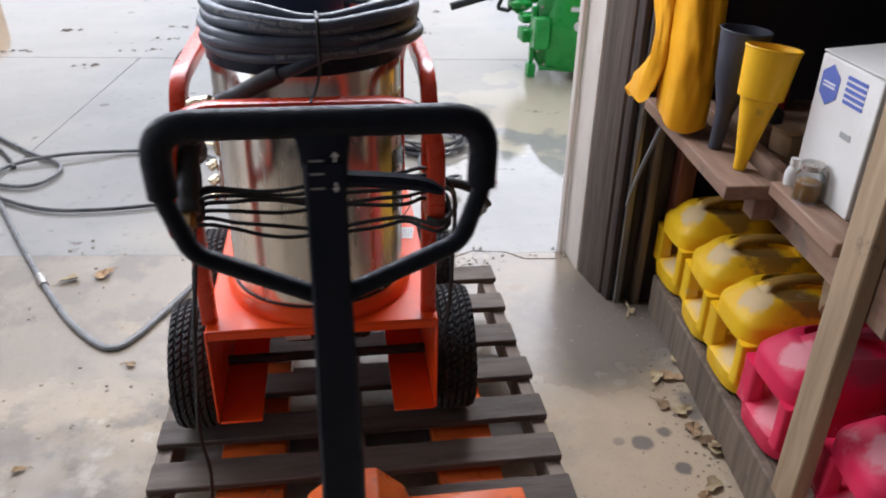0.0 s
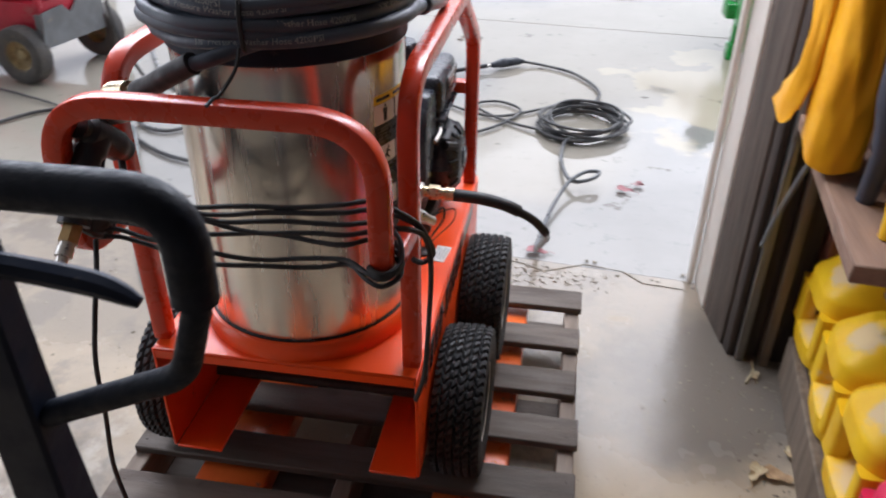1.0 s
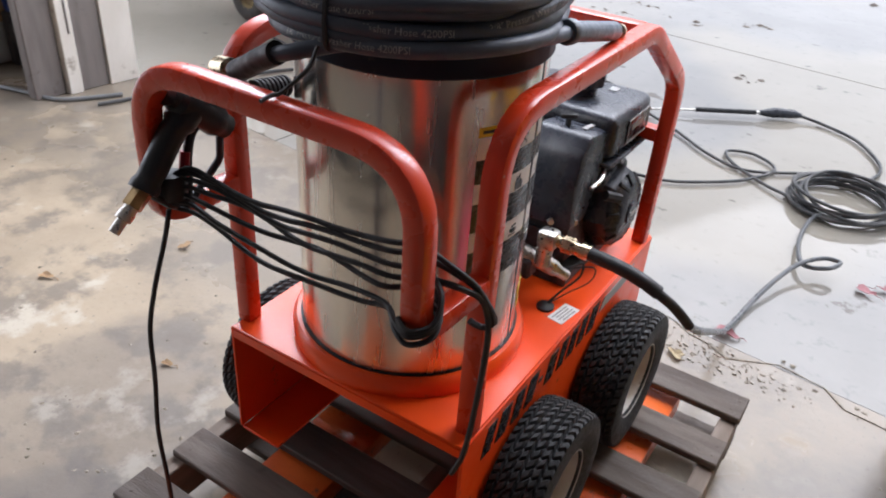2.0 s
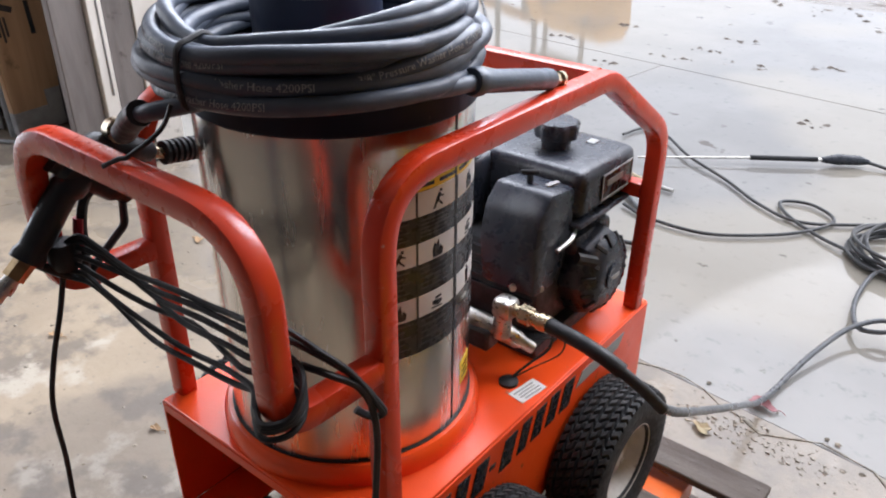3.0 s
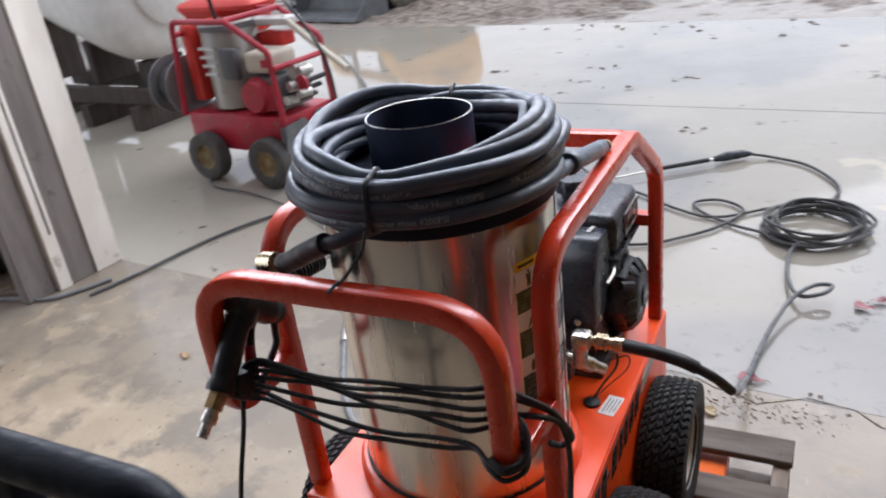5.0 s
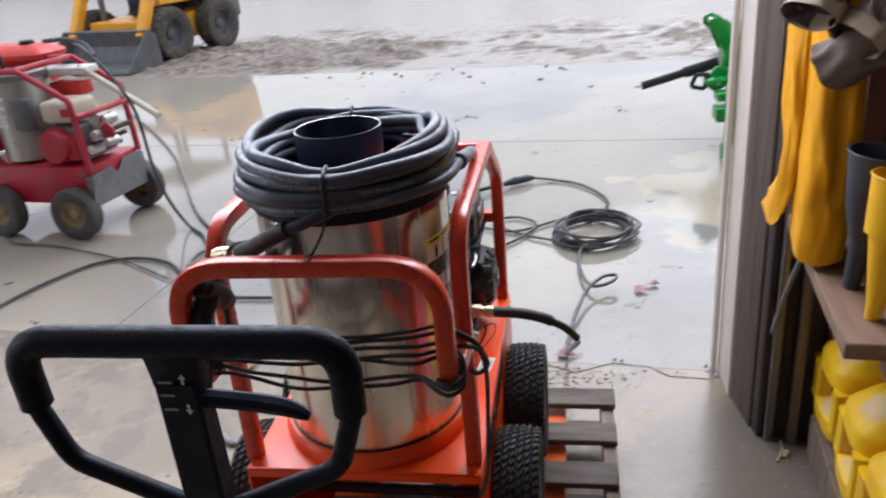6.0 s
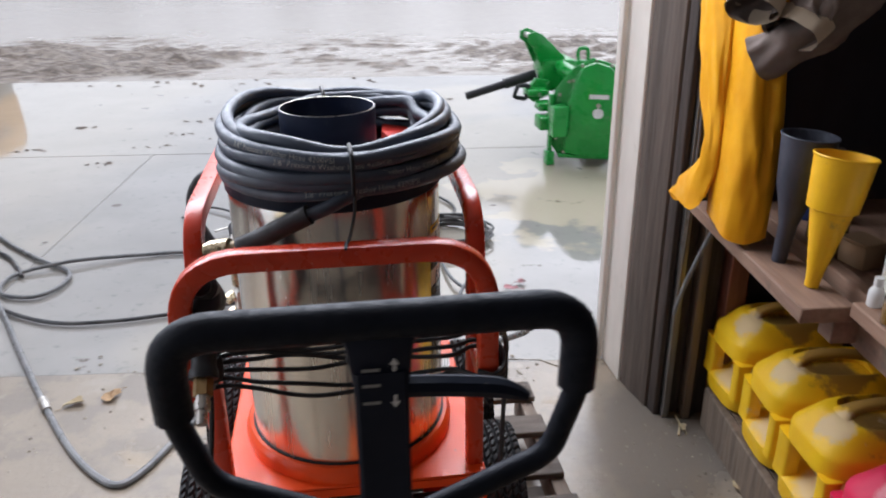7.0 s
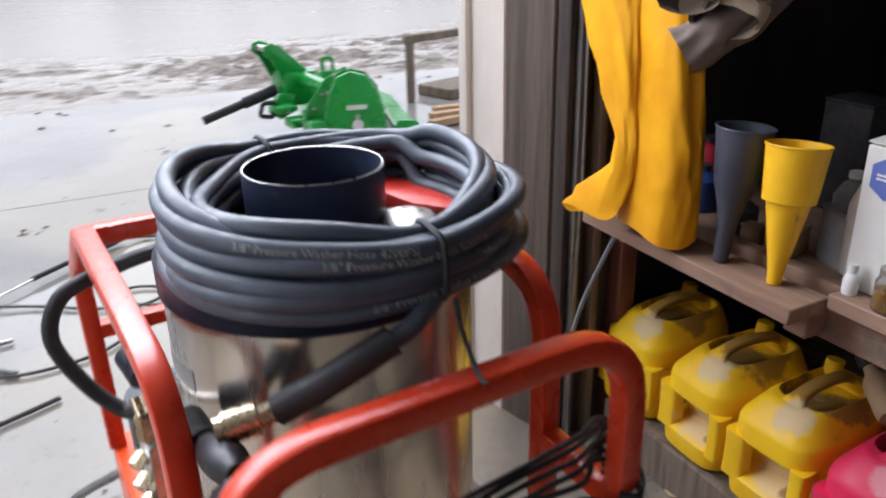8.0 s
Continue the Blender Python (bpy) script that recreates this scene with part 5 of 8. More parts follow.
def build_hose_coil():
    """High-pressure hose heaped in loops on the drum, tied in three places."""
    t = thing("hose_coil", "long grey-black pressure hose coiled and tied on the drum top", "hose", at=pose(0.025, 1.655, 1.199))
    r = random.Random(11)
    rad = 0.0110
    laps = [(0.210, 0.002), (0.213, 0.018), (0.203, 0.026), (0.186, 0.032), (0.168, 0.034), (0.164, 0.050), (0.182, 0.052), (0.200, 0.046), (0.213, 0.038), (0.211, 0.058), (0.195, 0.066), (0.177, 0.070), (0.160, 0.068), (0.172, 0.084), (0.192, 0.084), (0.208, 0.076)]
    ties = (-1.50, 1.75)
    pts = []
    for i, (rr, z) in enumerate(laps):
        ph, ph2 = r.uniform(0, 6.28), r.uniform(0, 6.28)
        for k in range(28):
            s = k / 28
            nr, nz = laps[min(i + 1, len(laps) - 1)]
            q = max(0.0, (s - 0.5) / 0.5)
            q = q * q * (3 - 2 * q)
            a = 2 * math.pi * s + 0.6
            gather = max(math.exp(-((((a - tie + math.pi) % (2 * math.pi)) - math.pi) / 0.42) ** 2) for tie in ties)
            loose = 1 - 0.75 * gather
            rad2 = rr * (1 - q) + nr * q + loose * (0.008 * math.sin(2 * a + ph) + 0.003 * math.sin(3 * a + ph2))
            rad2 += (0.196 - rad2) * 0.22 * gather
            zz = z * (1 - q) + nz * q + loose * (0.014 * math.sin(a + ph2) * (0.25 + z * 8) + 0.007 * math.sin(2 * a + ph))
            zz += (0.044 - zz) * 0.16 * gather
            tilt = 0.014 * math.cos(a - 1.4) * (z / 0.1)
            pts.append((rad2 * math.cos(a), rad2 * math.sin(a), max(zz + tilt, 0.0)))
    bm = B()
    tube(bm, curve(pts, 3), rad, 10)
    part("hose_body", bm, "hose", t, "grey-black hose loops with faded print")
    # worn print along the outer loops
    line = curve(pts, 3)
    for lap, start in ((0, 0.62), (1, 0.80), (2, 0.55), (7, 0.66), (8, 0.84), (9, 0.60), (10, 0.78), (14, 0.64), (15, 0.50), (9, 0.10), (14, 0.15)):
        mesh = letters("3/8\" Pressure Washer Hose 4200PSI", 0.0125)
        first = int((lap + start) * 28) * 3
        for v in mesh.vertices:
            left_over, i = v.co.x, min(first, len(line) - 3)
            while i < len(line) - 2 and left_over > (line[i + 1] - line[i]).length:
                left_over -= (line[i + 1] - line[i]).length
                i += 1
            d = (line[i + 1] - line[i]).normalized()
            q = line[i] + d * left_over
            out = Vector((q.x, q.y, 0)).normalized()
            out = (out - d * out.dot(d)).normalized()
            up = d.cross(out) * -1
            up = up if up.z > 0 else -up
            ang = 0.25 + (v.co.y - 0.004) / rad
            v.co = q + (out * math.cos(ang) + up * math.sin(ang)) * (rad + 0.0006)
        mesh.materials.append(MAT["decal_grey"])
        part("print", mesh, "decal_grey", t, "faded grey print")
    # free ends
    bm = B()
    tube(bm, curve([(0.06, -0.180, 0.016), (0.03, -0.196, 0.010), (-0.005, -0.216, 0.0), (-0.035, -0.231, -0.009), (-0.08, -0.228, -0.026), (-0.13, -0.212, -0.055), (-0.176, -0.195, -0.078)], 7), rad, 10)
    part("hose_tail", bm, "hose", t)
    bm = B()
    tube(bm, curve([(-0.056, -0.233, -0.014), (-0.10, -0.223, -0.037), (-0.14, -0.209, -0.060), (-0.172, -0.197, -0.076)], 6), 0.0165, 12)
    part("bend_guard", bm, "rubber", t, "thick dark bend guard")
    bm = B()
    a, d = Vector((-0.172, -0.197, -0.076)), Vector((-0.058, 0.016, -0.012))
    rod(bm, a, a + d * 0.3, 0.011, n=6)
    rod(bm, a + d * 0.3, a + d * 0.85, 0.0175, n=16)
    rod(bm, a + d * 0.85, a + d * 1.0, 0.0145, n=16)
    part("coupler", bm, "brass", t, "brass quick coupler")
    bm = B()
    tube(bm, curve([(0.03, -0.19, 0.030), (0.13, -0.152, 0.028), (0.192, -0.07, 0.020), (0.212, 0.01, 0.012), (0.212, 0.08, 0.005)], 6), rad, 10)
    part("hose_tail", bm, "hose", t)
    bm = B()
    tube(bm, [(0.212, 0.064, 0.008), (0.212, 0.068, 0.007), (0.212, 0.08, 0.005), (0.212, 0.084, 0.004), (0.213, 0.25, -0.030), (0.213, 0.256, -0.032)], 0.016, 14, widths=[0.017, 0.019, 0.019, 0.0155, 0.0155, 0.013])
    part("bend_guard", bm, "guard", t, "blue-grey bend guard with a black collar")
    bm = B()
    rod(bm, (0.213, 0.256, -0.032), (0.2125, 0.276, -0.036), 0.010, n=6)
    rod(bm, (0.2125, 0.276, -0.036), (0.212, 0.284, -0.0375), 0.0125, n=12)
    part("ferrule", bm, "brass", t)
    # straps
    for a, hang in ((-1.50, 0.09), (1.75, 0.0)):
        d = Vector((math.cos(a), math.sin(a), 0))
        near = [Vector(p) for p in pts if abs((math.atan2(p[1], p[0]) - a + math.pi) % (2 * math.pi) - math.pi) < 0.13]
        loop = [d * rr + Vector((0, 0, z)) for rr, z in outline([(math.hypot(p.x, p.y), p.z) for p in near], rad + 0.002)]
        bm = B()
        tube(bm, loop, 0.0036, 6, closed=True)
        part("tie", bm, "rubber", t)
        if hang:
            bm = B()
            tube(bm, curve([d * 0.236 + Vector((0, 0, 0.012)), d * 0.252 + Vector((-0.004, 0, -0.014)), d * 0.290 + Vector((-0.016, 0, -0.036)), (0.0, -0.300, -0.0375), (-0.002, -0.319, -0.041)], 5), 0.0028, 6)
            part("tie", bm, "rubber", t)


def build_gun():
    """Trigger gun tucked behind the push hoop, lance running back along the side."""
    g = thing("spray_gun", "black trigger spray gun hung upside down behind the push hoop", "spray gun", at=pose(-0.205, 1.40, 1.05))
    bm = B()
    tube(bm, curve([(0, -0.02, 0.045), (0, 0.01, 0.022), (0, 0.045, -0.008), (0, 0.078, -0.036)], 5), 0.026, 12, widths=[0.018] * 3 + [0.025] * 10 + [0.020] * 3)
    body = part("body", bm, "gun_plastic", g)
    bm = B()
    tube(bm, curve([(0, 0.012, 0.012), (0, -0.02, -0.012), (0, -0.055, -0.052), (0, -0.085, -0.084)], 6), 0.018, 12, widths=[0.025] * 5 + [0.0205] * 9 + [0.0195] * 2 + [0.023] * 3)
    part("grip", bm, "gun_plastic", g)
    bm = B()
    tube(bm, fillet([(0, -0.075, -0.092), (0, -0.045, -0.122), (0, -0.012, -0.145), (0, 0.018, -0.118), (0, 0.062, -0.085), (0, 0.066, -0.045)], 0.02, 5), 0.0062, 8)
    part("trigger_guard", bm, "gun_plastic", g)
    bm = B()
    tube(bm, curve([(0, 0.05, -0.012), (0, 0.015, -0.022), (0, 0.0, -0.06), (0, -0.004, -0.10), (0, -0.012, -0.138)], 6), 0.0075, 8)
    part("trigger", bm, "gun_plastic", g)
    bm = B()
    tube(bm, curve([(0, -0.002, -0.05), (0, -0.012, -0.095)], 4), 0.0085, 8)
    part("trigger_pad", bm, "red", g, "dark red trigger pad")
    bm = B()
    a, d = Vector((0, -0.085, -0.084)), Vector((0, -0.052, -0.040)).normalized()
    rod(bm, a, a + d * 0.028, 0.0150, n=6)
    part("inlet", bm, "dark_brass", g)
    bm = B()
    rod(bm, a + d * 0.028, a + d * 0.036, 0.011, n=12)
    rod(bm, a + d * 0.036, a + d * 0.050, 0.0125, n=12)
    rod(bm, a + d * 0.050, a + d * 0.072, 0.0085, n=12)
    part("plug", bm, "zinc", g)
    bm = B()
    tube(bm, [(0.0, 0.015, 0.05), (0.0, 0.04, 0.044), (0.0, 0.08, 0.030), (0.0, 0.122, 0.012), (0.0, 0.128, 0.009)], 0.02, 12, widths=[0.010, 0.021, 0.022, 0.016, 0.010])
    part("lance_grip", bm, "gun_plastic", g)
    bm = B()
    rod(bm, (0, 0.124, 0.010), (0, 0.142, 0.003), 0.009, n=8)
    part("lance_union", bm, "brass", g)
    bm = B()
    rod(bm, (0, 0.14, 0.004), (0.0, 0.50, -0.05), 0.006, n=10)
    part("lance", bm, "zinc", g)
    bm = B()
    prof = []
    for i in range(8):
        z = 0.004 + 0.0095 * i
        prof += [(0.0135, z), (0.0185, z + 0.0015), (0.0185, z + 0.006), (0.0135, z + 0.0075)]
    lathe(bm, prof, 18, Matrix.Translation((0, 0.138, 0.004)) @ Matrix.Rotation(radians(-98), 4, "X"))
    part("spring_guard", bm, "rubber", g, "ribbed black rubber guard")


def build_cord():
    """Thin black cord wound between the hoop's legs."""
    c = thing("cord", "thin black cord wound round the push hoop legs and hanging down", "cord", at=pose(0, 1.362, 0.93))
    r = random.Random(8)
    strands = ((0.056, 0.074, 1), (0.048, 0.060, 1), (0.038, 0.040, 1), (0.028, 0.024, 1), (0.014, 0.012, 1), (-0.004, -0.018, 0), (-0.020, -0.030, 0))
    for i, (zl, zr, back) in enumerate(strands):
        ph, sag = r.uniform(0, 6), (0.008 if back else 0.022) + 0.010 * r.random()
        pts = [(-0.205, 0.006, zl * 0.7)]
        for k in range(9):
            s = k / 8
            x = -0.18 + 0.37 * s
            swing = math.sin(math.pi * s)
            pts.append((x, 0.014 + 0.012 * swing + 0.006 * math.sin(7 * s + ph), zl * (1 - s) + zr * s - sag * swing + 0.006 * math.sin(9 * s + 2 * ph) * swing))
        if back and i > 1:
            pts += [(0.225, 0.032, zr), (0.252, 0.033, zr - 0.008), (0.270, 0.020, zr - 0.022), (0.274, -0.004, zr * 0.3 - 0.016), (0.252, -0.024, zr * 0.3 - 0.024), (0.228, -0.014, zr * 0.3 - 0.020)]
        elif back:
            pts += [(0.225, 0.034, zr), (0.262, 0.052 + 0.003 * i, zr * 0.7 - 0.002), (0.288, 0.078 + 0.002 * i, zr * 0.35 - 0.012), (0.301, 0.100 + 0.003 * i, -0.034), (0.300, 0.112 + 0.003 * i, -0.060), (0.284, 0.108 + 0.003 * i, -0.072), (0.272, 0.094 + 0.003 * i, -0.058)]
        else:
            pts += [(0.222, -0.012, zr), (0.250, -0.023, zr - 0.004), (0.273, -0.004, zr + 0.004), (0.266, 0.022, zr + 0.014), (0.238, 0.026, zr + 0.024)]
        bm = B()
        tube(bm, curve(pts, 5), 0.0040, 7)
        part("winding", bm, "rubber", c)
    bm = B()
    lathe(bm, [(0.019, -0.02), (0.0225, -0.012), (0.0225, 0.012), (0.019, 0.02)], 18, Matrix.Translation((-0.205, 0.004, 0.025)))
    part("knot", bm, "rubber", c)
    bm = B()
    tube(bm, curve([(0.235, 0.036, 0.03), (0.275, 0.055, 0.02), (0.294, 0.085, -0.01), (0.300, 0.100, -0.07), (0.297, 0.098, -0.17), (0.290, 0.088, -0.29), (0.275, 0.080, -0.345)], 8), 0.0046, 7)
    part("tail", bm, "rubber", c)
    bm = B()
    tube(bm, curve([(-0.206, -0.006, -0.012), (-0.208, -0.02, -0.06), (-0.216, -0.045, -0.14), (-0.225, -0.06, -0.22), (-0.235, -0.06, -0.33), (-0.245, -0.065, -0.45), (-0.235, -0.07, -0.56), (-0.25, -0.06, -0.68), (-0.265, -0.05, -0.735)], 8), 0.0042, 7)
    part("tail", bm, "rubber", c)


def build_floor_hoses():
    # black hose with sleeve from the brass union, along the ground to the coil
    h = thing("outlet_hose", "grey-black hose running from the washer over wet concrete", "hose")
    z = 0.011
    bm = B()
    tube(bm, curve([(0.266, 1.912, 0.753), (0.33, 1.903, 0.754), (0.38, 1.901, 0.745), (0.412, 1.905, 0.730)], 7), 0.0135, 12)
    part("sleeve", bm, "rubber", h, "thick black sleeve")
    bm = B()
    tube(bm, curve([(0.39, 1.90, 0.742), (0.44, 1.915, 0.708), (0.472, 1.945, 0.66)], 8), 0.0098, 12)
    part("neck", bm, "rubber", h, "black hose neck")
    bm = B()
    tube(bm, curve([(0.466, 1.937, 0.668), (0.474, 2.02, 0.605), (0.466, 2.2, 0.485), (0.452, 2.42, 0.34), (0.438, 2.66, 0.185), (0.43, 2.86, 0.06), (0.435, 3.0, z + 0.004), (0.45, 3.12, z + 0.006), (0.48, 3.27, z + 0.022), (0.53, 3.44, z + 0.038), (0.60, 3.54, z + 0.046), (0.66, 3.55, z + 0.046), (0.63, 3.49, z + 0.040), (0.55, 3.49, z + 0.022), (0.505, 3.62, z + 0.014), (0.49, 3.80, z + 0.006), (0.51, 3.96, z + 0.01), (0.60, 3.99, 0.03)], 8), 0.0086, 10)
    part("run", bm, "mid_hose", h)
    # coil lying on the apron
    t = thing("hose_coil", "worn black hose coiled flat on wet concrete", "hose", at=pose(0.575, 4.17, 0.0))
    r = random.Random(4)
    pts = []
    for i in range(9):
        rr = r.uniform(0.168, 0.208)
        cx, cy = r.uniform(-0.028, 0.028), r.uniform(-0.022, 0.022)
        lift, lean, way = 0.010 + 0.0062 * i, r.uniform(0.004, 0.014 + 0.002 * i), r.uniform(0, 6.28)
        for k in range(20):
            a = 2 * math.pi * k / 20
            rk = rr * (1 + 0.05 * math.sin(2 * a + way))
            pts.append((rk * 1.05 * math.cos(a) + cx, rk * 1.12 * math.sin(a) + cy, max(0.009, lift + lean * math.sin(a + way))))
    bm = B()
    tube(bm, curve(pts, 3), 0.0074, 8)
    part("hose_body", bm, "old_hose", t)
    bm = B()
    tube(bm, curve([(0.0, -0.2, 0.03), (-0.15, -0.12, 0.02), (-0.33, -0.03, z), (-0.50, 0.10, z), (-0.56, 0.22, z), (-0.44, 0.27, z), (-0.32, 0.16, z), (-0.40, -0.04, z), (-0.55, -0.20, z), (-0.72, -0.31, z), (-0.95, -0.32, z), (-1.1, -0.26, z)], 8), 0.0075, 8)
    part("run", bm, "old_hose", t)
    bm = B()
    tube(bm, curve([(0.2, 0.05, 0.03), (0.05, 0.24, 0.02), (-0.15, 0.24, z), (-0.42, 0.06, z), (-0.62, 0.12, z), (-0.85, 0.30, z), (-1.10, 0.45, z + 0.01), (-1.32, 0.66, 0.02), (-1.47, 0.72, z), (-1.52, 0.55, z)], 8), 0.0075, 8)
    part("run", bm, "old_hose", t)
    # second lance on the ground
    g = thing("spray_lance", "chrome spray lance with black grip lying on the apron", "spray lance", at=pose(0, 0, 0))
    bm = B()
    rod(bm, (-0.72, 4.44, 0.02), (-0.20, 4.83, 0.03), 0.006, n=8)
    part("lance", bm, "zinc", g)
    bm = B()
    rod(bm, (-0.27, 4.78, 0.03), (0.0, 4.97, 0.03), 0.013, n=10)
    part("foam_grip", bm, "rubber", g)
    bm = B()
    rod(bm, (0.0, 4.97, 0.03), (0.03, 4.99, 0.03), 0.008, n=8)
    part("union", bm, "zinc", g)
    bm = B()
    tube(bm, [(0.02, 4.98, 0.03), (0.08, 5.03, 0.032), (0.17, 5.09, 0.03), (0.21, 5.11, 0.025)], 0.02, 10, widths=[0.014, 0.028, 0.024, 0.012])
    part("gun", bm, "plastic", g)
    bm = B()
    tube(bm, curve([(0.20, 5.105, 0.025), (0.33, 5.10, z), (0.52, 4.98, z), (0.66, 4.72, z), (0.64, 4.52, z), (0.52, 4.38, 0.02)], 8), 0.0085, 8)
    part("hose_end", bm, "old_hose", g)
    # small fittings dropped behind the machine
    f = thing("hose_fitting", "loose brass and steel hose fittings on the apron", "fitting", at=pose(-0.55, 4.2, 0.012))
    bm = B()
    rod(bm, (-0.12, 0.05, 0.0), (0.02, 0.0, 0.0), 0.009, n=8)
    part("nipple", bm, "brass", f)
    bm = B()
    rod(bm, (0.03, -0.01, 0.0), (0.14, -0.02, 0.0), 0.010, n=8)
    part("nipple", bm, "zinc", f)
    # hoses at the open side
    sets = [
        ("grey garden hose curving towards the washer wheels", "grey_hose", 0.0105, [(-4.4, 8.0, 0.0), (-3.4, 6.8, z), (-2.7, 5.85, z), (-2.0, 4.70, z), (-1.62, 4.24, z), (-1.39, 4.03, z), (-1.36, 3.87, z), (-1.45, 3.74, z), (-1.62, 3.80, z), (-1.64, 4.0, z), (-1.40, 4.11, 0.026), (-1.05, 4.18, z), (-0.80, 4.17, z), (-0.55, 4.0, z), (-0.42, 3.88, z)]),
        ("worn black hose lying across the wet doorway", "old_hose", 0.0095, [(-2.6, 2.80, z), (-2.52, 3.05, z), (-2.42, 3.48, z), (-2.25, 3.83, z), (-2.02, 3.93, z), (-1.76, 3.85, z), (-1.52, 3.60, z), (-1.28, 3.455, z), (-1.05, 3.43, z), (-0.82, 3.455, z), (-0.55, 3.52, z), (-0.3, 3.6, z)]),
        ("pale grey hose with a joiner looping to the washer", "grey_hose", 0.0115, [(-1.62, 3.72, 0.028), (-1.52, 3.56, z), (-1.31, 3.17, z), (-1.10, 2.79, z), (-0.93, 2.51, z), (-0.80, 2.35, z), (-0.72, 2.305, z), (-0.66, 2.37, z), (-0.60, 2.50, z), (-0.52, 2.66, 0.02), (-0.42, 2.72, 0.10), (-0.34, 2.60, 0.28), (-0.24, 2.42, 0.44), (-0.17, 2.28, 0.56), (-0.13, 2.15, 0.62)]),
        ("thin black hose from the old washer across the puddle", "old_hose", 0.006, [(-3.25, 4.55, 0.45), (-3.24, 4.50, 0.25), (-3.2, 4.40, 0.04), (-3.0, 4.20, z), (-2.66, 4.13, z), (-2.17, 3.95, z), (-1.9, 3.80, z), (-1.68, 3.66, z)]),
    ]
    for lab, mt, rr, pts in sets:
        bm = B()
        tube(bm, curve(pts, 10), rr, 8)
        ob = solid("hose", bm, mt, lab, "hose")
        if "joiner" in lab:
            part("joiner", rod(B(), (-1.12, 2.83, z), (-1.08, 2.755, z), 0.017, n=10), "zinc", ob)


# ---- shelves on the right ----
def build_shelving():
    s = thing("shelf_rack", "rough timber shelf rack along the shed wall", "shelf", at=SHED)
    bm = B()
    span(bm, (0.108, -1.172, 0.782), (0.232, -0.455, 0.820), 0.003)
    part("front_plank", bm, "shelf", s, "brown plank on the shelf front")
    bm = B()
    span(bm, (0.262, -1.66, 0.700), (0.300, -0.455, 0.835), 0.003)
    part("beam", bm, "shelf", s)
    bm = B()
    span(bm, (0.214, -1.50, 0.800), (0.2615, -1.175, 0.8355), 0.003)
    part("ledge_strip", bm, "shelf", s)
    bm = B()
    span(bm, (0.20, -1.15, 0.715), (0.2615, -1.09, 0.7815), 0.003)
    part("bracket", bm, "shelf", s)
    bm = B()
    span(bm, (0.304, -2.6, 0.79), (1.44, -0.455, 0.812), 0.002)
    part("deck_board", bm, "shelf", s)
    bm = B()
    span(bm, (0.222, -1.60, 0.153), (0.260, -1.508, 2.6), 0.004)
    part("upright", bm, "stud", s, "pale rough-sawn upright")
    bm = B()
    span(bm, (0.232, -2.6, 0.0), (0.262, -0.455, 0.152), 0.004)
    part("sill_plank", bm, "timber", s, "dusty sill plank on the floor")
    bm = B()
    span(bm, (0.264, -2.6, 0.130), (1.44, -0.455, 0.150), 0.002)
    part("bottom_board", bm, "timber", s)
    bm = B()
    span(bm, (0.50, -2.6, 1.46), (1.44, -0.455, 1.485), 0.002)
    part("top_board", bm, "shelf", s)
    bm = B()
    span(bm, (1.38, -0.56, 0.151), (1.44, -0.455, 1.455), 0.003)
    part("rear_post", bm, "timber", s)


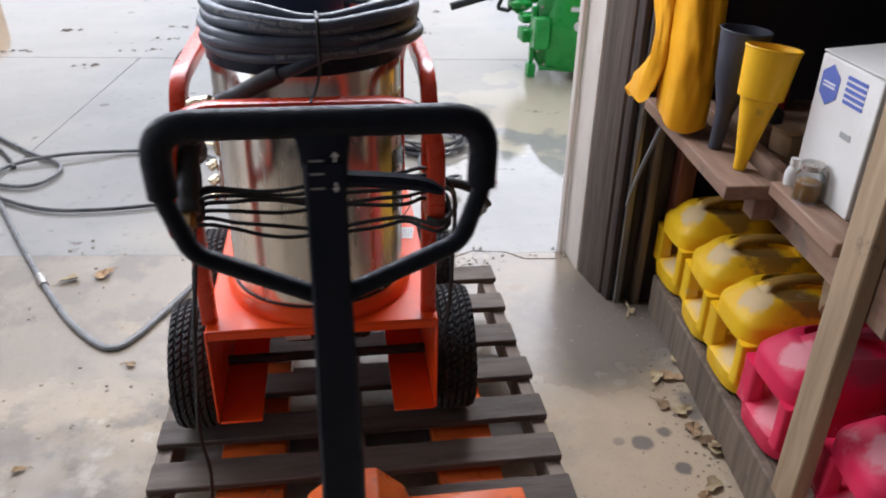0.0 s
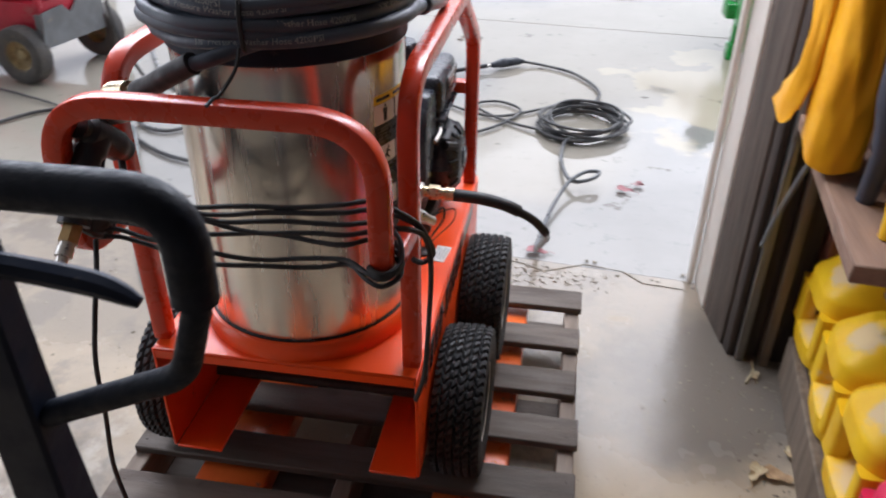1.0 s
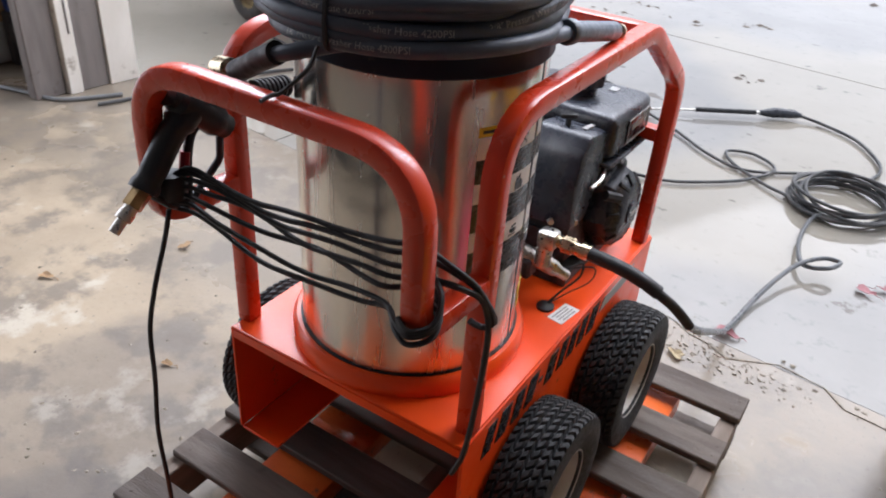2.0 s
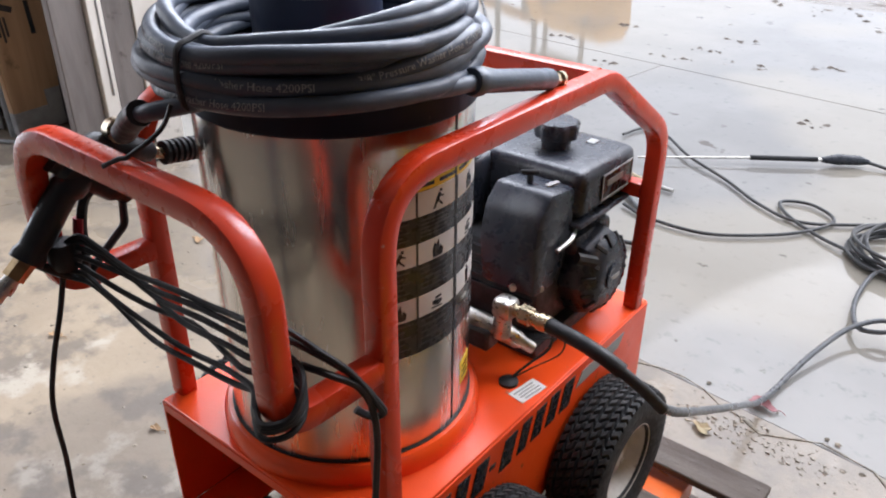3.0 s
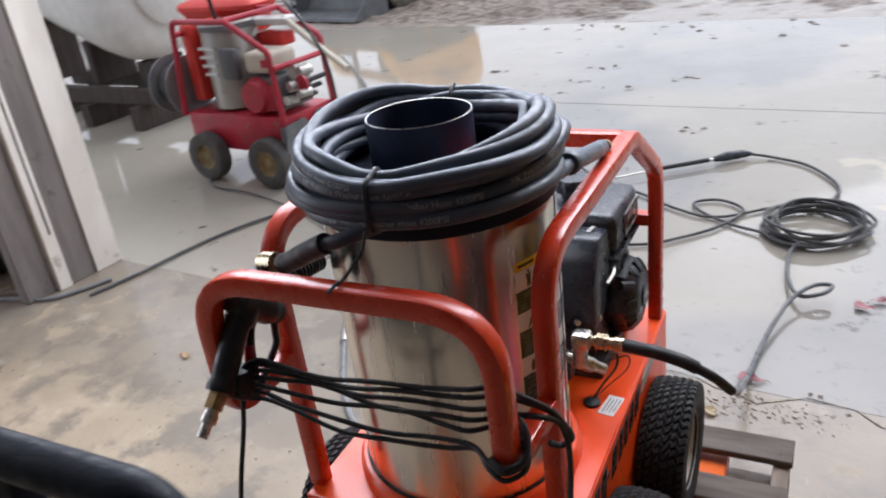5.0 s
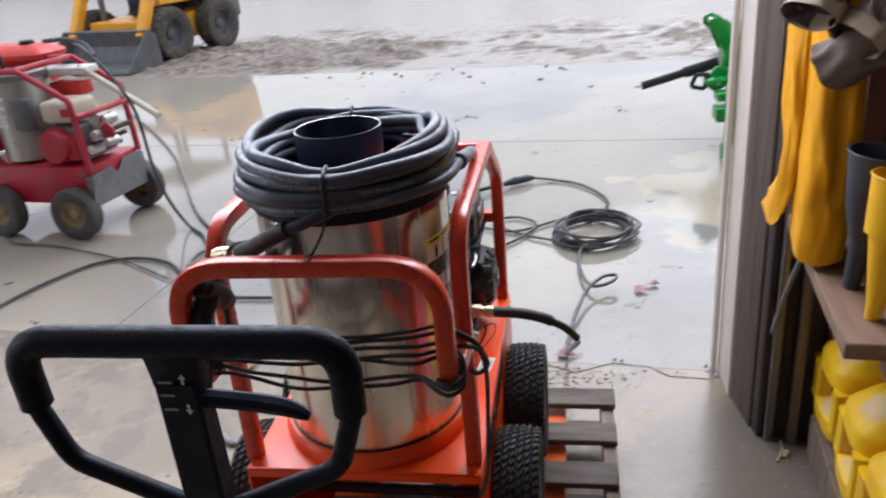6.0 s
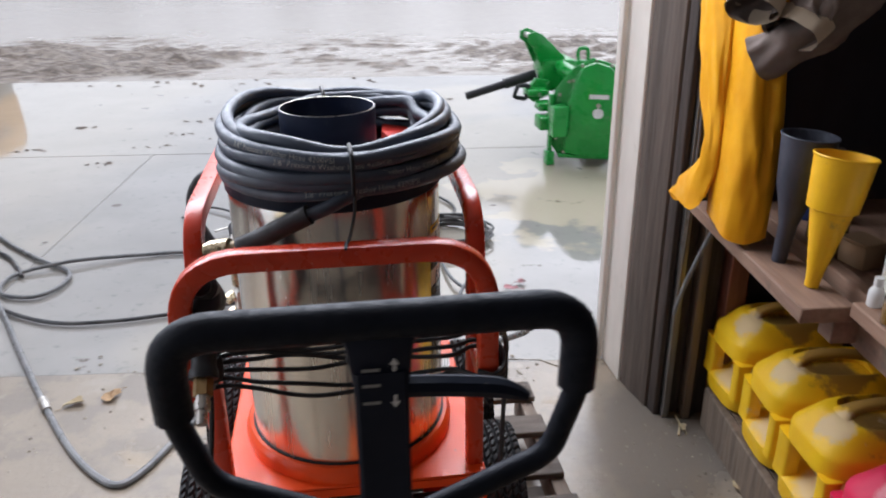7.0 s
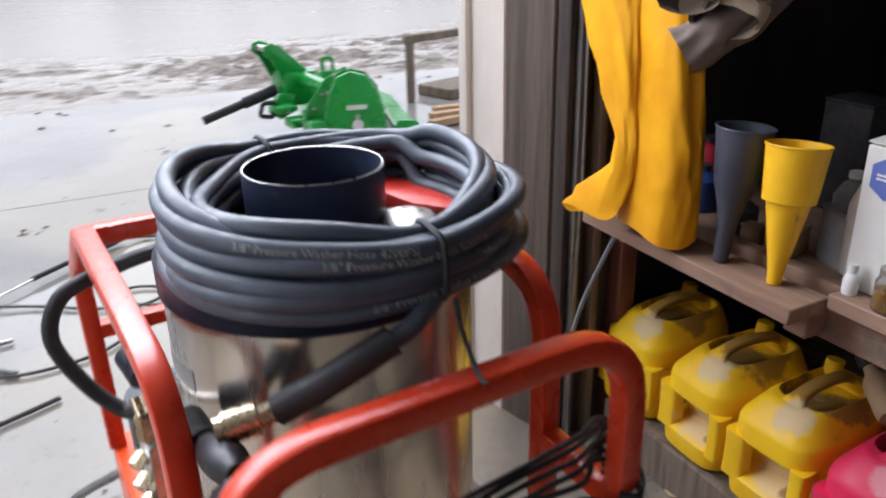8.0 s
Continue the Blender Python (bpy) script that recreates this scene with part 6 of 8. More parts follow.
def build_can(name, mat, label, at, group):
    """A moulded can: length along x, width along y; a grip bar stands before a recess at one end, a bow on top."""
    c = thing(name, label, "fuel can", group, at)
    W, L = 0.122, 0.36
    # height, front end, back end, half width
    rows = [(0.0, 0.016, L - 0.012, W - 0.014), (0.012, 0.004, L, W - 0.002), (0.045, 0.0, L, W), (0.066, 0.001, L, W), (0.074, 0.012, L, W - 0.002),
            (0.080, 0.060, L, W - 0.004), (0.092, 0.078, L, W - 0.006), (0.155, 0.076, L, W - 0.006), (0.170, 0.058, L, W - 0.004), (0.177, 0.014, L, W - 0.002),
            (0.186, 0.004, L, W), (0.232, 0.006, L, W), (0.242, 0.010, L, W - 0.002), (0.249, 0.016, L - 0.002, W - 0.006), (0.293, 0.058, L - 0.010, W - 0.034), (0.301, 0.068, L - 0.014, W - 0.041), (0.305, 0.082, L - 0.020, W - 0.045),
            (0.305, 0.102, L - 0.03, W - 0.047), (0.298, 0.108, L - 0.036, W - 0.052), (0.262, 0.114, L - 0.044, W - 0.056)]
    bm = B()
    skin(bm, [ring(bm, Vector(((x0 + x1) / 2, 0, z)), Vector((1, 0, 0)), Vector((0, 1, 0)), (x1 - x0) / 2, 48, w, 4.2) for z, x0, x1, w in rows])
    part("body", bm, mat, c)
    for side, wide in ((-1, 0.020), (1, 0.032)):
        bm = B()
        bar = [(0.058, 0.010), (0.072, 0.004), (0.090, 0.0), (0.160, 0.0), (0.176, 0.004), (0.190, 0.010)]
        skin(bm, [ring(bm, Vector((0.027 + g * 0.3, side * (W - 0.003 - wide), z)), Vector((1, 0, 0)), Vector((0, 1, 0)), 0.022 + g * 0.5, 24, wide + g * 0.2, 5.0) for z, g in bar])
        part("grip_bar", bm, mat, c)
    bm = B()
    bow = curve([(0.090, 0, 0.292), (0.110, 0, 0.312), (0.15, 0, 0.325), (0.21, 0, 0.329), (0.27, 0, 0.322), (0.310, 0, 0.306), (0.33, 0, 0.28)], 5)
    rings = []
    for k, q in enumerate(bow):
        d = (bow[min(k + 1, len(bow) - 1)] - bow[max(k - 1, 0)]).normalized()
        s = abs(k / (len(bow) - 1) - 0.5) * 2
        rings.append(ring(bm, q, Vector((-d.z, 0, d.x)), Vector((0, 1, 0)), 0.011 + 0.006 * s ** 3, 16, 0.019 + 0.040 * s ** 6, 2.8))
    skin(bm, rings)
    part("top_handle", bm, mat, c)
    bm = B()
    rod(bm, (0.315, 0.055, 0.29), (0.322, 0.055, 0.33), 0.024, n=18)
    part("cap", bm, mat, c)
    return c


def build_cans():
    for v, turn in ((-0.525, 3), (-0.800, -2), (-1.060, 2)):
        build_can("fuel_can", "yellow_can", "dusty yellow plastic fuel can with brown grime", SHED @ pose(0.236, v, 0.153, 0, 0, turn), "yellow fuel cans under the shelf")
    build_can("fuel_can", "red_can", "dusty pink-red plastic fuel can behind the upright", SHED @ pose(0.240, -1.325, 0.153, 0, 0, 2), "red fuel cans under the shelf")
    build_can("fuel_can", "red_can", "pink-red plastic fuel can at the near end", SHED @ pose(0.275, -1.66, 0.153, 0, 0, -4), "red fuel cans under the shelf")


def funnel(name, mat, label, at, h, r, tip, collar):
    f = thing(name, label, "funnel", "", at)
    bm = B()
    if collar:
        prof = [(tip, 0.0), (tip * 1.25, h * 0.12), (r * 0.70, h * 0.60), (r * 0.84, h * 0.612), (r, h), (r - 0.004, h), (r * 0.68, h * 0.62), (tip * 0.9, h * 0.12), (tip * 0.8, 0.0)]
    else:
        prof = [(tip * 0.8, 0.0), (tip, h * 0.30), (r * 0.50, h * 0.44), (r * 0.76, h * 0.62), (r, h), (r - 0.004, h), (r * 0.72, h * 0.62), (r * 0.46, h * 0.44), (tip * 0.9, h * 0.28), (tip * 0.7, 0.0)]
    lathe(bm, prof, 40, None, False)
    part("cone", bm, mat, f)
    bm = B()
    tube(bm, [(r * math.cos(a), r * math.sin(a), h) for a in [2 * math.pi * i / 40 for i in range(40)]], 0.0028, 6, closed=True)
    part("rolled_rim", bm, mat, f)
    return f


def build_shelf_things():
    funnel("funnel", "yellow_funnel", "tall yellow plastic funnel standing on its spout", SHED @ pose(0.181, -1.064, 0.821, -3, 6, 0), 0.308, 0.066, 0.015, True)
    funnel("funnel", "grey_funnel", "tall dark grey plastic funnel standing on its spout", SHED @ pose(0.171, -0.915, 0.821, 1, 4, 0), 0.320, 0.064, 0.022, False)
    # white carton with blue print
    c = thing("carton", "white cardboard carton with blue print, worn", "box", at=SHED @ pose(0.284, -1.368, 0.836, 0, 0, 2))
    bm = B()
    span(bm, (0.0, -0.03, 0.0), (0.22, 0.21, 0.31), 0.003)
    part("body", bm, "carton", c)
    bm = B()
    plate(bm, [(0.0, -0.035), (0.0, 0.21), (0.2, 0.2), (0.2, -0.03)], 0.003, pose(0.0, 0, 0.314, 0, -6, 0))
    part("flap", bm, "carton", c)
    side = lambda y, z: Matrix.Translation((-0.0005, y, z)) @ Matrix(((0, 0, -1), (-1, 0, 0), (0, 1, 0))).to_4x4()
    bm = B()
    plate(bm, [(0.042 * math.cos(a), 0.046 * math.sin(a)) for a in [math.pi / 6 + i * math.pi / 3 for i in range(6)]], 0.0012, side(0.155, 0.25))
    part("emblem", bm, "blue_print", c, "blue six-sided emblem")
    for z in (0.246, 0.254):
        bm = B()
        box(bm, (-0.002, 0.155, z), (0.0012, 0.048, 0.004))
        part("emblem_bar", bm, "label", c)
    for k in range(5):
        bm = B()
        box(bm, (-0.001, 0.055, 0.285 - 0.013 * k), (0.0014, 0.075, 0.008))
        part("print_bar", bm, "blue_print", c)
    box_bm = B()
    box(box_bm, (-0.001, 0.05, 0.165), (0.0014, 0.04, 0.014))
    part("print_bar", box_bm, "decal_grey", c)
    # jar in front of the carton
    j = thing("jar", "small clear jar with amber contents before the carton", "jar", at=SHED @ pose(0.247, -1.285, 0.836))
    bm = B()
    lathe(bm, [(0.028, 0.0), (0.031, 0.004), (0.031, 0.062), (0.024, 0.072), (0.024, 0.080), (0.022, 0.080), (0.022, 0.071), (0.029, 0.061), (0.029, 0.005), (0.0, 0.004)], 24, None, False)
    part("glass", bm, "glass", j)
    bm = B()
    lathe(bm, [(0.0, 0.005), (0.0285, 0.005), (0.0285, 0.045), (0.0, 0.045)], 20, None, False)
    part("contents", bm, "amber", j, "amber oily contents")
    bm = B()
    lathe(bm, [(0.026, 0.076), (0.026, 0.09), (0.0, 0.092)], 20, None, False)
    part("lid", bm, "zinc", j)
    b = thing("bottle", "small white plastic bottle beside the jar", "bottle", at=SHED @ pose(0.252, -1.195, 0.836))
    bm = B()
    lathe(bm, [(0.016, 0.0), (0.017, 0.03), (0.012, 0.042), (0.008, 0.046), (0.008, 0.056), (0.0, 0.057)], 18, None, False)
    part("body", bm, "white_plastic", b)
    bm = B()
    rod(bm, (0, 0, 0.05), (0, 0, 0.066), 0.010, n=14)
    part("cap", bm, "white_plastic", b)
    # clutter on the deck behind
    r = random.Random(21)
    for (u, v, w, h, kind, mt, lab, cat) in (
            (0.42, -1.06, 0.09, 0.13, "box", "mid_grey", "dusty grey plastic box on the shelf", "box"),
            (0.52, -0.98, 0.045, 0.19, "jug", "mid_grey", "grey bottle with pale cap on the shelf", "bottle"),
            (0.60, -1.05, 0.045, 0.20, "jug", "mid_grey", "grey bottle with pale cap at the shelf back", "bottle"),
            (0.36, -0.78, 0.05, 0.10, "jug", "dark", "dark bottle on the shelf", "bottle"),
            (0.41, -0.60, 0.045, 0.13, "jug", "blue", "blue bottle in the dim shelf corner", "bottle"),
            (0.50, -0.52, 0.045, 0.18, "jug", "red", "dark red bottle in the dim shelf corner", "bottle"),
            (0.37, -0.93, 0.07, 0.06, "box", "brown_board", "small brown cardboard box on the shelf", "box"),
            (0.33, -0.86, 0.04, 0.045, "box", "shelf", "short wood offcut on the shelf", "offcut"),
            (0.75, -0.80, 0.12, 0.30, "box", "dark", "dark tool case in the dim shelf corner", "case"),
            (0.80, -1.15, 0.10, 0.26, "box", "dark", "black box at the back of the shelf", "box"),
            (0.66, -1.30, 0.09, 0.22, "jug", "dark", "dark jug at the back of the shelf", "jug")):
        t = thing(cat, lab, cat, at=SHED @ pose(u, v, 0.813, 0, 0, r.uniform(-25, 25)))
        bm = B()
        if kind == "box":
            box(bm, (0, 0, h / 2), (w, w * 1.2, h), None, 0.006, 2)
            part("body", bm, mt, t)
            bm = B()
            box(bm, (0, 0, h + 0.004), (w * 1.03, w * 1.23, 0.008), None, 0.002)
            part("lid", bm, mt, t)
        else:
            lathe(bm, [(w * 0.92, 0.0), (w, 0.006), (w, h * 0.68), (w * 0.62, h * 0.84), (w * 0.35, h * 0.88), (w * 0.35, h * 0.93)], 22, None)
            part("body", bm, mt, t)
            bm = B()
            rod(bm, (0, 0, h * 0.92), (0, 0, h), w * 0.42, n=16)
            part("cap", bm, "white_plastic" if mt == "mid_grey" else "dark", t)
    # white jug by the upright
    t = thing("jug", "white plastic jug with handle on the shelf", "jug", at=SHED @ pose(0.355, -1.16, 0.836))
    bm = B()
    rings = []
    for z, a, b2 in ((0.0, 0.055, 0.04), (0.01, 0.06, 0.045), (0.16, 0.06, 0.045), (0.205, 0.045, 0.035), (0.235, 0.02, 0.02), (0.255, 0.018, 0.018)):
        rings.append(ring(bm, Vector((0, 0, z)), Vector((0, 1, 0)), Vector((1, 0, 0)), a, 24, b2, 3.0))
    skin(bm, rings)
    part("body", bm, "white_plastic", t)
    bm = B()
    rod(bm, (0, 0, 0.25), (0, 0, 0.275), 0.022, n=16)
    part("cap", bm, "white_plastic", t)
    # flashlight-like tool under the plank
    t = thing("bottle", "brown bottle with black cap lying under the shelf", "bottle", at=SHED @ pose(0.42, -1.25, 0.50, 0, 70, 60))
    bm = B()
    lathe(bm, [(0.03, 0.0), (0.035, 0.01), (0.035, 0.10), (0.018, 0.13), (0.018, 0.15)], 20, None)
    part("body", bm, "brown_board", t)
    bm = B()
    rod(bm, (0, 0, 0.145), (0, 0, 0.185), 0.024, n=16)
    part("cap", bm, "rubber", t)
    t = solid("carton", span(B(), (0.52, -1.30, 1.487), (0.95, -0.95, 1.80), 0.004), "brown_board", "plain tan cardboard carton on the top board", "box", at=SHED)


def build_coats():
    """Yellow rain trousers and a brown canvas jacket hung beside the doorway."""
    c = thing("rain_overalls", "bright yellow rain overalls hanging beside the shelf", "overalls", at=SHED)
    # each leg is a lofted cloth tube with folds
    def cloth(rows, corner, drift, power, n=96):
        bm = B()
        rings = []
        for z, cu, cv, au, av, amp, ph in rows:
            rg = []
            for i in range(n):
                a = 2 * math.pi * i / n
                b = a - corner - drift * (z - 1.2)
                k = 1.08 * (abs(math.cos(b)) ** power + abs(math.sin(b)) ** power) ** (-1 / power)
                k -= 0.55 * amp * math.exp(-((math.sin((b - 0.75) / 2) * 2 / 0.30) ** 2)) * (0.6 + noise.noise(Vector((z * 6, ph, 1))))
                k += amp * 1.1 * noise.noise(Vector((1.6 * math.cos(a), 1.6 * math.sin(a) + cv * 9, z * 5 + ph))) + amp * 0.45 * noise.noise(Vector((3.5 * math.cos(a), 3.5 * math.sin(a), z * 11 - a)))
                k += amp * 1.7 * (0.22 - abs(noise.noise(Vector((1.2 * math.cos(a) + z * 3.1, 1.2 * math.sin(a) - z * 1.5, z * 4.0 + ph)))))
                rg.append(bm.verts.new((cu + au * math.cos(a) * k, cv + av * math.sin(a) * k, z + 0.012 * math.sin(2 * a + ph) - (0.02 * math.sin(a) if z < 0.9 and cv > -0.65 else 0.0))))
            rings.append(rg)
        skin(bm, rings, False)
        return bm
    def loft(keys, steps=9):
        out = []
        for a, b in zip(keys, keys[1:]):
            for i in range(steps):
                s = i / steps
                s = s * s * (3 - 2 * s)
                out.append([x * (1 - s) + y * s for x, y in zip(a, b)])
        return out + [list(keys[-1])]
    bm = cloth(loft([(1.95, 0.12, -0.64, 0.035, 0.10, 0.10, 0.3), (1.55, 0.125, -0.655, 0.05, 0.14, 0.12, 0.8), (1.30, 0.13, -0.675, 0.058, 0.150, 0.13, 1.3), (1.10, 0.132, -0.715, 0.064, 0.135, 0.13, 1.7), (0.98, 0.130, -0.730, 0.066, 0.122, 0.09, 2.1), (0.90, 0.128, -0.733, 0.066, 0.118, 0.06, 2.3), (0.846, 0.126, -0.735, 0.064, 0.116, 0.04, 2.5)]), 3.93, 0.5, 1.35)
    part("leg", bm, "coat", c, "", 80)
    bm = cloth(loft([(1.95, 0.09, -0.57, 0.03, 0.08, 0.10, 1.0), (1.6, 0.085, -0.575, 0.034, 0.11, 0.10, 1.6), (1.40, 0.080, -0.575, 0.036, 0.112, 0.13, 2.2), (1.28, 0.078, -0.60, 0.036, 0.100, 0.14, 2.6), (1.17, 0.078, -0.635, 0.036, 0.066, 0.14, 2.8), (1.07, 0.074, -0.675, 0.034, 0.036, 0.10, 2.9), (1.00, 0.068, -0.665, 0.030, 0.040, 0.06, 3.0), (0.93, 0.052, -0.618, 0.022, 0.078, 0.04, 3.1), (0.878, 0.042, -0.580, 0.014, 0.108, 0.03, 3.2), (0.862, 0.038, -0.572, 0.011, 0.116, 0.02, 3.2)]), 4.1, -3.2, 1.3)
    part("leg", bm, "coat", c, "", 80)
    bm = B()
    rod(bm, (0.08, -0.405, 1.98), (0.08, -0.60, 1.96), 0.012, n=8)
    part("hook", bm, "steel_sheet", c)
    j = thing("canvas_jacket", "brown-grey canvas work jacket with tan cuffs hanging over the overalls", "jacket", at=SHED)
    def sleeve(path, widths, mt, ph):
        bm = B()
        pts = curve(path, 9)
        n = len(pts)
        k = len(widths) - 1
        ws = []
        for i in range(n):
            f = i / (n - 1) * k
            a = min(int(f), k - 1)
            ws.append(widths[a] * (1 - f + a) + widths[a + 1] * (f - a))
        soft = 0.3 if mt == "canvas_lining" else 1.0
        rings, gone = [], 0.0
        for step, q in enumerate(pts):
            gone += (q - pts[max(step - 1, 0)]).length
            i = gone / 0.026
            d = (pts[min(step + 1, n - 1)] - pts[max(step - 1, 0)]).normalized()
            x0, y0 = axes(d)
            rg = []
            for t in range(48):
                a = 2 * math.pi * t / 48
                crease = 0.20 - abs(noise.noise(Vector((1.1 * math.cos(a) + i * 0.12, 1.1 * math.sin(a) + ph, i * 0.22 - ph))))
                w = ws[step] * (1 + 0.42 * soft * crease + 0.06 * math.sin(2 * a + ph) + 0.20 * soft * noise.noise(Vector((1.3 * math.cos(a), 1.3 * math.sin(a), i * 0.30 + ph))) + 0.04 * noise.noise(Vector((3.0 * math.cos(a), 3.0 * math.sin(a) + ph, i * 0.7))))
                rg.append(bm.verts.new(q + x0 * (w * math.cos(a)) + y0 * (w * 0.68 * math.sin(a))))
            rings.append(rg)
        skin(bm, rings, False)
        return bm
    part("sleeve", sleeve([(0.24, -0.95, 1.90), (0.15, -0.88, 1.66), (0.085, -0.845, 1.51), (0.052, -0.85, 1.445), (0.030, -0.872, 1.420)], [0.085, 0.075, 0.066, 0.058, 0.056], "canvas", 0.5), "canvas", j, "", 80)
    part("cuff", sleeve([(0.050, -0.852, 1.443), (0.040, -0.862, 1.430), (0.028, -0.874, 1.418)], [0.061, 0.061, 0.060], "canvas_lining", 0.5), "canvas_lining", j, "tan turned-back cuff")
    part("sleeve", sleeve([(0.31, -1.02, 1.84), (0.26, -0.96, 1.62), (0.20, -0.90, 1.47), (0.155, -0.88, 1.405), (0.118, -0.895, 1.372)], [0.110, 0.100, 0.088, 0.072, 0.070], "canvas", 1.4), "canvas", j, "", 80)
    part("cuff", sleeve([(0.150, -0.882, 1.400), (0.132, -0.890, 1.384), (0.114, -0.897, 1.369)], [0.076, 0.075, 0.074], "canvas_lining", 1.4), "canvas_lining", j, "tan turned-back cuff")
    part("hem", sleeve([(0.32, -0.96, 1.72), (0.27, -0.91, 1.52), (0.215, -0.86, 1.40), (0.160, -0.815, 1.335), (0.112, -0.780, 1.295)], [0.115, 0.105, 0.092, 0.082, 0.088], "canvas", 2.1), "canvas", j, "", 80)
    part("body", sleeve([(0.34, -1.03, 2.2), (0.33, -1.02, 2.0), (0.31, -1.01, 1.85), (0.30, -1.0, 1.74)], [0.10, 0.16, 0.15, 0.11], "canvas", 1.0), "canvas", j, "", 80)


# ---- left corner inside the doorway ----
def build_left_corner():
    for k, (u, v, wd, turn, lab) in enumerate(((-4.455, -0.46, 0.33, 7, "tall tan carton with hand slot and grey taped foot"), (-4.63, -0.71, 0.17, -20, "narrow tan carton with a pale grey foot in the corner"))):
        t = thing("carton", lab, "carton", "cartons standing by the door", SHED @ pose(u, v, 0.0, 0, 0, turn) @ pose(0, 0, 0, 2.5, 0, 0))
        h = wd / 2
        bm = B()
        span(bm, (-0.045, -h, 0.012), (0.045, h, 2.0), 0.004)
        part("body", bm, "plywood", t)
        foot = (0.135, 0.21)[k]
        bm = B()
        span(bm, (-0.047, -h - 0.002, 0.008), (0.0475, h + 0.002, foot), 0.003)
        part("foot_wrap", bm, "cement", t, "grey taped foot")
        if k == 0:
            bm = B()
            span(bm, (0.0478, 0.02, foot - 0.02), (0.050, h, foot + 0.085), 0.001)
            part("patch", bm, "cement", t, "grey tape patch")
            bm = B()
            box(bm, (0.0462, 0.055, 0.60), (0.004, 0.024, 0.17), None, 0.001)
            part("slot", bm, "rubber", t, "dark hand slot")
            for q, (dv, z, hh) in enumerate(((-0.115, 0.58, 0.10), (-0.095, 0.565, 0.13), (-0.075, 0.575, 0.10))):
                part("print_bar", span(B(), (0.0455, dv - 0.006, z - hh / 2), (0.0468, dv + 0.006, z + hh / 2)), "dark", t)
            part("print_bar", box(B(), (0.0461, -0.055, 0.665), (0.0014, 0.07, 0.03), Matrix.Rotation(radians(-25), 3, "X")), "dark", t)
    bm = B()
    tube(bm, curve([(-4.40, -0.655, 0.01), (-4.41, -0.66, 0.4), (-4.44, -0.66, 0.9), (-4.49, -0.68, 1.6), (-4.52, -0.70, 2.0)], 6), 0.013, 8)
    solid("pipe", bm, "grey_panel", "grey pipe standing between the cartons", "pipe", at=SHED)
    t = thing("tool_cabinet", "red steel cabinet on short grey legs in the corner", "cabinet", at=SHED @ pose(-4.76, -0.915, 0))
    bm = B()
    span(bm, (-0.20, -0.22, 0.19), (0.03, 0.20, 1.5), 0.01)
    part("body", bm, "red", t)
    bm = B()
    span(bm, (0.031, -0.21, 0.21), (0.045, 0.195, 1.48), 0.004)
    part("door", bm, "red", t)
    for x in (-0.17, 0.0):
        for y in (-0.19, 0.17):
            part("leg", span(B(), (x - 0.015, y - 0.015, 0.0), (x + 0.015, y + 0.015, 0.1895), 0.002), "grey_panel", t)
    t = thing("plastic_panel", "dark blue plastic strip standing in a black bag beside the door", "panel", at=SHED @ pose(-4.38, -0.30, 0))
    bm = B()
    span(bm, (-0.02, -0.045, 0.28), (0.02, 0.045, 1.7), 0.006)
    part("blade", bm, "blue", t)
    bm = B()
    box(bm, (0.0, 0.0, 0.14), (0.07, 0.12, 0.28), None, 0.01)
    part("bag", bm, "dark", t)
    bm = B()
    tube(bm, curve([(-4.9, -0.95, 0.012), (-4.5, -0.80, 0.012), (-4.2, -0.62, 0.012), (-3.95, -0.52, 0.012), (-3.75, -0.45, 0.012), (-3.62, -0.2, 0.012)], 8), 0.011, 8)
    solid("hose", bm, "grey_hose", "pale hose lying along the wall foot", "hose", at=SHED)


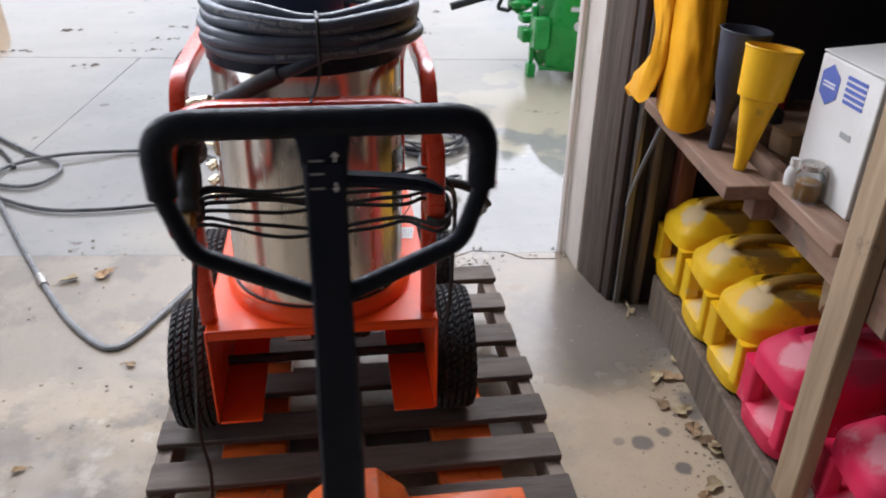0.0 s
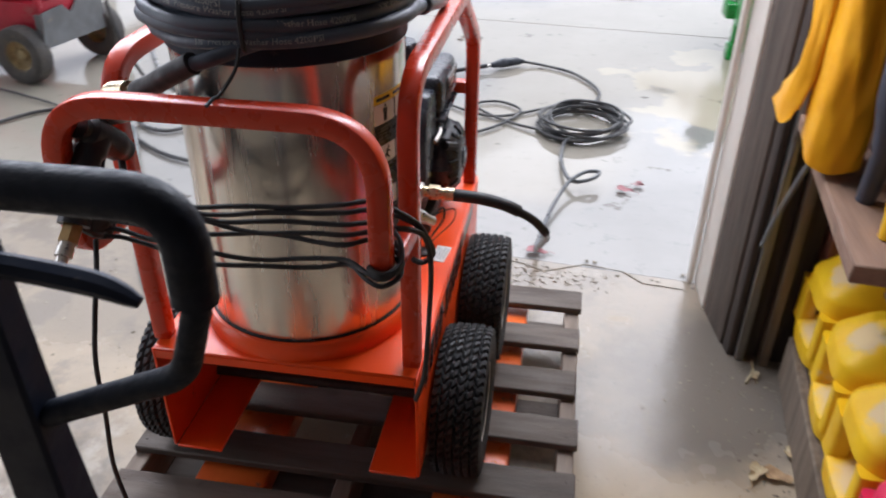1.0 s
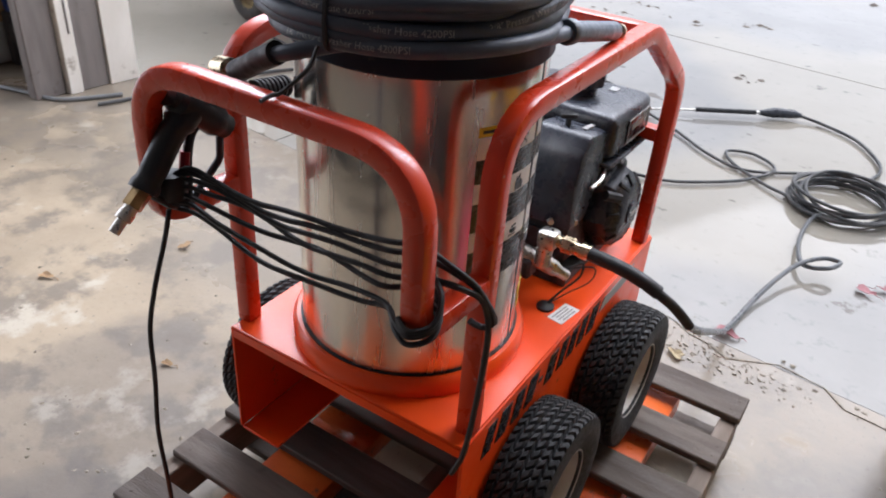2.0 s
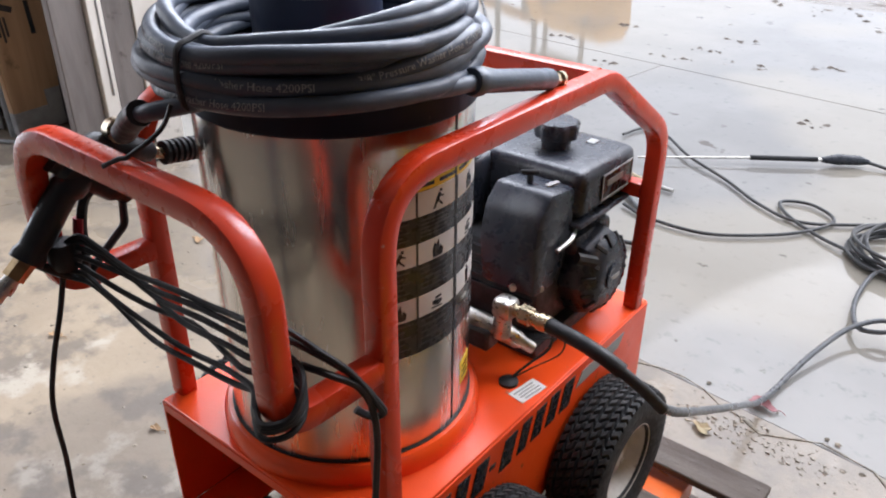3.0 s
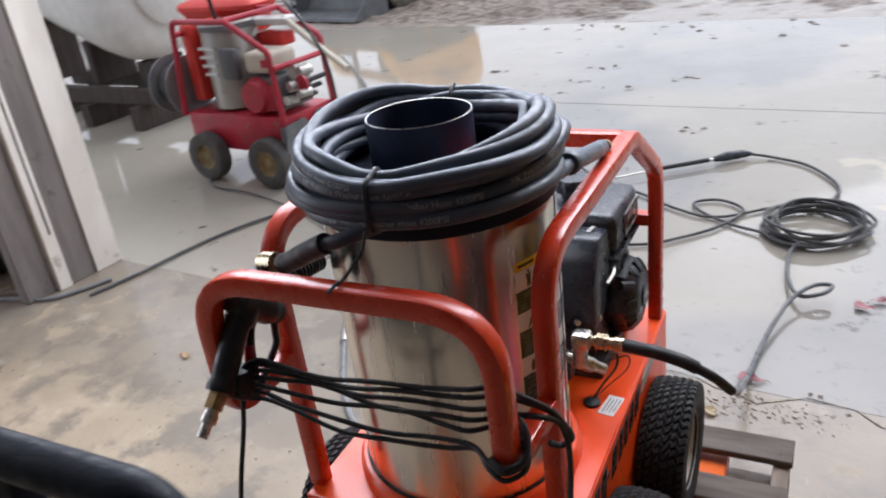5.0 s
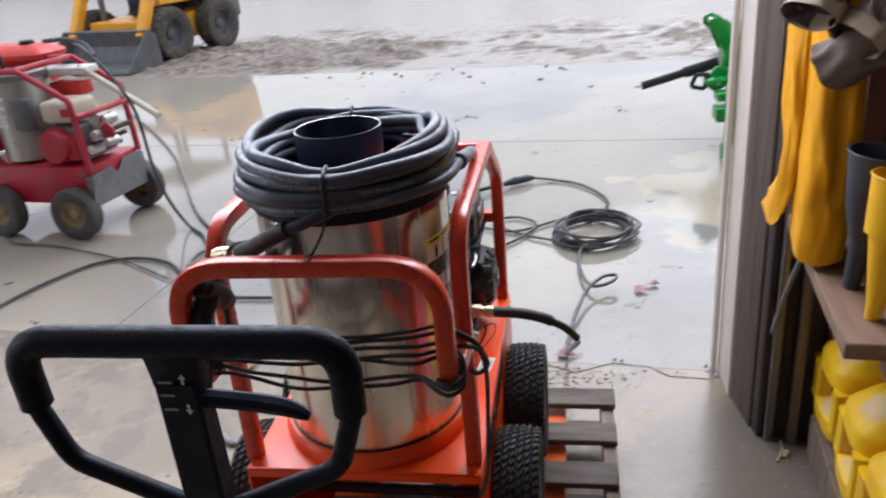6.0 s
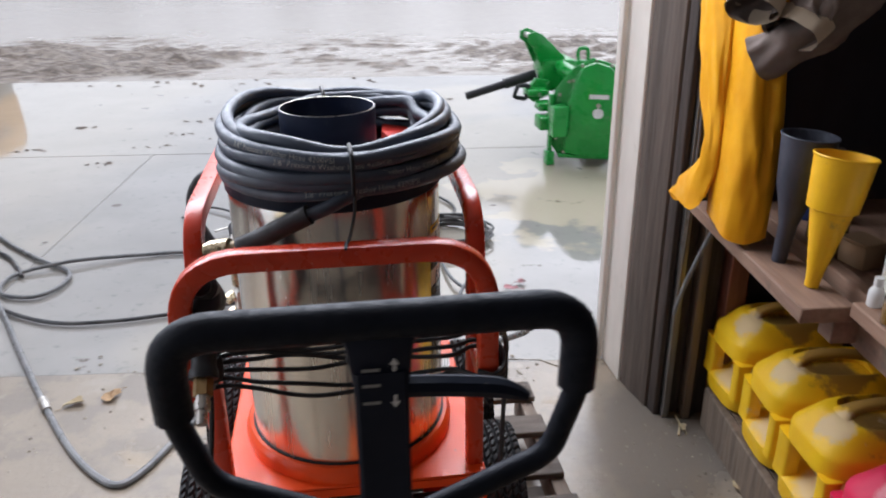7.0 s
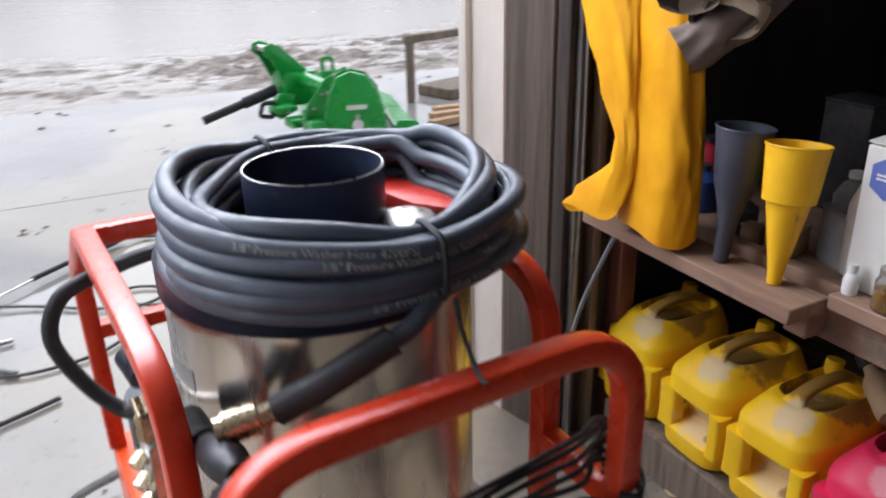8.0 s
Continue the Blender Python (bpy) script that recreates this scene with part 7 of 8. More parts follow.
# ---- outside ----
def build_old_washer():
    w = thing("pressure_washer", "old faded red pressure washer with dull steel drum in puddle", "pressure washer", at=pose(-2.72, 4.60, -0.004, 0, 0, -7.8))
    P = lambda name, bm, mat, label="", parent=None: part(name, bm, mat, parent or w, label)
    tm = tyre_mesh(0.165, 0.10, 36, 4, "worn_tyre", 0.014)
    rims = {1: rim_mesh(0.165, 0.10, "old_rim", 1), -1: rim_mesh(0.165, 0.10, "old_rim", -1)}
    for x in (-0.38, 0.20):
        for y, s in ((-0.29, -1), (0.29, 1)):
            ty = part("tyre", tm, "worn_tyre", w)
            ty.matrix_basis = pose(x + (0.045 if x > 0 and y > 0 else 0.0), y, 0.165, 0, 0, 90)
            part("rim", rims[s], "old_rim", ty)
    bm = B()
    span(bm, (-0.575, -0.23, 0.20), (0.325, 0.23, 0.44), 0.012, 2)
    P("chassis", bm, "red", "faded red steel chassis box")
    for y in (-0.235, 0.235):
        bm = B()
        tube(bm, fillet([(-0.60, y, 0.42), (-0.50, y, 1.035), (0.0, y, 1.03), (0.315, y, 0.85), (0.335, y, 0.42)], 0.05, 5), 0.019, 8)
        P("side_rail", bm, "red")
    for x, z in ((-0.515, 0.95), (0.338, 0.75), (-0.01, 1.035)):
        bm = B()
        rod(bm, (x, -0.235, z), (x, 0.235, z), 0.018, n=8)
        P("cross_bar", bm, "red")
    bm = B()
    lathe(bm, [(0.185, 0.46), (0.185, 0.98), (0.17, 1.0), (0.0, 1.0)], 36, Matrix.Translation((-0.25, 0, 0)), False)
    P("drum", bm, "dull_steel", "dull beige-grey steel drum")
    bm = B()
    lathe(bm, [(0.19, 0.955), (0.19, 0.99), (0.06, 1.01)], 36, Matrix.Translation((-0.25, 0, 0)), False)
    P("drum_lid", bm, "grey_panel")
    for k in range(4):
        bm = B()
        box(bm, (-0.285, -0.188, 0.855 - 0.055 * k), (0.15 - 0.012 * k, 0.006, 0.020))
        P("label_strip", bm, "label")
    bm = B()
    rings = []
    for z, x0, x1, y0, y1 in ((0.86, -0.86, -0.30, 0.22, 0.42), (0.88, -0.90, -0.27, 0.20, 0.44), (1.00, -0.94, -0.24, 0.17, 0.46), (1.035, -0.97, -0.20, 0.14, 0.48), (1.06, -0.97, -0.19, 0.14, 0.48), (1.08, -0.95, -0.21, 0.16, 0.46), (1.105, -0.86, -0.28, 0.22, 0.42), (1.115, -0.78, -0.34, 0.26, 0.38)):
        rings.append(ring(bm, Vector(((x0 + x1) / 2, (y0 + y1) / 2, z)), Vector((1, 0, 0)), Vector((0, 1, 0)), (x1 - x0) / 2, 44, (y1 - y0) / 2, 5.0))
    skin(bm, rings)
    P("fuel_tank", bm, "red_tank", "bright red plastic fuel tank")
    bm = B()
    lathe(bm, [(0.045, 1.13), (0.048, 1.135), (0.048, 1.16), (0.04, 1.168), (0.0, 1.168)], 20, Matrix.Translation((-0.40, 0.31, -0.03)), False)
    P("tank_cap", bm, "rubber")
    bm = B()
    span(bm, (-0.545, -0.16, 0.50), (-0.445, 0.17, 1.00), 0.02, 2)
    P("side_box", bm, "red_tank", "bright red side box")
    bm = B()
    span(bm, (0.0, -0.16, 0.46), (0.28, 0.14, 0.68), 0.03, 2)
    P("engine_block", bm, "grey_panel", "grey engine")
    bm = B()
    rod(bm, (0.10, -0.17, 0.565), (0.10, -0.235, 0.565), 0.118, 0.095, n=24)
    P("recoil_cover", bm, "red", "red recoil cover")
    bm = B()
    span(bm, (0.02, -0.18, 0.70), (0.26, 0.06, 0.83), 0.03, 3)
    P("engine_tank", bm, "cream", "cream engine fuel tank")
    bm = B()
    span(bm, (-0.165, -0.215, 0.66), (-0.01, -0.16, 0.86), 0.02, 2)
    P("air_cleaner", bm, "machine_grey", "dark grey air cleaner")
    bm = B()
    span(bm, (-0.09, 0.08, 0.815), (0.14, 0.20, 0.90), 0.012, 2)
    P("filter_box", bm, "red_tank", "orange-red box")
    bm = B()
    span(bm, (-0.16, 0.07, 0.945), (0.20, 0.22, 0.99), 0.010, 2)
    P("cover_plate", bm, "label", "pale plate over the red box")
    bm = B()
    span(bm, (0.18, -0.186, 0.74), (0.245, -0.178, 0.79), 0.002)
    P("tank_badge", bm, "red")
    bm = B()
    span(bm, (-0.02, -0.20, 0.47), (0.24, -0.16, 0.63), 0.015, 2)
    P("shroud", bm, "red", "faded red engine shroud")
    for k in range(3):
        P("bracket", rod(B(), (0.27 + 0.05 * k, -0.16, 0.50 + 0.06 * k), (0.33 + 0.05 * k, 0.10, 0.52 + 0.06 * k), 0.016, n=8), "dark")
    P("valve", span(B(), (0.30, -0.10, 0.62), (0.38, 0.02, 0.74), 0.012, 2), "zinc")
    for x, y, z, rr in ((0.36, -0.12, 0.62, 0.035), (0.40, -0.05, 0.70, 0.03), (0.34, -0.15, 0.54, 0.03), (0.44, -0.12, 0.58, 0.028)):
        bm = B()
        rod(bm, (x, y - 0.04, z), (x + 0.02, y + 0.04, z), rr, n=12)
        P("pump_fitting", bm, "zinc")
    bm = B()
    lathe(bm, [(0.001, 0), (0.045, 0.0), (0.05, 0.006), (0.05, 0.02), (0.0, 0.022)], 20, Matrix.Translation((0.43, -0.10, 0.635)) @ Matrix.Rotation(radians(90), 4, "X"), False)
    P("gauge", bm, "red")
    bm = B()
    plate(bm, [(-0.275, 0.20), (0.262, 0.195), (0.248, 0.412), (0.055, 0.418), (-0.018, 0.350), (-0.075, 0.405), (-0.24, 0.392)], 0.008, Matrix.Translation((0.340, 0, 0)) @ Matrix(((0, 0, 1), (1, 0, 0), (0, 1, 0))).to_4x4())
    span(bm, (0.300, -0.252, 0.20), (0.340, -0.240, 0.385))
    P("front_panel", bm, "grey_panel", "notched grey steel end panel")
    reel = part("hose_reel", span(B(), (-0.65, -0.14, 0.40), (-0.55, 0.10, 0.44), 0.004), "grey_panel", w)
    for x in (-0.64, -0.82):
        bm = B()
        rod(bm, (x, -0.10, 0.59), (x - 0.012, -0.10, 0.59), 0.20, n=32)
        part("reel_disc", bm, "grey_panel", reel, "dark grey reel disc")
    bm = B()
    rod(bm, (-0.645, -0.10, 0.59), (-0.815, -0.10, 0.59), 0.14, n=26)
    part("reel_hose", bm, "old_hose", reel)
    bm = B()
    rod(bm, (-0.83, -0.10, 0.59), (-0.87, -0.10, 0.59), 0.05, n=16)
    rod(bm, (-0.87, -0.10, 0.59), (-0.89, -0.18, 0.51), 0.012, n=8)
    part("reel_crank", bm, "grey_panel", reel)
    lance = thing("spray_lance", "white lance tube lying across the old washer", "spray lance", at=pose(-2.72, 4.60, -0.004, 0, 0, -7.8))
    bm = B()
    rod(bm, (0.14, 0.12, 0.985), (0.855, -0.16, 0.743), 0.019, n=12)
    part("tube", bm, "cream", lance)
    bm = B()
    tube(bm, curve([(0.20, 0.06, 1.13), (0.36, -0.06, 1.12), (0.556, -0.10, 0.944), (0.655, -0.10, 0.738), (0.684, -0.10, 0.419), (0.741, -0.10, 0.20), (0.82, -0.08, 0.03), (1.02, -0.22, 0.015), (1.2, -0.45, 0.015)], 8), 0.010, 8)
    part("hose", bm, "old_hose", lance)
    bm = B()
    tube(bm, curve([(-0.15, 0.20, 1.14), (0.05, 0.16, 1.15), (0.22, 0.12, 1.12), (0.33, 0.05, 1.06)], 6), 0.014, 8)
    part("gun", bm, "plastic", lance)
    bm = B()
    rod(bm, (-2.93, 4.50, 1.0), (-2.98, 4.48, 1.55), 0.014, 0.010, n=8)
    solid("mast", bm, "rubber", "thin black whip standing on the old washer", "pole")


def build_white_tank():
    t = thing("water_tank", "large dull white plastic cone tank lying on a dark timber skid", "water tank", at=pose(-5.25, 5.75, 0, 0, 0, -6))
    bm = B()
    rings = []
    for x, f, z in ((-1.75, 0.10, 1.22), (-1.7, 0.16, 1.22), (-1.2, 0.27, 1.17), (-0.4, 0.46, 1.08), (0.25, 0.60, 1.0), (0.42, 0.63, 0.99), (0.55, 0.62, 0.99), (0.66, 0.57, 0.99), (0.74, 0.46, 0.99), (0.76, 0.30, 0.99)):
        rings.append(ring(bm, Vector((x, 0, z + 0.15)), Vector((0, 1, 0)), Vector((0, 0, 1)), f * 0.96, 40))
    skin(bm, rings)
    part("shell", bm, "white_plastic", t)
    bm = B()
    lathe(bm, [(0.30, 0.0), (0.31, 0.02), (0.31, 0.06), (0.27, 0.09), (0.0, 0.10)], 32, pose(0.755, 0, 1.14, 0, 90, 0), False)
    part("lid", bm, "white_plastic", t)
    for y in (-0.28, 0.28):
        bm = B()
        span(bm, (-1.3, y - 0.05, 0.20), (0.72, y + 0.05, 0.34), 0.01)
        part("skid_runner", bm, "dark_timber", t)
    for x in (-1.0, -0.2, 0.5):
        bm = B()
        span(bm, (x - 0.06, -0.42, -0.004), (x + 0.06, 0.42, 0.199), 0.006)
        part("skid_leg", bm, "dark_timber", t)
        bm = B()
        span(bm, (x - 0.05, -0.22, 0.341), (x + 0.05, 0.22, {-1.0: 1.01, -0.2: 0.73, 0.5: 0.55}[x]), 0.006)
        part("cradle", bm, "dark_timber", t)


def build_tiller():
    """Rotary tiller standing on the apron: chain case, hood, hitch frame, shaft, flap."""
    t = thing("rotary_tiller", "bright green tractor rotary tiller standing on wet concrete", "tiller", at=pose(1.76, 5.36, -0.004, 0, 0, -19))
    P = lambda name, bm, mat, label="": part(name, bm, mat, t, label)
    # x is aft, y along the rotor
    case = [(-0.20, 0.10), (0.17, 0.06), (0.215, 0.20), (0.20, 0.45), (0.155, 0.62), (0.09, 0.705), (-0.01, 0.735), (-0.10, 0.70), (-0.155, 0.60), (-0.20, 0.40)]
    bm = B()
    plate(bm, case, 0.05, pose(0, 0.03, 0, 90, 0, 0), 0.012)
    P("chain_case", bm, "green", "green rounded chain case")
    rimpts = [(x * 1.06, y * 1.02 + 0.0) for x, y in case]
    bm = B()
    plate(bm, rimpts, 0.012, pose(0, 0.046, 0, 90, 0, 0), 0.003)
    P("case_flange", bm, "green")
    for k, (x, z) in enumerate(rimpts):
        P("bolt", rod(B(), (x * 0.97, 0.03, z * 0.985), (x * 0.97, 0.018, z * 0.985), 0.012, n=6), "zinc")
    P("label_bar", box(B(), (0.02, -0.0225, 0.505), (0.13, 0.003, 0.030)), "label", "pale label bar")
    P("label_round", rod(B(), (0.02, -0.021, 0.39), (0.02, -0.0245, 0.39), 0.036, n=20), "label", "round white label")
    P("label_pin", rod(B(), (0.02, -0.021, 0.445), (0.02, -0.026, 0.445), 0.016, n=14), "zinc")
    bm = B()
    span(bm, (-0.24, 0.0, 0.06), (0.16, 0.06, 0.09), 0.006)
    P("skid_shoe", bm, "green")
    # hood
    hood = [(-0.30, 0.16), (-0.27, 0.36), (-0.16, 0.47), (0.05, 0.50), (0.22, 0.44), (0.30, 0.30), (0.32, 0.12), (0.305, 0.12), (0.285, 0.29), (0.21, 0.42), (0.05, 0.48), (-0.15, 0.45), (-0.255, 0.35), (-0.285, 0.16)]
    bm = B()
    plate(bm, hood, 1.45, pose(0, 1.51, 0, 90, 0, 0))
    P("hood", bm, "green")
    bm = B()
    plate(bm, [(0.24, 0.06), (0.40, 0.05), (0.485, 0.15), (0.485, 0.29), (0.42, 0.38), (0.30, 0.39), (0.24, 0.30)], 0.02, pose(0, 0.05, 0, 90, 0, 0), 0.006)
    P("flap_end", bm, "green", "rounded green flap end plate")
    bm = B()
    plate(bm, [(0.32, 0.33), (0.47, 0.27), (0.49, 0.06), (0.475, 0.06), (0.455, 0.26), (0.31, 0.32)], 1.40, pose(0, 1.47, 0, 90, 0, 0))
    P("rear_flap", bm, "green")
    bm = B()
    rod(bm, (0.0, 0.06, 0.22), (0.0, 1.5, 0.22), 0.06, n=16)
    P("rotor", bm, "machine_grey")
    for i in range(6):
        for s in range(4):
            a = s * math.pi / 2 + i * 0.4
            d = Vector((math.cos(a), 0, math.sin(a)))
            P("tine", tube(B(), [Vector((0, 0.15 + 0.23 * i, 0.22)) + d * 0.05, Vector((0, 0.15 + 0.23 * i, 0.22)) + d * 0.17, Vector((0, 0.21 + 0.23 * i, 0.22)) + d * 0.19], 0.012, square=True), "machine_grey")
    bm = B()
    plate(bm, [(0.16, 0.05), (-0.24, 0.05), (-0.31, 0.17), (-0.335, 0.36), (-0.29, 0.52), (-0.17, 0.68), (-0.04, 0.755), (0.08, 0.72)], 0.014, pose(0, 0.072, 0, 90, 0, 0), 0.004)
    P("side_plate", bm, "green", "green bolted side plate")
    for x, z in ((-0.20, 0.10), (-0.265, 0.19), (-0.29, 0.30), (-0.285, 0.40), (-0.25, 0.50), (-0.19, 0.59), (-0.12, 0.665), (-0.23, 0.42), (-0.215, 0.30)):
        P("bolt", rod(B(), (x, 0.058, z), (x, 0.044, z), 0.011, n=6), "zinc")

    def H(name, bm, mat, label=""):
        """A part of the hitch frame, which stands square to the yard before the hood."""
        ob = part(name, bm, mat, t, label)
        ob.matrix_basis = pose(0, 0, 0, 0, 0, 21)
        return ob
    # gearbox, cross tube, hitch
    bm = B()
    rod(bm, (-0.06, 0.05, 0.60), (-0.06, 0.72, 0.60), 0.055, n=20)
    H("cross_tube", bm, "green")
    bm = B()
    span(bm, (-0.20, 0.62, 0.42), (0.06, 0.90, 0.66), 0.03, 2)
    H("gearbox", bm, "green")
    for y in (0.66, 0.88):
        bm = B()
        plate(bm, [(-0.02, 0.56), (0.05, 0.60), (-0.20, 0.84), (-0.26, 0.865), (-0.315, 0.845), (-0.32, 0.79), (-0.28, 0.76), (-0.20, 0.60)], 0.012, pose(0, y, 0, 90, 0, 0), 0.003)
        H("hitch_plate", bm, "green", "green hitch plate")
    bm = B()
    box(bm, (-0.14, 0.77, 0.735), (0.30, 0.22, 0.012), Matrix.Rotation(radians(40), 3, "Y"), 0.003)
    H("hitch_cover", bm, "green")
    H("hitch_label", box(B(), (-0.13, 0.725, 0.742), (0.035, 0.045, 0.004), Matrix.Rotation(radians(40), 3, "Y")), "label")
    H("hitch_label", box(B(), (-0.165, 0.765, 0.768), (0.035, 0.03, 0.004), Matrix.Rotation(radians(40), 3, "Y")), "red_tank")
    bm = B()
    rod(bm, (-0.275, 0.67, 0.82), (-0.275, 0.87, 0.82), 0.022, n=14)
    H("hitch_pin", bm, "zinc")
    H("yellow_cap", rod(B(), (-0.265, 0.697, 0.83), (-0.265, 0.683, 0.83), 0.02, n=12), "label_yellow")
    bm = B()
    tube(bm, fillet([(0.02, 0.44, 0.64), (0.0, 0.44, 0.76), (0.08, 0.44, 0.77), (0.09, 0.44, 0.64)], 0.035, 5), 0.014, 8)
    H("lifting_ear", bm, "green", "green lifting ear")
    bm = B()
    span(bm, (-0.02, 0.41, 0.60), (0.12, 0.47, 0.68), 0.01)
    H("ear_base", bm, "green")
    bm = B()
    plate(bm, [(-0.36, 0.42), (-0.27, 0.54), (-0.16, 0.52), (-0.18, 0.40), (-0.28, 0.36)], 0.05, pose(0, 0.60, 0, 90, 0, 0), 0.01)
    H("lower_hitch", bm, "green")
    bm = B()
    tube(bm, fillet([(-0.42, 0.5, 0.50), (-0.45, 0.5, 0.42), (-0.36, 0.5, 0.40), (-0.33, 0.5, 0.50), (-0.42, 0.5, 0.50)], 0.02, 4), 0.016, 8)
    H("hitch_loop", bm, "rubber", "black safety loop")
    for (x0, y0, z0), (x1, y1, z1) in (((-0.31, 0.30, 0.345), (-0.17, 0.44, 0.405)), ((-0.33, 0.20, 0.23), (-0.16, 0.36, 0.325)), ((-0.36, 0.42, 0.43), (-0.20, 0.58, 0.475))):
        H("bracket", span(B(), (x0, y0, z0), (x1, y1, z1), 0.014, 2), "green")
    for x, y, z in ((-0.30, 0.295, 0.37), (-0.24, 0.295, 0.38), (-0.26, 0.195, 0.30), (-0.20, 0.195, 0.25), (-0.28, 0.415, 0.45)):
        H("bolt", rod(B(), (x, y, z), (x, y - 0.014, z), 0.013, n=6), "zinc")
    bm = B()
    rod(bm, (-0.22, 0.76, 0.53), (-0.46, 0.75, 0.468), 0.040, n=16)
    rod(bm, (-0.46, 0.75, 0.468), (-0.76, 0.74, 0.39), 0.030, n=16)
    H("drive_shaft", bm, "rubber", "black drive shaft guard")
    bm = B()
    span(bm, (-0.285, 0.13, 0.10), (-0.255, 0.17, 0.50), 0.004)
    span(bm, (-0.30, 0.11, 0.0), (-0.24, 0.19, 0.10), 0.006)
    H("stand_leg", bm, "green")
    bm = B()
    span(bm, (-0.29, 0.02, 0.22), (-0.18, 0.12, 0.44), 0.01)
    H("side_bracket", bm, "green")


def build_loader():
    """Compact wheel loader in the yard."""
    t = thing("skid_steer", "orange and grey skid-steer loader parked on mud", "loader", at=pose(-5.22, 11.72, -0.02, 0, 0, 164.6))
    P = lambda name, bm, mat, label="": part(name, bm, mat, t, label)
    # local: y forwards (bucket), x to the machine's right; the seen side is at negative x
    tm = tyre_mesh(0.395, 0.27, 22, 3, "old_tyre")
    rims = {1: rim_mesh(0.395, 0.27, "machine_grey", 1), -1: rim_mesh(0.395, 0.27, "machine_grey", -1)}
    for x, s in ((0.0, -1), (1.42, 1)):
        for y in (-0.55, 0.55):
            ty = part("tyre", tm, "old_tyre", t)
            ty.matrix_basis = pose(x, y, 0.395)
            part("rim", rims[s], "machine_grey", ty)
    bm = B()
    span(bm, (0.17, -1.05, 0.25), (1.25, 0.85, 0.62), 0.02)
    P("chassis", bm, "machine_orange", "dirty orange chassis")
    bm = B()
    span(bm, (0.05, -1.25, 0.42), (1.37, -0.85, 0.75), 0.04, 2)
    P("rear_bumper", bm, "machine_grey")
    bm = B()
    plate(bm, [(-1.30, 0.76), (-0.50, 0.76), (-0.50, 1.36), (-0.72, 1.62), (-1.22, 1.62), (-1.36, 1.40)], 1.30, Matrix.Translation((0.06, 0, 0)) @ Matrix(((0, 0, 1), (1, 0, 0), (0, 1, 0))).to_4x4(), 0.03)
    P("engine_cover", bm, "machine_orange", "orange engine cover")
    bm = B()
    span(bm, (0.02, -0.48, 0.80), (0.24, 0.62, 1.10), 0.02)
    P("side_panel", bm, "machine_orange", "orange side panel over the wheels")
    bm = B()
    for x in (0.27, 1.15):
        for y in (-0.5, 0.62):
            rod(bm, (x, y, 0.62), (x, y * 0.92, 1.95), 0.045, n=8)
    span(bm, (0.22, -0.55, 1.93), (1.20, 0.64, 2.02), 0.03, 2)
    P("cab", bm, "machine_grey", "dark open cab")
    bm = B()
    span(bm, (0.40, -0.35, 0.622), (1.02, 0.25, 1.15), 0.05, 2)
    P("seat", bm, "plastic")
    for x in (0.05, 1.37):
        bm = B()
        tube(bm, fillet([(x, -1.0, 1.30), (x, -0.4, 1.42), (x, 0.75, 0.98), (x, 1.05, 0.42)], 0.2, 5), 0.075, square=True)
        P("lift_arm", bm, "machine_orange", "orange lift arm")
    bm = B()
    plate(bm, [(0.93, 0.03), (1.62, 0.02), (1.60, 0.06), (1.10, 0.10), (1.02, 0.30), (1.10, 0.52), (1.05, 0.54), (0.95, 0.42)], 1.62, Matrix.Translation((-0.12, 0, 0)) @ Matrix(((0, 0, 1), (1, 0, 0), (0, 1, 0))).to_4x4())
    P("bucket", bm, "machine_grey", "dull grey steel bucket")
    for x in (-0.125, 1.505):
        bm = B()
        plate(bm, [(0.93, 0.02), (1.62, 0.02), (1.10, 0.54), (0.95, 0.46)], 0.02, Matrix.Translation((x, 0, 0)) @ Matrix(((0, 0, 1), (1, 0, 0), (0, 1, 0))).to_4x4())
        P("bucket_side", bm, "machine_grey")


def build_far_things():
    f = thing("rack_frame", "weathered grey low steel frame at the yard edge", "frame", at=pose(3.7, 7.45, -0.004, 0, 0, 12))
    for x in (-0.40, 0.85):
        bm = B()
        span(bm, (x - 0.035, -0.03, 0.0), (x + 0.035, 0.03, 0.60), 0.005)
        part("leg", bm, "timber", f)
    for z in (0.56,):
        bm = B()
        span(bm, (-0.45, -0.035, z), (0.90, 0.035, z + 0.07), 0.006)
        part("rail", bm, "timber", f)
    bm = B()
    span(bm, (-0.10, -0.25, 0.0), (1.0, 0.25, 0.10), 0.01)
    part("plank", bm, "timber", f)
    s = thing("timber_stack", "orange-brown broken timber lying on the apron", "timber", at=pose(3.15, 6.35, 0.0, 0, 0, 20))
    r = random.Random(7)
    for i in range(4):
        bm = B()
        box(bm, (0.1 * i - 0.1, 0.06 * i, 0.045 + 0.03 * (i % 2)), (0.34, 0.09, 0.06), Matrix.Rotation(r.uniform(-0.6, 0.6), 3, "Z"), 0.006)
        part("piece", bm, "plywood" if i % 2 else "brown_board", s)


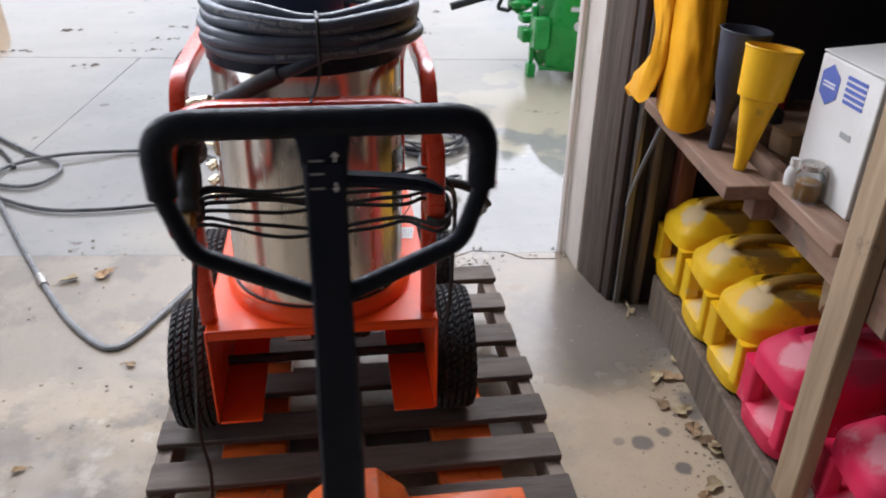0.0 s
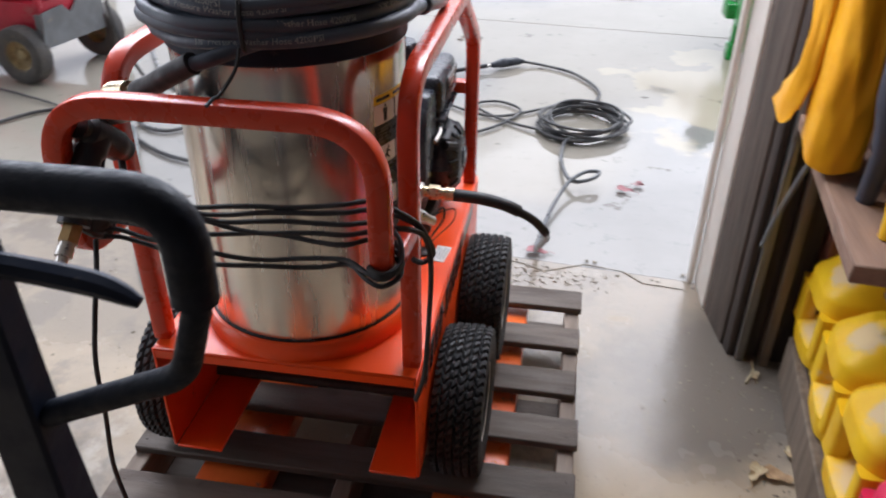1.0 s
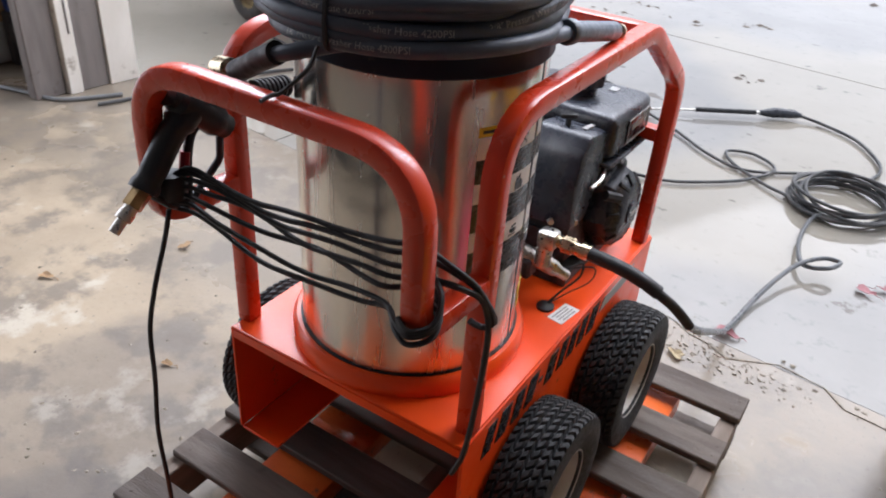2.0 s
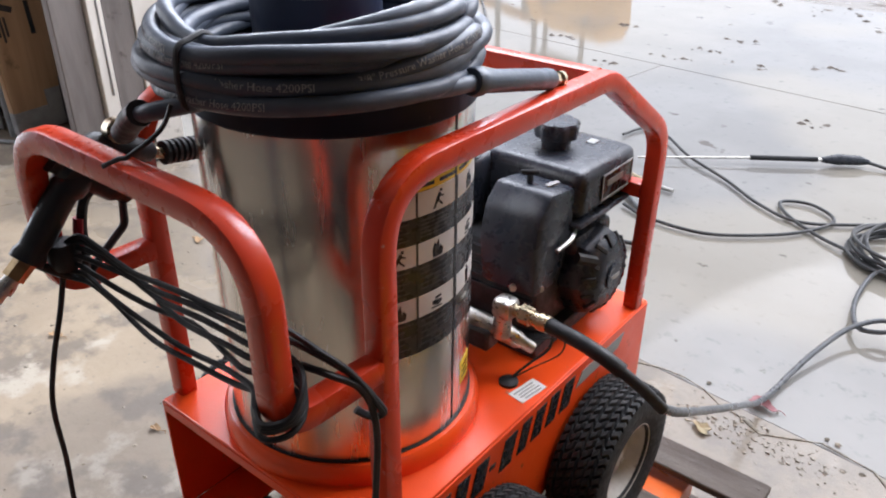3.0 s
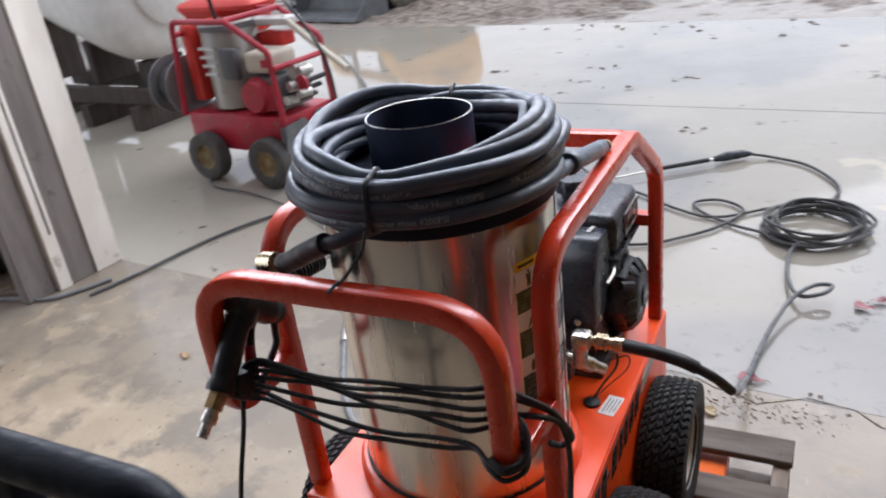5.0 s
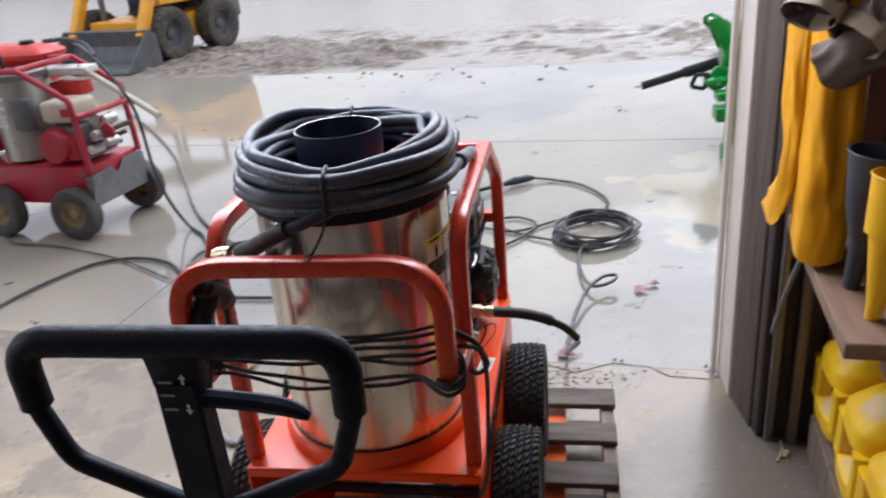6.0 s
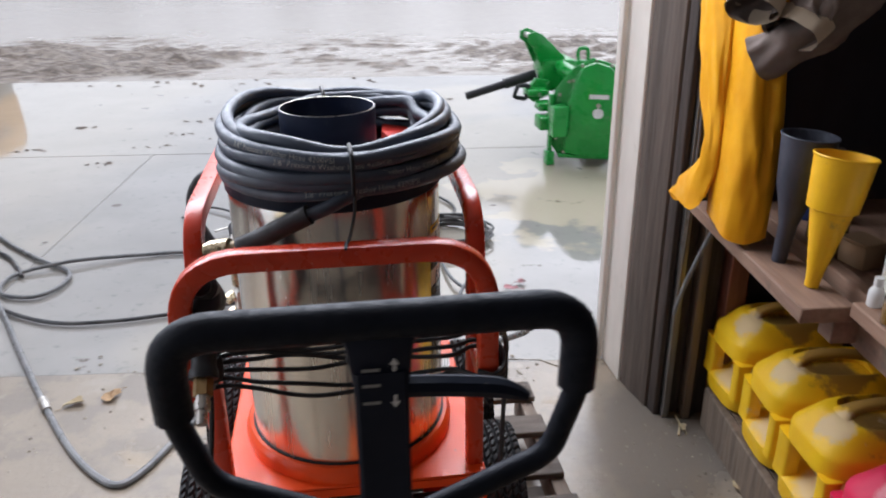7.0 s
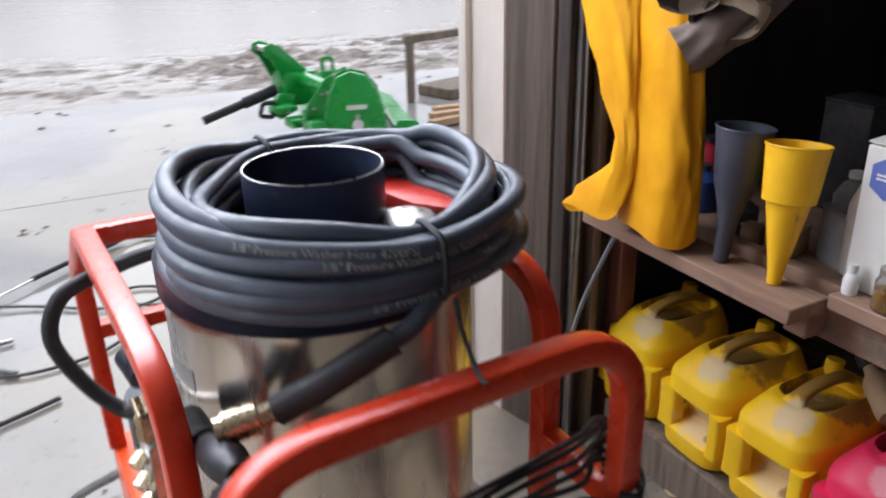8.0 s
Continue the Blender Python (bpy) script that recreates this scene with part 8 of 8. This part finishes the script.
# ---- leaves and crumbs ----
def build_litter():
    r = random.Random(2)
    def leaf_bm(size, seed):
        q = random.Random(seed)
        bm = B()
        n = 12
        pts = []
        for i in range(n):
            a = 2 * math.pi * i / n
            rr = size * (0.55 + 0.45 * abs(math.cos(1.5 * a)) + q.uniform(-0.15, 0.12))
            pts.append(Vector((rr * math.cos(a), 0.62 * rr * math.sin(a), 0.006 + size * 0.35 * abs(math.sin(a + q.random())) * q.uniform(0.2, 1.0))))
        top = [bm.verts.new(p + Vector((0, 0, 0.0012))) for p in pts]
        low = [bm.verts.new(p) for p in pts]
        ct, cl = bm.verts.new((0, 0, 0.006)), bm.verts.new((0, 0, 0.0045))
        for i in range(n):
            k = (i + 1) % n
            bm.faces.new((top[i], top[k], ct))
            bm.faces.new((low[k], low[i], cl))
            bm.faces.new((low[i], low[k], top[k], top[i]))
        tube(bm, [(size * 0.9, 0, 0.006), (size * 1.3, 0.01, 0.004), (size * 1.6, 0.0, 0.003)], 0.0012, 5)
        return bm
    spots_in = [(1.177, 2.025, 0.045, "pale_leaf"), (1.11, 1.94, 0.045, "leaf"), (1.078, 1.774, 0.038, "pale_leaf"), (1.118, 1.63, 0.06, "leaf"), (1.12, 1.59, 0.05, "pale_leaf"), (1.08, 1.69, 0.04, "leaf"), (1.06, 1.945, 0.04, "pale_leaf"), (1.03, 1.81, 0.035, "leaf"), (1.04, 1.47, 0.04, "pale_leaf"),
                (0.99, 1.42, 0.035, "leaf"), (-1.0, 2.80, 0.042, "pale_leaf"), (-0.88, 2.82, 0.05, "leaf"), (-0.65, 2.21, 0.025, "leaf"), (-1.85, 2.90, 0.04, "leaf"), (1.12, 2.34, 0.025, "pale_leaf"),
                (0.425, 2.93, 0.045, "pink_leaf"), (0.77, 3.50, 0.042, "pink_leaf"), (0.83, 3.56, 0.035, "pink_leaf"), (0.33, 2.72, 0.035, "pale_leaf"), (-1.3, 2.2, 0.03, "leaf"), (-1.5, 1.8, 0.03, "leaf"), (-0.85, 1.75, 0.022, "leaf"), (-1.7, 2.5, 0.03, "leaf")]
    for i, (x, y, s, mt) in enumerate(spots_in):
        lab = {"leaf": "dry brown curled leaf on the concrete", "pale_leaf": "pale tan curled leaf on the concrete", "pink_leaf": "pink-red wet leaf on the concrete"}[mt]
        solid("leaf", leaf_bm(s, i), mt, lab, "leaf", "fallen leaves", at=pose(x, y, 0.0005, 0, 0, r.uniform(0, 360)))
    bm = B()
    tube(bm, [(1.09, 2.30, 0.004), (1.12, 2.36, 0.006), (1.125, 2.41, 0.004)], 0.004, 6)
    solid("twig", bm, "pale_leaf", "short dry twig on the concrete", "twig")
    # crumbs, grit and mud flecks
    verts, faces = [], []
    def fleck(x, y, s):
        k = len(verts)
        h = s * r.uniform(0.15, 0.5)
        pts = [(x + s * math.cos(a) * r.uniform(0.5, 1.2), y + s * math.sin(a) * r.uniform(0.5, 1.2), 0.0004) for a in (0.2, 1.4, 2.7, 3.9, 5.2)]
        verts.extend(pts + [(x, y, h)])
        faces.extend([(k + i, k + (i + 1) % 5, k + 5) for i in range(5)])
    for _ in range(420):
        fleck(r.uniform(-2.6, -0.5), r.uniform(0.6, 2.75), r.choice([0.003, 0.004, 0.006, 0.009]))
    for _ in range(220):
        q = shed(0.22 - abs(r.gauss(0, 0.07)), r.uniform(-1.9, -0.45))
        fleck(q.x, q.y, r.choice([0.002, 0.003, 0.005, 0.007]))
    for _ in range(110):
        fleck(min(1.17, r.gauss(1.02, 0.10)), r.gauss(2.22, 0.12), r.choice([0.002, 0.003, 0.004, 0.006]))
    for _ in range(90):
        q = shed(r.uniform(-3.7, 0.0), r.gauss(-0.02, 0.05))
        fleck(q.x, q.y, r.choice([0.004, 0.006, 0.010]))
    me = bpy.data.meshes.new("grit")
    me.from_pydata(verts, [], faces)
    me.materials.append(MAT["crumb"])
    tagged(new("grit", me), "scattered grit and crumbs on the slab", "grit", kind="stuff")
    verts, faces = [], []
    for _ in range(110):
        q = shed(r.uniform(-5, 3.0), 6.2 - abs(r.gauss(0, 0.45)))
        fleck(q.x, q.y, r.choice([0.006, 0.008, 0.01, 0.012, 0.02, 0.045]))
    for x, y in ((-1.43, 6.47), (-1.36, 6.85), (-1.2, 7.3), (-2.2, 7.2), (-0.9, 6.6), (0.9, 6.9), (-0.45, 6.9), (-1.75, 6.0), (-0.2, 5.6), (-2.4, 6.5)):
        for _ in range(7):
            fleck(x + r.gauss(0, 0.07), y + r.gauss(0, 0.03), r.choice([0.012, 0.02, 0.03]))
    me = bpy.data.meshes.new("mud_clods")
    me.from_pydata([(x, y, z - 0.0035) for x, y, z in verts], [], faces)
    me.materials.append(MAT["mud"])
    tagged(new("mud_clods", me), "mud clods dragged over the wet apron", "mud", kind="stuff")


build_setting()
build_right_jamb()
build_sill_cracks()
build_broken_edge()
build_washer()
build_pallet_truck()
build_shelving()
build_tiller()
build_old_washer()
build_white_tank()
build_loader()
build_far_things()
build_left_corner()
build_cans()
build_coats()
build_shelf_things()
build_hose_coil()
build_gun()
build_cord()
build_floor_hoses()
build_litter()
build_pallet()
